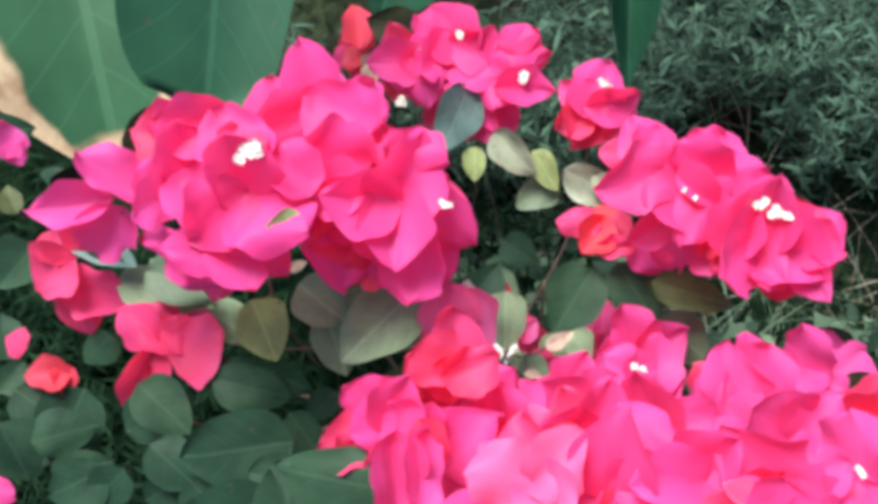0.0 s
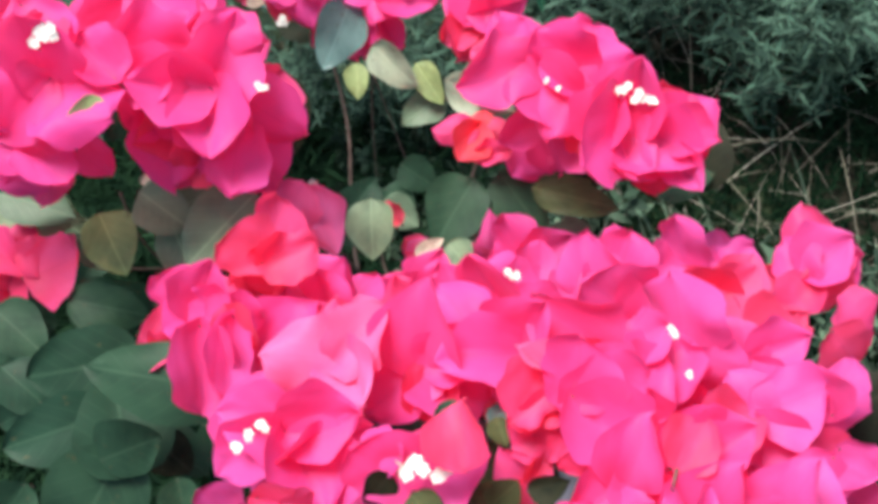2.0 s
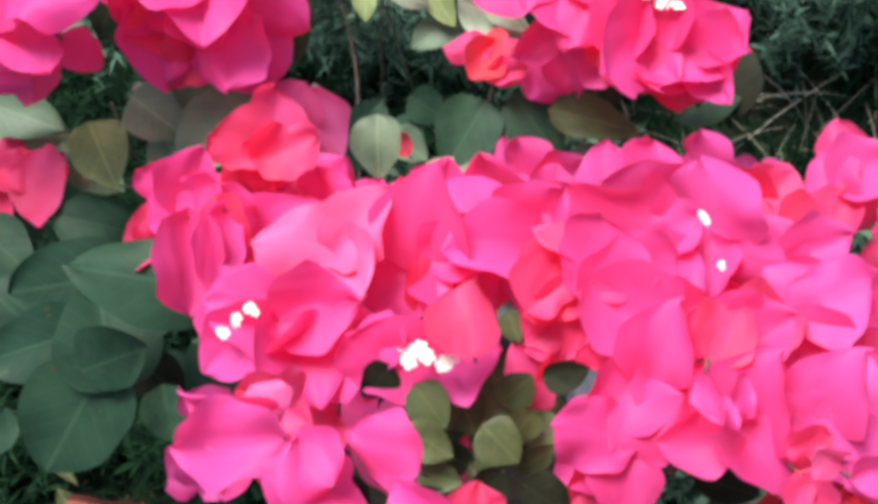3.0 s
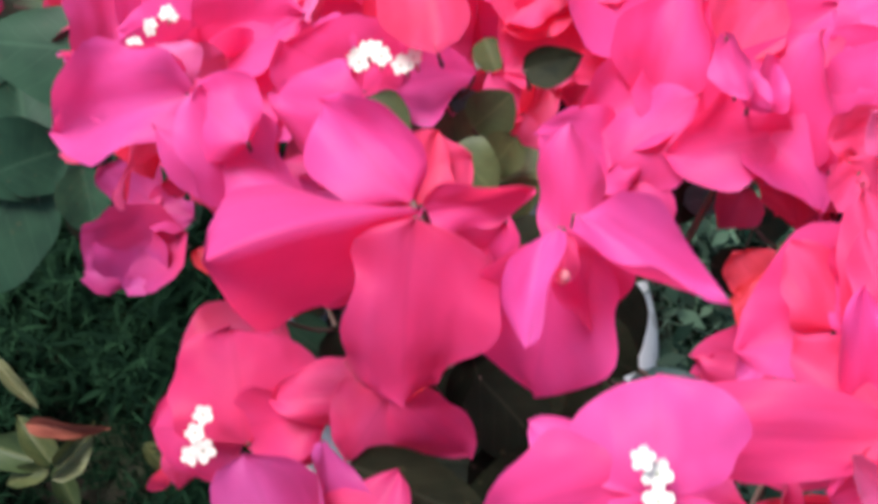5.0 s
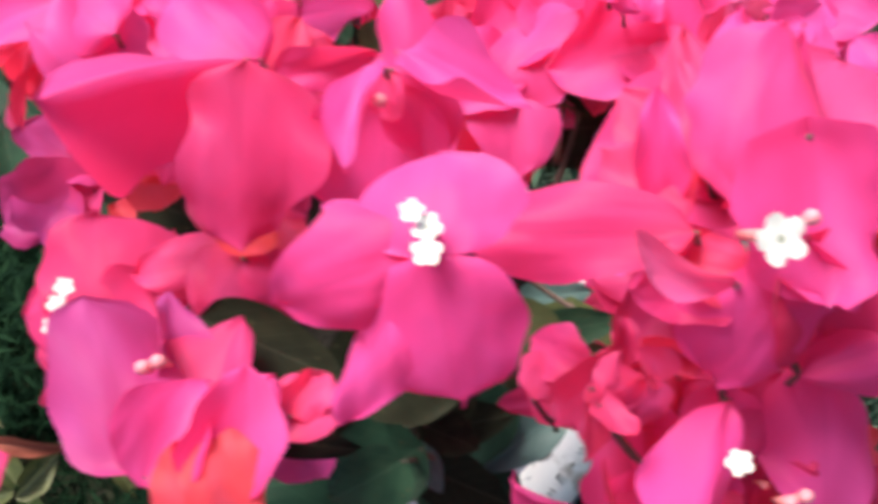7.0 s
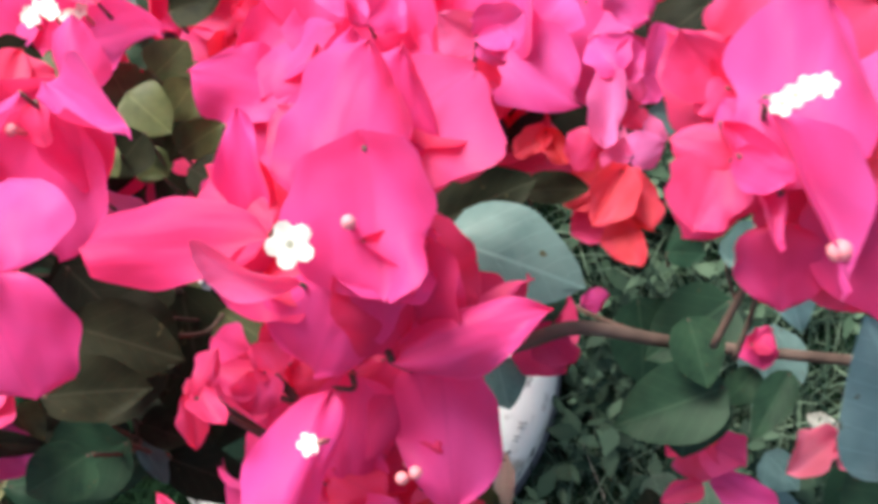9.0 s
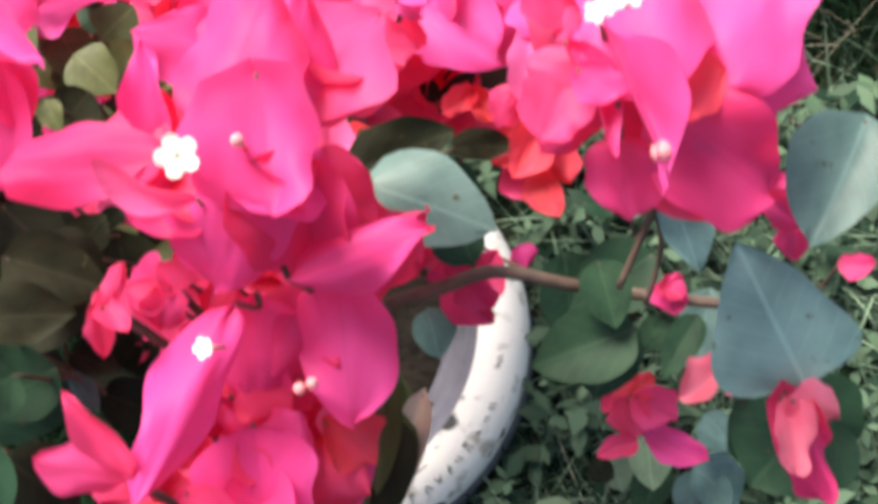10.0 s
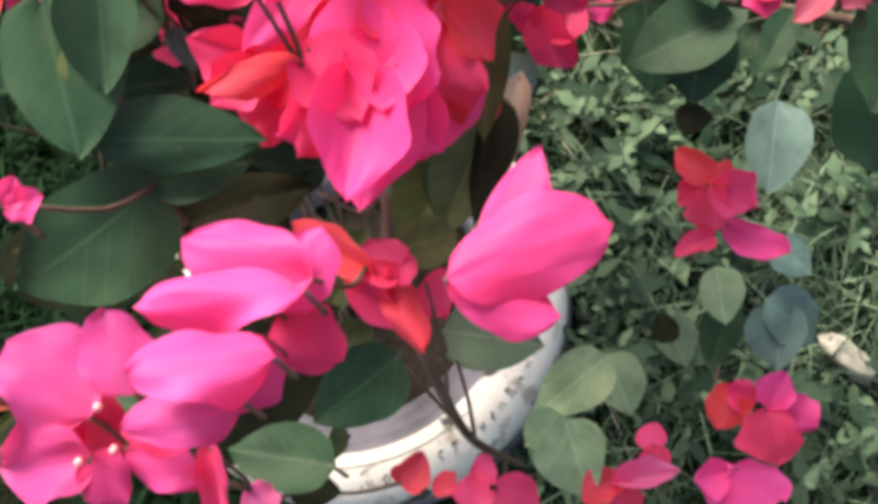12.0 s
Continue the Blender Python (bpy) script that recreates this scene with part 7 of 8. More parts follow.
bract(0.260, -0.218, 0.927, 0.028, 0.029, -36, -6, -167, "crimson")
bract(0.261, -0.217, 0.918, 0.026, 0.024, -45, 11, -141, "crimson")
bract(0.241, -0.193, 0.905, 0.007, 0.007, 28, 6, 24, "magenta")
floret(0.253, -0.230, 0.961, 0.009, 32, 40)
bud(0.260, -0.222, 0.949, 0.003, 18, 35)
bract(0.250, -0.231, 0.878, 0.011, 0.011, 12, 6, 62, "crimson")
bract(0.240, -0.235, 0.880, 0.020, 0.012, 9, -19, 75, "crimson")
bract(0.231, -0.236, 0.879, 0.016, 0.010, -4, 11, -83, "crimson")
bract(0.251, -0.239, 0.889, 0.021, 0.013, 14, 7, -144, "crimson")
bract(0.209, -0.227, 0.855, 0.015, 0.009, 9, -31, 104, "crimson")
bract(0.207, -0.234, 0.854, 0.016, 0.010, 18, 12, 12, "crimson")
bract(0.230, -0.254, 0.894, 0.013, 0.012, -10, -24, 152, "pink")
bract(0.236, -0.260, 0.892, 0.010, 0.013, 14, 30, -14, "coral")
bract(0.239, -0.258, 0.892, 0.014, 0.013, -31, -5, -122, "coral")
bract(0.222, -0.248, 0.930, 0.011, 0.005, 7, 36, -26, "coral")
bract(0.221, -0.247, 0.930, 0.012, 0.006, -25, -25, -170, "coral")
bract(0.221, -0.245, 0.930, 0.011, 0.006, -14, -15, -142, "coral")
bud(0.257, -0.262, 0.901, 0.003, 22, 60)
bud(0.260, -0.261, 0.901, 0.003, 19, 80)
bract(0.157, -0.186, 0.905, 0.013, 0.011, 17, 16, 53, "coral")
petal(0.2414, -0.2202, 0.9411, 0.0413, 0.0187, -1, -12, 86, "crimson", cup=-0.2, arch=0.3, sharp=0.28, widest=0.6, ripple=0.07)
petal(0.2394, -0.2171, 0.9362, 0.0217, 0.0155, 2, 3, 40, "coral", cup=0.4)
petal(0.2362, -0.2135, 0.9339, 0.0241, 0.0104, 36, 3, 1, "pink", cup=0.7, arch=0.3)
petal(0.2353, -0.2103, 0.9266, 0.0129, 0.0093, 6, 30, -22, "coral", cup=0.3)
# lit rim of the cupped bract, put in as a separate pale crescent
petal(0.2477, -0.2300, 0.9403, 0.0229, 0.0082, 46, -28, 46, "pale", cup=0.7, arch=-0.4, sharp=0.55, widest=0.5, lean=-0.45, ripple=0.04)
petal(0.2479, -0.2229, 0.9321, 0.0202, 0.0175, 19, -25, 100, "crimson", cup=0.6, arch=-0.4, sharp=0.5)
petal(0.2458, -0.1997, 0.9175, 0.0260, 0.0110, 14, 16, 12, "coral", cup=-0.4)
petal(0.2601, -0.2226, 0.9405, 0.0328, 0.0284, -42, -25, 162, "pink", cup=-0.5, arch=0.7, sharp=0.55, widest=0.55)
petal(0.2582, -0.2169, 0.9279, 0.0295, 0.0220, -44, 0, -140, "pink", cup=-0.5, arch=0.5, sharp=0.7)
petal(0.2593, -0.2405, 0.9162, 0.0348, 0.0149, 0, 10, -77, "pink", cup=-0.5, arch=0.5, sharp=0.95, lean=-0.06)
petal(0.2654, -0.2327, 0.8993, 0.0385, 0.0266, -26, -14, -175, "pink", cup=-0.5, arch=0.6, sharp=0.7)
petal(0.2591, -0.2353, 0.8963, 0.0271, 0.0197, -18, -22, 144, "crimson", cup=-0.4, arch=0.6)
petal(0.2346, -0.2452, 0.8934, 0.0282, 0.0245, -14, -25, 156, "crimson", cup=-0.5, arch=0.5, sharp=0.6)
petal(0.2510, -0.2334, 0.8923, 0.0216, 0.0202, -35, -4, -142, "crimson", cup=-0.4)
petal(0.2507, -0.2283, 0.9359, 0.0144, 0.0128, -6, -12, 68, "coral", cup=0.6)
petal(0.2260, -0.2315, 0.8940, 0.0197, 0.0164, -18, -27, 135, "coral", cup=0.5)
petal(0.2366, -0.2319, 0.8916, 0.0167, 0.0150, -19, -25, 132, "coral", cup=-0.5)
petal(0.2380, -0.1917, 0.9048, 0.0211, 0.0166, 10, 9, 24, "coral", cup=-0.4)
petal(0.2476, -0.2239, 0.8989, 0.0191, 0.0226, -6, 25, -61, "pink", cup=-0.4)
petal(0.2436, -0.2398, 0.8870, 0.0247, 0.0232, -29, -11, -154, "crimson", cup=-0.4)
petal(0.2533, -0.2422, 0.8817, 0.0201, 0.0192, -24, 7, -110, "pink", cup=-0.4)
petal(0.2061, -0.2367, 0.8886, 0.0129, 0.0154, -2, 30, -33, "coral", cup=-0.4)
petal(0.1235, -0.0865, 0.8064, 0.0264, 0.0191, -25, -13, -151, "olive", cup=0.25, arch=0.3, sharp=0.85, widest=0.36, ripple=0.05)
petal(0.1298, -0.1206, 0.7917, 0.0209, 0.0149, 20, -10, 60, "deep", cup=0.25, arch=0.3, sharp=0.85, widest=0.36, ripple=0.05)
petal(0.1145, -0.0921, 0.8061, 0.0158, 0.0128, -8, -42, 137, "olive", cup=0.25, arch=0.3, sharp=0.85, widest=0.36, ripple=0.05)
petal(0.1394, -0.1269, 0.7871, 0.0166, 0.0149, 24, 6, 39, "olive", cup=0.25, arch=0.3, sharp=0.85, widest=0.36, ripple=0.05)
petal(0.1501, -0.1074, 0.7925, 0.0162, 0.0128, -16, -35, 159, "deep", cup=0.25, arch=0.3, sharp=0.85, widest=0.36, ripple=0.05)
petal(0.1241, -0.1402, 0.8071, 0.0231, 0.0182, 18, -13, 69, "deep", cup=0.25, arch=0.3, sharp=0.85, widest=0.36, ripple=0.05)
petal(0.1290, -0.0695, 0.7790, 0.0153, 0.0137, 21, -13, 56, "green", cup=0.25, arch=0.3, sharp=0.85, widest=0.36, ripple=0.05)
petal(0.1121, -0.0923, 0.8285, 0.0215, 0.0182, -24, -6, -140, "olive", cup=0.25, arch=0.3, sharp=0.85, widest=0.36, ripple=0.05)
petal(0.1441, -0.0962, 0.8091, 0.0176, 0.0187, 6, 40, -46, "olive", cup=0.25, arch=0.3, sharp=0.85, widest=0.36, ripple=0.05)
petal(0.1091, -0.1097, 0.8277, 0.0224, 0.0180, -21, 9, -122, "olive", cup=0.25, arch=0.3, sharp=0.85, widest=0.36, ripple=0.05)
petal(0.1381, -0.1066, 0.8173, 0.0215, 0.0203, -23, 1, -135, "olive", cup=0.25, arch=0.3, sharp=0.85, widest=0.36, ripple=0.05)
petal(0.1471, -0.1246, 0.8192, 0.0197, 0.0178, -10, -39, 143, "deep", cup=0.25, arch=0.3, sharp=0.85, widest=0.36, ripple=0.05)
petal(0.1136, -0.0821, 0.8102, 0.0201, 0.0170, -1, 42, -63, "deep", cup=0.25, arch=0.3, sharp=0.85, widest=0.36, ripple=0.05)
petal(0.1581, -0.0986, 0.8051, 0.0179, 0.0166, -11, -38, 145, "olive", cup=0.25, arch=0.3, sharp=0.85, widest=0.36, ripple=0.05)
petal(0.1011, -0.0829, 0.8236, 0.0179, 0.0187, -12, -45, 147, "deep", cup=0.25, arch=0.3, sharp=0.85, widest=0.36, ripple=0.05)
petal(0.1122, -0.1246, 0.8158, 0.0187, 0.0142, -18, 17, -110, "olive", cup=0.25, arch=0.3, sharp=0.85, widest=0.36, ripple=0.05)
branch("far_middle", (0.257, -0.117, 0.723))
bract(0.270, -0.124, 0.848, 0.014, 0.015, 35, -29, 39, "pale")
bract(0.271, -0.130, 0.858, 0.016, 0.015, -10, 22, -74, "magenta")
bract(0.268, -0.113, 0.832, 0.016, 0.016, -11, -32, 109, "coral")
bract(0.270, -0.124, 0.855, 0.017, 0.012, 6, 37, -151, "magenta")
bract(0.231, -0.103, 0.834, 0.017, 0.018, -8, 48, -55, "magenta")
bract(0.188, -0.080, 0.807, 0.014, 0.014, 22, -19, 49, "coral")
bract(0.188, -0.080, 0.806, 0.012, 0.013, -6, 34, -87, "pale")
bract(0.159, -0.083, 0.789, 0.019, 0.020, 26, -1, 47, "coral")
bract(0.159, -0.083, 0.789, 0.016, 0.016, 17, 49, -34, "coral")
bract(0.158, -0.083, 0.790, 0.017, 0.015, -23, -37, 179, "coral")
bract(0.189, -0.096, 0.800, 0.015, 0.013, -5, -43, 142, "pale")
bract(0.191, -0.094, 0.801, 0.020, 0.019, -25, -3, -164, "pale")
bract(0.259, -0.130, 0.838, 0.013, 0.013, -4, -19, 139, "coral")
bract(0.253, -0.113, 0.806, 0.021, 0.019, 10, -11, 75, "coral")
bract(0.257, -0.127, 0.838, 0.018, 0.018, -15, 1, -150, "coral")
bract(0.260, -0.115, 0.822, 0.015, 0.016, -27, 16, -146, "coral")
bract(0.281, -0.092, 0.782, 0.013, 0.014, -4, -19, 132, "coral")
bract(0.282, -0.093, 0.782, 0.012, 0.012, -8, 33, -87, "coral")
bract(0.280, -0.095, 0.780, 0.014, 0.015, -12, -2, 175, "coral")
bract(0.282, -0.129, 0.789, 0.014, 0.010, 0, -23, 125, "orange")
bract(0.282, -0.129, 0.789, 0.013, 0.009, -23, -1, -153, "orange")
bract(0.309, -0.121, 0.810, 0.015, 0.016, 17, -9, 25, "magenta")
bract(0.311, -0.107, 0.788, 0.015, 0.015, -44, -18, -151, "coral")
bract(0.309, -0.119, 0.808, 0.012, 0.013, 9, 35, -62, "magenta")
bract(0.307, -0.121, 0.809, 0.025, 0.013, -17, -4, 170, "pale")
bract(0.299, -0.139, 0.805, 0.014, 0.013, -21, -28, 155, "coral")
bract(0.313, -0.112, 0.764, 0.012, 0.010, -48, -16, -153, "coral")
bract(0.315, -0.127, 0.795, 0.009, 0.011, -15, -24, 132, "coral")
bract(0.309, -0.147, 0.799, 0.009, 0.011, 16, -34, 63, "pale")
bract(0.312, -0.132, 0.766, 0.017, 0.018, 0, -16, -17, "pale")
bract(0.310, -0.147, 0.799, 0.013, 0.014, -9, 33, -79, "pale")
bract(0.307, -0.151, 0.798, 0.021, 0.016, -14, -14, 147, "orange")
bract(0.308, -0.146, 0.772, 0.025, 0.024, -3, -13, 82, "orange")
bract(0.307, -0.151, 0.796, 0.021, 0.015, -14, 10, -165, "orange")
bract(0.304, -0.156, 0.762, 0.022, 0.021, 2, -13, 56, "coral")
bract(0.304, -0.164, 0.793, 0.018, 0.013, -25, 16, -172, "orange")
bract(0.060, -0.037, 0.700, 0.025, 0.022, -32, -7, -163, "magenta")
bract(0.106, -0.076, 0.826, 0.019, 0.024, 18, -23, 67, "magenta")
bract(0.137, -0.083, 0.842, 0.029, 0.028, 14, -4, 6, "coral")
bract(0.103, -0.068, 0.808, 0.015, 0.019, -29, 15, -139, "coral")
bract(0.058, -0.060, 0.690, 0.031, 0.027, 2, -20, 56, "coral")
bract(0.081, -0.074, 0.720, 0.021, 0.026, -12, -54, 157, "coral")
leaf(0.193, -0.038, 0.757, 0.054, 0.040, -29, 7, -151, "green")
leaf(0.271, -0.030, 0.683, 0.046, 0.034, -19, -5, 155, "deep")
leaf(0.283, -0.053, 0.674, 0.053, 0.040, 31, -24, 34, "deep")
leaf(0.118, -0.055, 0.672, 0.053, 0.040, 27, 16, -8, "deep")
leaf(0.246, -0.072, 0.691, 0.063, 0.048, 3, 14, -32, "deep")
branch("far_right", (0.346, -0.210, 0.906))
bract(0.330, -0.220, 0.952, 0.011, 0.010, 24, -22, 62, "coral")
bract(0.329, -0.220, 0.951, 0.014, 0.015, -3, -5, 151, "coral")
bract(0.330, -0.224, 0.962, 0.009, 0.008, -25, 8, -130, "pink")
bract(0.330, -0.203, 0.947, 0.013, 0.013, 34, -22, 18, "coral")
bract(0.330, -0.201, 0.947, 0.012, 0.011, 14, 27, -51, "coral")
bract(0.331, -0.204, 0.948, 0.007, 0.008, -7, -19, 124, "coral")
floret(0.335, -0.227, 0.985, 0.004, 27, -7)
floret(0.337, -0.226, 0.985, 0.004, 30, -19)
floret(0.339, -0.225, 0.985, 0.004, 19, -25)
floret(0.341, -0.225, 0.985, 0.004, 22, -4)
bud(0.343, -0.242, 0.962, 0.004, 17, -8)
bract(0.319, -0.158, 0.901, 0.012, 0.012, 34, -28, 33, "magenta")
bract(0.325, -0.162, 0.899, 0.012, 0.013, -10, -30, 150, "magenta")
petal(0.3363, -0.2288, 0.9568, 0.0348, 0.0283, 6, 6, -20, "magenta", cup=-0.5, arch=0.6, sharp=0.6, widest=0.55)
petal(0.3328, -0.2118, 0.9401, 0.0252, 0.0184, 15, -12, 24, "coral", cup=-0.5, arch=0.5)
petal(0.3352, -0.2162, 0.9510, 0.0225, 0.0170, -29, -16, 139, "crimson", cup=-0.5, arch=0.5, sharp=0.7)
petal(0.3351, -0.2162, 0.9663, 0.0340, 0.0075, -7, -26, -163, "magenta", cup=0.8, arch=-0.4, sharp=0.7, lean=-0.35)
petal(0.3281, -0.2163, 0.9590, 0.0240, 0.0068, -10, -27, -158, "pink", cup=0.8, arch=-0.4, lean=-0.3)
petal(0.3425, -0.2249, 0.9482, 0.0314, 0.0245, -39, 18, -139, "crimson", cup=0.5, arch=0.6, sharp=0.55, widest=0.5)
petal(0.3431, -0.2274, 0.9514, 0.0151, 0.0128, -11, 20, -68, "orange", cup=0.5, arch=0.5)
petal(0.3359, -0.2307, 0.9473, 0.0180, 0.0153, -48, 1, 178, "crimson", cup=-0.4, arch=0.4, sharp=0.8)
petal(0.3395, -0.2334, 0.9433, 0.0203, 0.0124, -48, 15, -142, "coral", cup=-0.4)
petal(0.3557, -0.2226, 0.9440, 0.0313, 0.0247, 0, 7, -33, "magenta", cup=-0.4, arch=0.5, sharp=0.6)
petal(0.3570, -0.2148, 0.9414, 0.0209, 0.0210, -34, 25, -117, "magenta", cup=-0.4, arch=0.5)
petal(0.3479, -0.1993, 0.9439, 0.0192, 0.0183, -12, 21, -54, "coral", cup=0.4)
petal(0.3337, -0.1942, 0.9435, 0.0174, 0.0165, -3, 13, -25, "coral", cup=0.4)
petal(0.3362, -0.2193, 0.9452, 0.0150, 0.0156, 9, -11, 21, "pink", cup=-0.4)
petal(0.3431, -0.2204, 0.9454, 0.0177, 0.0196, -6, 14, -44, "magenta", cup=-0.4)
petal(0.3359, -0.2222, 0.9441, 0.0159, 0.0146, -39, 15, -145, "coral", cup=-0.4)
branch("long_twig", (0.315, -0.206, 0.784))
twig(0.0027, (0.248, -0.209, 0.796), (0.271, -0.207, 0.803), (0.290, -0.205, 0.807), (0.315, -0.206, 0.786), (0.348, -0.208, 0.767), (0.385, -0.210, 0.748))
twig(0.0010, (0.335, -0.212, 0.779), (0.342, -0.201, 0.804), (0.340, -0.203, 0.858))
twig(0.0012, (0.328, -0.215, 0.809), (0.339, -0.203, 0.833), (0.344, -0.204, 0.876), (0.346, -0.210, 0.906))
leaf(0.257, -0.186, 0.844, 0.041, 0.030, -9, 3, -112, "grey")
leaf(0.282, -0.200, 0.806, 0.033, 0.020, 26, 21, 33, "green")
leaf(0.254, -0.162, 0.806, 0.016, 0.017, 18, 7, 34, "deep")
leaf(0.265, -0.153, 0.804, 0.022, 0.015, 11, -25, 116, "deep")
leaf(0.273, -0.148, 0.784, 0.023, 0.012, -12, 23, -92, "deep")
leaf(0.322, -0.205, 0.805, 0.021, 0.017, -14, -5, -167, "green")
leaf(0.330, -0.223, 0.789, 0.035, 0.026, -1, -9, 106, "green")
leaf(0.320, -0.219, 0.779, 0.023, 0.025, -14, -1, 174, "green")
leaf(0.333, -0.200, 0.839, 0.012, 0.011, -4, 14, -54, "grey")
leaf(0.342, -0.190, 0.840, 0.016, 0.010, -8, -7, 158, "grey")
leaf(0.318, -0.115, 0.767, 0.020, 0.012, -31, 33, -125, "grey")
leaf(0.265, -0.123, 0.774, 0.013, 0.007, 21, -4, 26, "deep")
leaf(0.267, -0.123, 0.772, 0.019, 0.008, 13, 33, -48, "deep")
leaf(0.318, -0.176, 0.785, 0.013, 0.011, -9, 27, -98, "green")
leaf(0.303, -0.175, 0.724, 0.036, 0.013, -16, 25, -102, "green")
leaf(0.342, -0.213, 0.766, 0.014, 0.013, -4, -9, 136, "green")
leaf(0.342, -0.201, 0.843, 0.031, 0.015, -9, 49, -96, "teal")
leaf(0.344, -0.193, 0.837, 0.030, 0.016, -26, -7, -152, "teal")
leaf(0.388, -0.214, 0.905, 0.030, 0.023, -9, -8, 155, "grey")
leaf(0.379, -0.260, 0.827, 0.030, 0.037, -19, -4, 137, "green")
leaf(0.351, -0.218, 0.779, 0.023, 0.012, -3, -1, 146, "green")
bract(0.355, -0.248, 0.833, 0.015, 0.011, 6, -3, 122, "salmon")
bract(0.355, -0.249, 0.834, 0.011, 0.009, -26, 13, -137, "salmon")
bract(0.368, -0.267, 0.869, 0.014, 0.013, -31, 25, -131, "salmon")
bract(0.368, -0.267, 0.867, 0.017, 0.010, -15, -7, 179, "salmon")
bract(0.367, -0.263, 0.862, 0.030, 0.014, -36, -0, -164, "crimson")
bract(0.368, -0.218, 0.877, 0.016, 0.010, -35, 29, -145, "crimson")
bract(0.368, -0.217, 0.876, 0.008, 0.006, 6, 30, -56, "crimson")
bract(0.375, -0.220, 0.863, 0.010, 0.008, -22, 7, 170, "crimson")
bract(0.341, -0.207, 0.777, 0.008, 0.010, -8, 28, -63, "crimson")
bract(0.343, -0.204, 0.776, 0.011, 0.012, -12, 8, -178, "crimson")
bract(0.399, -0.203, 0.776, 0.010, 0.009, -7, 17, -110, "crimson")
bract(0.275, -0.189, 0.797, 0.014, 0.012, 4, -16, 125, "crimson")
bract(0.273, -0.190, 0.797, 0.014, 0.013, -17, 16, -151, "crimson")
bract(0.276, -0.201, 0.792, 0.014, 0.013, -15, -7, -144, "crimson")
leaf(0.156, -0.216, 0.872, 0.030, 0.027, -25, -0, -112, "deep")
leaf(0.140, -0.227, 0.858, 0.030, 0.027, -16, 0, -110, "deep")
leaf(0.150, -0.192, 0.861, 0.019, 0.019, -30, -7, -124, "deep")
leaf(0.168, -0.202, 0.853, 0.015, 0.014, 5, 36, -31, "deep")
leaf(0.172, -0.186, 0.835, 0.014, 0.009, -22, -11, -167, "olive")
leaf(0.187, -0.191, 0.810, 0.025, 0.020, -30, 0, -136, "olive")
leaf(0.151, -0.235, 0.885, 0.012, 0.011, -17, -7, -143, "olive")
leaf(0.136, -0.164, 0.861, 0.025, 0.022, -17, 13, -130, "deep")
leaf(0.132, -0.149, 0.836, 0.010, 0.010, 6, 49, -45, "deep")
leaf(0.115, -0.097, 0.794, 0.014, 0.013, -24, 16, -125, "olive")
leaf(0.096, -0.079, 0.785, 0.027, 0.019, -28, 10, -125, "olive")
leaf(0.132, -0.122, 0.802, 0.016, 0.013, -20, 16, -128, "olive")
leaf(0.150, -0.122, 0.797, 0.018, 0.016, 13, 49, -55, "olive")
leaf(0.113, -0.060, 0.764, 0.019, 0.013, -9, 35, -92, "green")
leaf(0.072, -0.056, 0.774, 0.013, 0.009, -1, 22, -87, "green")
leaf(0.153, -0.128, 0.794, 0.023, 0.019, -14, -3, -119, "deep")
petal(0.3723, -0.2622, 0.8616, 0.0391, 0.0356, 24, -10, 17, "teal", cup=0.2, arch=0.3, sharp=1.0, widest=0.22, ripple=0.05)
petal(0.1436, -0.1389, 0.8405, 0.0119, 0.0097, -21, 0, -156, "olive", cup=0.25, arch=0.3, sharp=0.85, widest=0.36, ripple=0.05)
branch("hanging", (0.248, -0.209, 0.796))
bract(0.230, -0.281, 0.867, 0.037, 0.032, -18, 16, -80, "pink")
bract(0.237, -0.288, 0.889, 0.029, 0.022, -27, -19, 173, "pink")
bract(0.242, -0.285, 0.880, 0.021, 0.018, -28, -7, -152, "pink")
bract(0.223, -0.266, 0.851, 0.031, 0.030, 26, -42, 52, "pink")
bract(0.236, -0.282, 0.880, 0.025, 0.021, 2, -36, 129, "pink")
bract(0.247, -0.271, 0.867, 0.016, 0.017, -26, 35, -111, "orange")
bract(0.249, -0.270, 0.864, 0.018, 0.017, -19, 10, -168, "orange")
bract(0.211, -0.274, 0.881, 0.018, 0.015, 25, -32, 53, "coral")
bract(0.209, -0.275, 0.882, 0.014, 0.014, -17, -31, 130, "coral")
bract(0.222, -0.272, 0.872, 0.015, 0.016, -8, -41, 117, "coral")
bract(0.232, -0.276, 0.887, 0.012, 0.013, 19, -25, 36, "coral")
bract(0.243, -0.276, 0.884, 0.015, 0.016, 7, 32, -39, "pink")
bract(0.223, -0.274, 0.874, 0.025, 0.026, -23, -33, 126, "coral")
bract(0.227, -0.283, 0.894, 0.020, 0.019, -34, 5, -152, "coral")
bract(0.224, -0.231, 0.899, 0.011, 0.010, -16, 59, -40, "crimson")
bract(0.234, -0.241, 0.917, 0.008, 0.009, 33, 18, 36, "crimson")
bract(0.230, -0.243, 0.917, 0.010, 0.009, 22, 3, 63, "crimson")
bract(0.218, -0.231, 0.892, 0.015, 0.014, 2, -17, 58, "crimson")
bract(0.232, -0.241, 0.919, 0.011, 0.011, -24, -24, 163, "crimson")
bract(0.227, -0.216, 0.859, 0.027, 0.023, -9, 20, -43, "crimson")
bract(0.241, -0.226, 0.879, 0.022, 0.012, 10, -23, 82, "crimson")
bract(0.230, -0.242, 0.897, 0.020, 0.014, -35, -24, -160, "pink")
bract(0.228, -0.238, 0.887, 0.010, 0.010, 19, -25, 71, "crimson")
bract(0.244, -0.247, 0.890, 0.019, 0.016, -21, -33, -180, "pink")
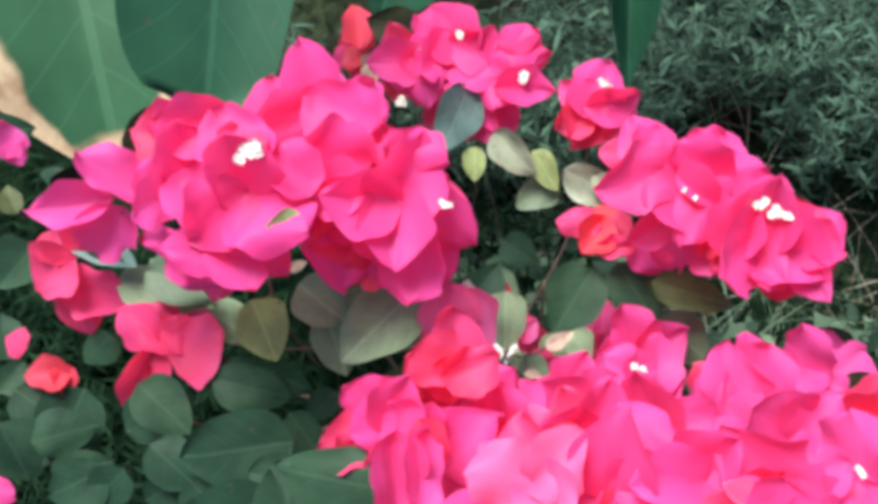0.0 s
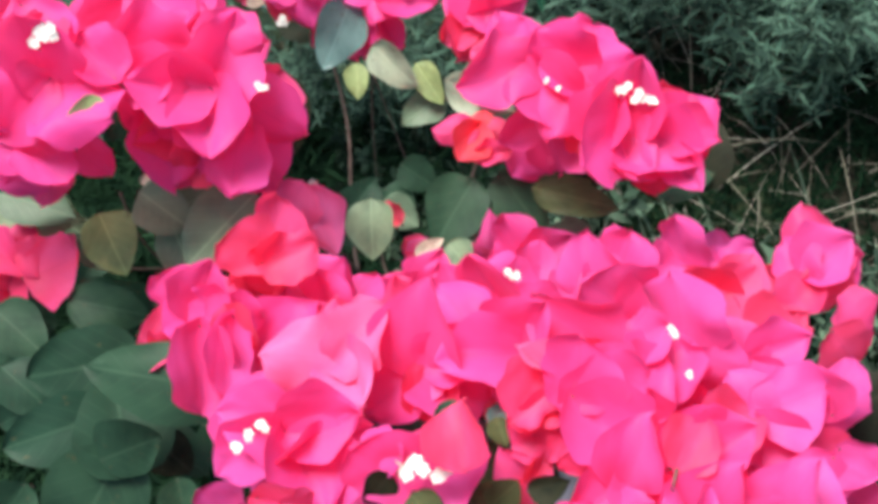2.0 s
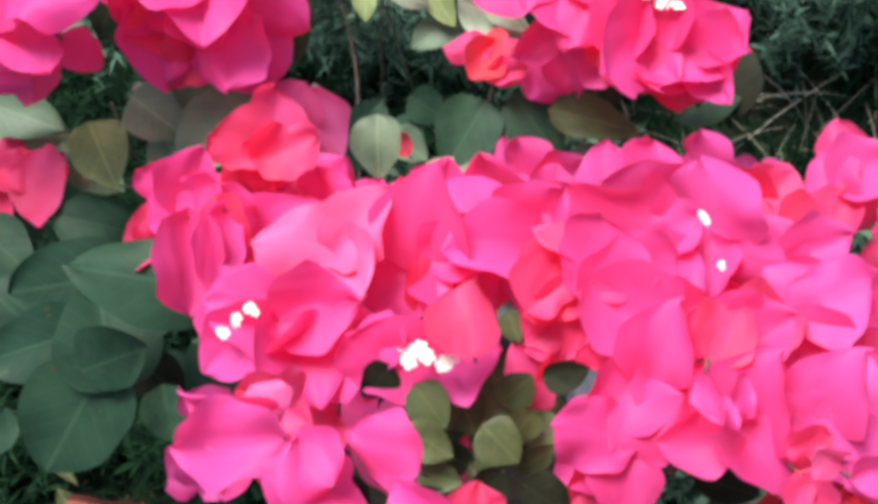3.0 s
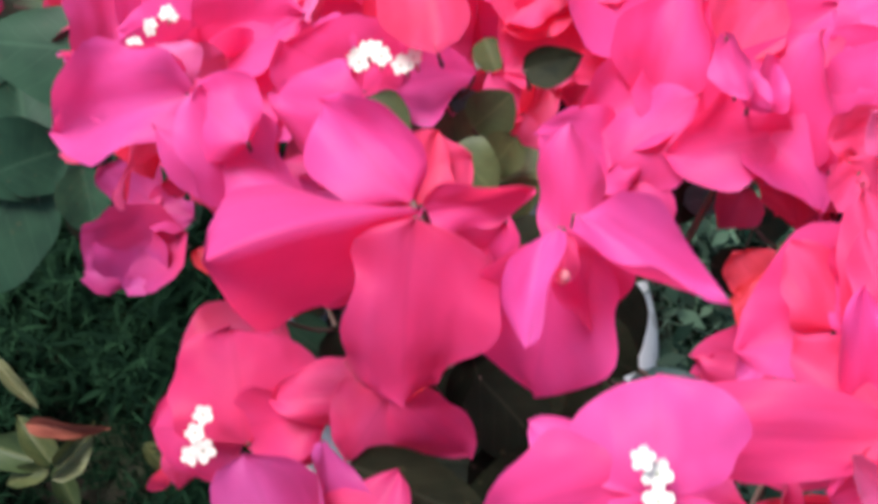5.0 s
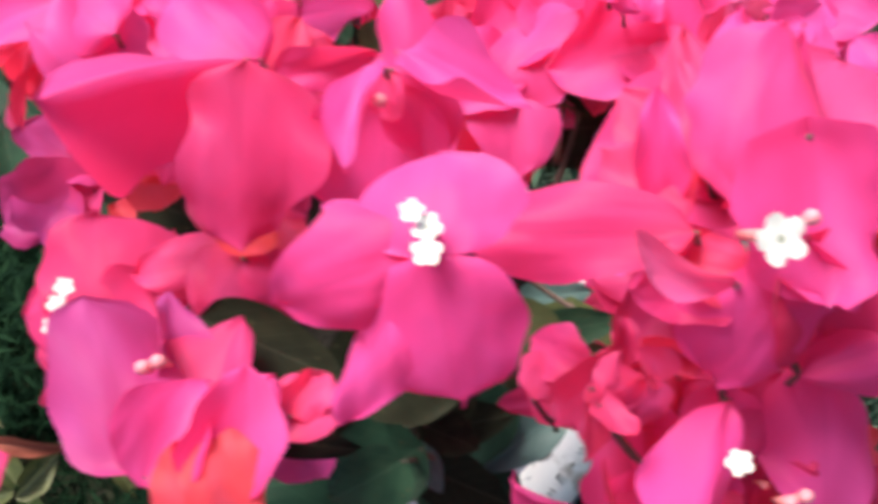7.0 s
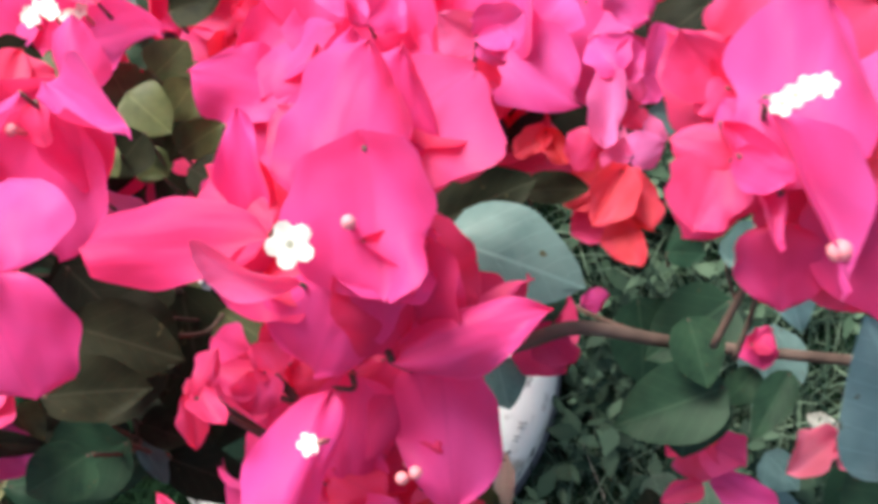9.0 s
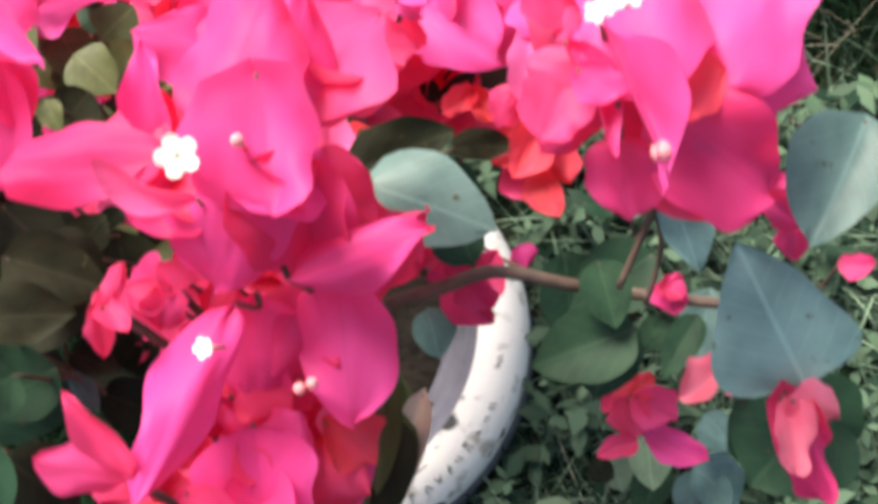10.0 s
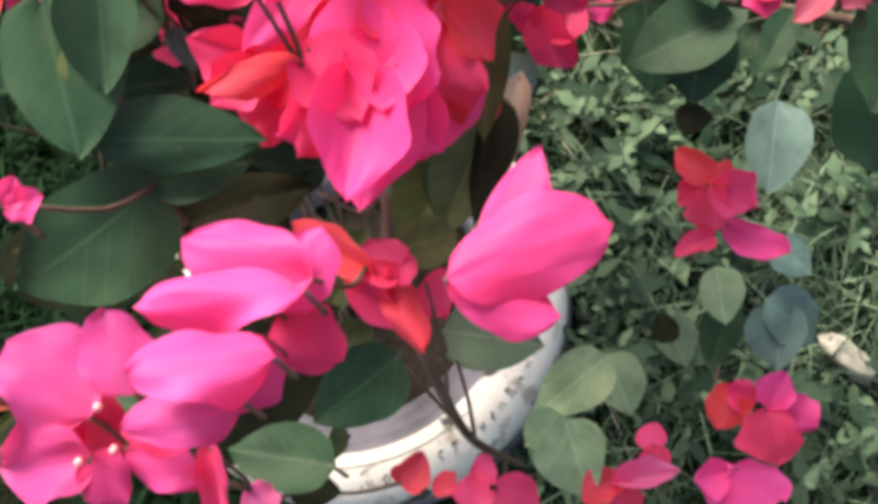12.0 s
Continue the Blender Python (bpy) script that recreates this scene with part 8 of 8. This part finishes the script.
bract(0.238, -0.234, 0.871, 0.013, 0.011, -44, -44, 162, "crimson")
bract(0.244, -0.241, 0.883, 0.010, 0.010, 16, -5, 26, "pink")
bract(0.223, -0.251, 0.893, 0.019, 0.010, -20, -35, -168, "coral")
bract(0.230, -0.261, 0.894, 0.024, 0.013, 15, -31, 134, "magenta")
bract(0.238, -0.258, 0.889, 0.017, 0.014, -34, -27, -155, "pink")
bract(0.251, -0.250, 0.877, 0.016, 0.015, -19, -20, -180, "coral")
bract(0.244, -0.245, 0.862, 0.013, 0.013, -24, 27, -62, "coral")
bract(0.251, -0.252, 0.877, 0.011, 0.009, 10, -2, 67, "coral")
bract(0.255, -0.265, 0.877, 0.018, 0.017, -65, -8, -127, "orange")
bract(0.240, -0.255, 0.827, 0.025, 0.025, 20, 15, 47, "coral")
bract(0.253, -0.261, 0.865, 0.022, 0.021, -39, -13, 176, "coral")
bract(0.254, -0.260, 0.872, 0.010, 0.008, -20, -1, -153, "pale")
bract(0.244, -0.279, 0.889, 0.010, 0.009, 28, 8, 38, "coral")
bract(0.235, -0.273, 0.863, 0.014, 0.013, -14, 22, -45, "coral")
bract(0.243, -0.279, 0.889, 0.011, 0.012, -17, 10, -111, "pink")
bract(0.243, -0.278, 0.888, 0.021, 0.018, -13, -8, 178, "pink")
bract(0.226, -0.272, 0.872, 0.020, 0.015, 9, -17, 114, "coral")
bract(0.219, -0.270, 0.858, 0.027, 0.027, -25, 31, -88, "coral")
bract(0.229, -0.272, 0.883, 0.022, 0.019, -22, -31, -166, "coral")
bract(0.172, -0.220, 0.817, 0.011, 0.009, 15, 20, -42, "coral")
bract(0.175, -0.222, 0.817, 0.008, 0.006, -1, -26, 119, "coral")
bract(0.266, -0.238, 0.889, 0.029, 0.015, 10, 43, -45, "crimson")
bract(0.267, -0.240, 0.890, 0.020, 0.019, 17, 0, 35, "crimson")
bract(0.268, -0.235, 0.890, 0.027, 0.015, -17, -9, 177, "crimson")
bract(0.250, -0.202, 0.857, 0.030, 0.032, -27, 25, -146, "crimson")
bract(0.260, -0.223, 0.887, 0.025, 0.016, 16, 20, 0, "pink")
floret(0.254, -0.246, 0.888, 0.004, 27, 26)
floret(0.254, -0.250, 0.887, 0.003, 25, 56)
bud(0.254, -0.256, 0.884, 0.002, 24, 46)
bud(0.156, -0.267, 0.829, 0.005, 32, 74)
leaf(0.262, -0.245, 0.844, 0.035, 0.019, -22, 4, 168, "olive")
leaf(0.252, -0.180, 0.840, 0.035, 0.019, -7, 27, -69, "deep")
leaf(0.237, -0.149, 0.832, 0.014, 0.012, -13, 28, -125, "olive")
leaf(0.173, -0.214, 0.884, 0.024, 0.024, -12, -2, -121, "deep")
leaf(0.178, -0.175, 0.837, 0.024, 0.019, -32, 20, -129, "deep")
leaf(0.159, -0.181, 0.858, 0.016, 0.013, -14, 21, -104, "deep")
leaf(0.166, -0.185, 0.833, 0.009, 0.008, 16, 27, -41, "deep")
leaf(0.178, -0.244, 0.875, 0.025, 0.023, -7, -25, 119, "green")
leaf(0.146, -0.197, 0.730, 0.051, 0.038, 4, -12, 89, "deep")
petal(0.1451, -0.2298, 0.8099, 0.0486, 0.0187, -7, 13, -81, "deep", cup=0.25, arch=0.3, sharp=0.8, widest=0.38, ripple=0.04)
petal(0.1889, -0.2392, 0.7650, 0.0366, 0.0246, 13, -8, 84, "green", cup=0.2, arch=0.3, sharp=0.8, widest=0.38, ripple=0.04)
petal(0.1970, -0.2134, 0.8388, 0.0268, 0.0213, -19, 11, -118, "green", cup=0.2, arch=0.3, sharp=0.8, widest=0.38, ripple=0.04)
petal(0.2004, -0.2077, 0.8404, 0.0254, 0.0114, -8, 17, -83, "green", cup=0.2, arch=0.3, sharp=0.8, widest=0.38, ripple=0.04)
petal(0.2462, -0.2446, 0.9147, 0.0490, 0.0175, 10, -36, 152, "pink", cup=-0.5, arch=0.5, sharp=0.7)
petal(0.2459, -0.2376, 0.9011, 0.0348, 0.0222, -35, -20, 180, "pink", cup=-0.4, arch=0.5, sharp=0.6)
petal(0.2277, -0.2837, 0.9217, 0.0244, 0.0073, 41, 4, 33, "coral", cup=0.4, arch=0.3)
petal(0.2234, -0.2834, 0.9160, 0.0206, 0.0142, 39, -17, 61, "coral", cup=-0.4, arch=0.4, sharp=0.6)
petal(0.2255, -0.2874, 0.8949, 0.0247, 0.0097, 32, -31, 99, "orange", cup=-0.5, sharp=1.0)
petal(0.2437, -0.2685, 0.8958, 0.0305, 0.0304, -32, -16, -174, "pink", cup=-0.4, arch=0.5, sharp=0.6)
petal(0.2451, -0.2872, 0.8873, 0.0335, 0.0209, -27, -24, 166, "pink", cup=-0.5, arch=0.5, sharp=0.8)
petal(0.2447, -0.2829, 0.8736, 0.0191, 0.0126, -31, -13, -170, "pink", cup=-0.4, sharp=0.6)
petal(0.2460, -0.2741, 0.8750, 0.0220, 0.0210, -39, 15, -126, "coral", cup=-0.5, arch=0.5, sharp=0.5)
petal(0.2564, -0.2446, 0.8734, 0.0206, 0.0162, -40, 5, -153, "orange", cup=-0.4)
petal(0.2338, -0.2891, 0.8800, 0.0196, 0.0169, -12, -32, 131, "coral", cup=-0.4)
petal(0.2240, -0.2652, 0.8771, 0.0213, 0.0193, -22, -35, 142, "coral", cup=-0.4)
branch("low_right", (0.335, -0.174, 0.368))
bract(0.323, -0.212, 0.655, 0.019, 0.014, 26, -6, 38, "orange")
bract(0.323, -0.211, 0.655, 0.011, 0.012, -7, 10, -82, "orange")
bract(0.325, -0.215, 0.655, 0.019, 0.022, -35, 26, -133, "coral")
bract(0.321, -0.216, 0.654, 0.019, 0.020, -27, 9, 175, "coral")
bract(0.329, -0.226, 0.635, 0.027, 0.016, -17, 8, -128, "pink")
bract(0.322, -0.231, 0.636, 0.018, 0.011, 7, -12, 103, "coral")
bract(0.318, -0.208, 0.646, 0.014, 0.013, -3, -16, 138, "coral")
leaf(0.363, -0.158, 0.615, 0.042, 0.032, -21, 8, 161, "grey")
leaf(0.356, -0.208, 0.570, 0.023, 0.020, -18, 8, -144, "grey")
leaf(0.325, -0.216, 0.563, 0.028, 0.023, -22, -9, -173, "ash")
leaf(0.331, -0.222, 0.528, 0.037, 0.022, -24, -13, 162, "green")
leaf(0.355, -0.231, 0.540, 0.034, 0.031, -24, -0, 171, "grey")
leaf(0.297, -0.198, 0.454, 0.032, 0.026, -21, -5, -161, "mid")
leaf(0.338, -0.181, 0.740, 0.036, 0.029, 6, -13, 122, "green")
leaf(0.306, -0.178, 0.742, 0.034, 0.027, -30, -6, -174, "green")
leaf(0.371, -0.243, 0.785, 0.045, 0.045, -47, 8, -169, "green")
bract(0.325, -0.272, 0.541, 0.022, 0.023, -10, -4, 146, "orange")
bract(0.329, -0.280, 0.536, 0.015, 0.017, 36, -4, 19, "coral")
bract(0.340, -0.286, 0.554, 0.018, 0.019, 20, 14, -24, "pink")
bract(0.342, -0.286, 0.552, 0.022, 0.024, -15, 23, -134, "pink")
bract(0.337, -0.288, 0.553, 0.028, 0.029, -22, 6, -178, "coral")
bract(0.320, -0.321, 0.574, 0.021, 0.024, 3, -21, 128, "magenta")
bract(0.318, -0.320, 0.579, 0.024, 0.028, -36, 18, -144, "magenta")
bract(0.313, -0.320, 0.578, 0.015, 0.019, 9, -26, 93, "pink")
bract(0.279, -0.295, 0.529, 0.014, 0.016, 22, -2, -24, "coral")
bract(0.282, -0.294, 0.531, 0.017, 0.017, -35, 9, 177, "coral")
bract(0.266, -0.321, 0.587, 0.020, 0.017, 7, -1, 112, "orange")
bract(0.265, -0.322, 0.588, 0.027, 0.014, -15, 4, -87, "pale")
bract(0.266, -0.323, 0.587, 0.016, 0.016, -26, 9, -170, "coral")
bract(0.269, -0.195, 0.756, 0.021, 0.018, 18, 27, -45, "crimson")
bract(0.266, -0.190, 0.762, 0.023, 0.017, -33, 11, -154, "crimson")
bract(0.266, -0.191, 0.760, 0.010, 0.011, 30, -30, 46, "crimson")
bract(0.286, -0.177, 0.741, 0.011, 0.009, -17, 27, -82, "pink")
leaf(0.246, -0.296, 0.605, 0.038, 0.032, -30, 4, -170, "ash")
leaf(0.244, -0.293, 0.605, 0.021, 0.021, -7, -26, 131, "ash")
leaf(0.262, -0.239, 0.514, 0.035, 0.028, -25, -7, -152, "ash")
leaf(0.298, -0.226, 0.489, 0.018, 0.016, 37, -6, 11, "deep")
leaf(0.348, -0.231, 0.547, 0.036, 0.029, -32, 8, -131, "grey")
leaf(0.315, -0.172, 0.647, 0.018, 0.015, -29, 41, -118, "deep")
branch("low_front", (0.221, -0.277, 0.809))
bract(0.232, -0.320, 0.843, 0.013, 0.007, 19, -9, 70, "coral")
bract(0.223, -0.305, 0.810, 0.013, 0.013, 2, -10, 15, "coral")
bract(0.230, -0.320, 0.843, 0.009, 0.007, 9, 37, -48, "coral")
bract(0.225, -0.317, 0.846, 0.023, 0.011, 24, -15, 50, "orange")
bract(0.230, -0.317, 0.843, 0.023, 0.010, -20, -3, -164, "orange")
bract(0.221, -0.316, 0.843, 0.021, 0.010, -36, 9, -153, "coral")
bract(0.238, -0.319, 0.836, 0.017, 0.014, -63, -7, -145, "coral")
twig(0.0018, (0.233, -0.331, 0.826), (0.234, -0.340, 0.799), (0.231, -0.338, 0.745), (0.235, -0.331, 0.679))
twig(0.0020, (0.218, -0.295, 0.801), (0.220, -0.285, 0.805), (0.221, -0.277, 0.809))
bract(0.180, -0.361, 0.880, 0.015, 0.009, -26, -5, -112, "crimson")
bract(0.171, -0.367, 0.879, 0.023, 0.019, 7, -25, 93, "plum")
bract(0.171, -0.368, 0.879, 0.013, 0.012, -31, -18, -134, "plum")
bract(0.192, -0.364, 0.863, 0.016, 0.007, -17, -16, -169, "crimson")
bract(0.188, -0.366, 0.830, 0.009, 0.010, -24, -15, -132, "pale")
bud(0.184, -0.363, 0.899, 0.002, 28, 45)
bud(0.179, -0.373, 0.896, 0.002, 32, 77)
bud(0.186, -0.371, 0.895, 0.002, 29, 77)
bract(0.173, -0.327, 0.920, 0.007, 0.007, -9, 37, -76, "pink")
bract(0.172, -0.326, 0.921, 0.006, 0.007, 7, 51, -34, "pink")
bract(0.210, -0.353, 0.763, 0.012, 0.012, 18, 29, -47, "orange")
bract(0.221, -0.353, 0.762, 0.007, 0.009, -22, 5, -129, "orange")
bract(0.233, -0.353, 0.760, 0.008, 0.009, 3, 22, -50, "coral")
bract(0.233, -0.353, 0.760, 0.012, 0.012, -24, -18, 179, "coral")
bract(0.235, -0.351, 0.736, 0.016, 0.013, -12, 7, -119, "coral")
leaf(0.178, -0.299, 0.897, 0.037, 0.018, -14, 30, -101, "green")
leaf(0.175, -0.276, 0.920, 0.035, 0.027, -26, -19, -164, "green")
leaf(0.188, -0.273, 0.920, 0.025, 0.018, -36, -29, -165, "green")
leaf(0.184, -0.304, 0.881, 0.041, 0.031, -0, -44, 128, "green")
leaf(0.145, -0.302, 0.869, 0.025, 0.022, -27, -12, -149, "deep")
leaf(0.179, -0.301, 0.854, 0.035, 0.018, -13, 20, -76, "deep")
leaf(0.169, -0.293, 0.847, 0.023, 0.009, -24, 23, -112, "deep")
leaf(0.240, -0.261, 0.803, 0.024, 0.017, -30, -3, 166, "green")
leaf(0.256, -0.252, 0.810, 0.037, 0.018, -13, 16, 156, "deep")
leaf(0.227, -0.259, 0.793, 0.021, 0.015, -18, -29, 160, "grey")
leaf(0.233, -0.315, 0.788, 0.029, 0.021, -14, 11, -103, "mid")
leaf(0.200, -0.300, 0.770, 0.013, 0.012, -26, -29, 166, "olive")
leaf(0.219, -0.324, 0.796, 0.030, 0.024, 4, -37, 125, "green")
leaf(0.207, -0.360, 0.821, 0.029, 0.019, 10, 2, 77, "green")
leaf(0.188, -0.361, 0.800, 0.014, 0.011, -12, 0, -87, "deep")
leaf(0.188, -0.331, 0.757, 0.011, 0.007, -23, -29, -176, "olive")
leaf(0.183, -0.317, 0.765, 0.014, 0.011, 2, -32, 99, "deep")
leaf(0.181, -0.301, 0.881, 0.026, 0.016, -7, 30, -90, "green")
leaf(0.168, -0.294, 0.877, 0.016, 0.013, -23, -13, -126, "green")
leaf(0.182, -0.283, 0.913, 0.013, 0.016, -33, -9, -157, "olive")
leaf(0.178, -0.250, 0.893, 0.018, 0.017, 0, -40, 121, "green")
leaf(0.165, -0.309, 0.869, 0.023, 0.021, -14, -39, 172, "green")
leaf(0.150, -0.294, 0.823, 0.017, 0.016, -14, 3, -123, "deep")
leaf(0.170, -0.266, 0.813, 0.025, 0.023, -32, 8, -126, "deep")
leaf(0.255, -0.199, 0.755, 0.019, 0.017, -30, -15, -161, "grey")
leaf(0.182, -0.180, 0.824, 0.025, 0.010, -29, -28, -176, "deep")
leaf(0.232, -0.276, 0.773, 0.012, 0.006, 6, -27, 101, "withered")
leaf(0.256, -0.249, 0.808, 0.045, 0.025, -18, -33, 164, "olive")
bract(0.255, -0.238, 0.835, 0.030, 0.017, -19, 19, 169, "coral")
leaf(0.252, -0.315, 0.772, 0.023, 0.014, 15, -15, 97, "mid")
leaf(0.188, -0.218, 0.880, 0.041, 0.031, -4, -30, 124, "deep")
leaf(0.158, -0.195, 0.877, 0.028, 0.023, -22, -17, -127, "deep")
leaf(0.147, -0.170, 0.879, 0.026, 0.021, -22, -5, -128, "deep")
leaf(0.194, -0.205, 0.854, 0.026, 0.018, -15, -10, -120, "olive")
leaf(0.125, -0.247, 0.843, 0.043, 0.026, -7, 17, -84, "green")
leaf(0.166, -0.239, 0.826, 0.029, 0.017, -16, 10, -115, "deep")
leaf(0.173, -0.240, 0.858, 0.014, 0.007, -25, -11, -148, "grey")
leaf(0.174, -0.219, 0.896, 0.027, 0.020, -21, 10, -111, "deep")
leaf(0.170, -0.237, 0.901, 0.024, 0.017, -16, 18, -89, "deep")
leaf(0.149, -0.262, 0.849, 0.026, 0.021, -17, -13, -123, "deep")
leaf(0.209, -0.184, 0.795, 0.039, 0.028, -23, -7, 173, "olive")
leaf(0.193, -0.183, 0.795, 0.023, 0.014, -0, 26, -84, "grey")
leaf(0.196, -0.197, 0.791, 0.023, 0.016, -20, -14, 176, "olive")
leaf(0.187, -0.211, 0.790, 0.040, 0.024, -13, -4, 129, "green")
leaf(0.203, -0.215, 0.780, 0.032, 0.017, 4, -14, 126, "grey")
leaf(0.157, -0.240, 0.783, 0.029, 0.017, -19, 16, -98, "green")
leaf(0.148, -0.246, 0.899, 0.022, 0.007, -4, 5, -95, "deep")
leaf(0.119, -0.208, 0.856, 0.020, 0.012, -14, 0, -98, "deep")
leaf(0.047, -0.127, 0.773, 0.024, 0.019, -24, 9, -106, "deep")
leaf(0.137, -0.161, 0.827, 0.015, 0.011, -21, -11, -151, "deep")
leaf(0.165, -0.092, 0.840, 0.018, 0.013, 0, 23, -76, "deep")
leaf(0.145, -0.054, 0.792, 0.014, 0.011, -14, 0, -158, "olive")
leaf(0.121, -0.051, 0.799, 0.016, 0.010, -27, -4, -161, "grey")
bract(0.049, -0.090, 0.799, 0.035, 0.037, -18, -0, -138, "coral")
leaf(0.172, -0.190, 0.836, 0.049, 0.029, -33, -30, -156, "deep")
leaf(0.253, -0.235, 0.797, 0.063, 0.032, -11, -26, 155, "olive")
leaf(0.264, -0.243, 0.806, 0.048, 0.012, -18, -19, 161, "withered")
leaf(0.069, -0.152, 0.765, 0.023, 0.019, -29, -8, -119, "green")
leaf(0.033, -0.133, 0.733, 0.027, 0.022, -16, 8, -123, "green")
leaf(0.091, -0.157, 0.779, 0.033, 0.020, -25, -20, -143, "deep")
bract(0.081, -0.162, 0.818, 0.041, 0.034, 5, -11, 132, "coral")
leaf(0.191, -0.296, 0.839, 0.023, 0.016, 8, -45, 114, "deep")
leaf(0.192, -0.310, 0.787, 0.024, 0.017, -9, -38, 149, "deep")
leaf(0.190, -0.277, 0.761, 0.026, 0.018, -24, -37, 157, "deep")
leaf(-0.056, -0.036, 0.659, 0.044, 0.039, -27, -3, -130, "green")
leaf(-0.043, -0.035, 0.613, 0.036, 0.032, -14, -21, 141, "green")
leaf(0.253, -0.236, 0.813, 0.051, 0.021, -31, -30, 175, "olive")
leaf(0.239, -0.289, 0.800, 0.023, 0.016, 7, -32, 99, "olive")
leaf(0.209, -0.280, 0.791, 0.030, 0.018, -24, -18, 153, "olive")
leaf(-0.004, -0.030, 0.754, 0.084, 0.046, 11, -19, 81, "green")
leaf(0.187, -0.123, 0.716, 0.039, 0.023, -15, -10, -173, "deep")
leaf(0.226, -0.114, 0.702, 0.034, 0.021, -17, 9, -108, "deep")
leaf(0.264, -0.251, 0.550, 0.045, 0.031, 4, -25, 124, "ash")
leaf(0.241, -0.292, 0.582, 0.032, 0.029, -21, 6, -160, "ash")
leaf(0.153, -0.290, 0.765, 0.046, 0.034, -10, 25, -70, "deep")
leaf(0.113, -0.319, 0.779, 0.050, 0.037, -9, 9, -104, "green")
leaf(0.146, -0.342, 0.798, 0.066, 0.049, 13, 32, -57, "deep")
petal(0.2627, -0.3335, 0.8747, 0.0272, 0.0146, 16, -1, -31, "pink", cup=-0.2, arch=0.4, sharp=0.95, ripple=0.05)
petal(0.2533, -0.3390, 0.8832, 0.0380, 0.0226, -15, 25, -79, "pink", cup=-0.5, arch=0.5, sharp=0.55, widest=0.62, ripple=0.07)
petal(0.2528, -0.3386, 0.8812, 0.0268, 0.0138, -32, -0, -106, "pink", cup=-0.6, arch=0.5, sharp=0.6, widest=0.55)
petal(0.2240, -0.3355, 0.8843, 0.0298, 0.0175, 17, -14, 64, "pink", cup=-0.5, arch=0.6, sharp=0.55)
petal(0.2151, -0.3402, 0.8795, 0.0211, 0.0185, 6, 28, -25, "pink", cup=-0.4, arch=0.5)
petal(0.2261, -0.3423, 0.8942, 0.0345, 0.0142, 14, -8, 91, "magenta", cup=-0.8, arch=0.6, sharp=0.5, widest=0.5)
petal(0.2201, -0.3564, 0.8956, 0.0287, 0.0170, 22, -6, 94, "magenta", cup=-0.9, arch=0.6, sharp=0.5, widest=0.5)
petal(0.2138, -0.3395, 0.8779, 0.0192, 0.0188, -50, 3, -132, "crimson", cup=-0.5, arch=0.5, sharp=0.6)
petal(0.2143, -0.3480, 0.8873, 0.0197, 0.0178, -28, -28, 152, "plum", cup=-0.4, arch=0.5)
petal(0.2109, -0.3625, 0.8903, 0.0256, 0.0137, 3, -21, 97, "plum", cup=-0.4, arch=0.5, sharp=0.6)
petal(0.1825, -0.3553, 0.8817, 0.0201, 0.0171, 22, 20, 24, "plum", cup=-0.4, arch=0.5, sharp=0.6)
petal(0.1724, -0.3592, 0.8821, 0.0245, 0.0243, 26, 8, 48, "plum", cup=-0.4, arch=0.5, sharp=0.55)
petal(0.1676, -0.3505, 0.8737, 0.0261, 0.0169, -50, -30, -177, "coral", cup=0.6, arch=0.3, sharp=0.6)
petal(0.1752, -0.3636, 0.8705, 0.0201, 0.0113, -28, 1, -117, "pink", cup=-0.4, sharp=0.7)
petal(0.1692, -0.3574, 0.8791, 0.0164, 0.0186, -6, -28, 112, "crimson", cup=-0.4)
finish_branch()
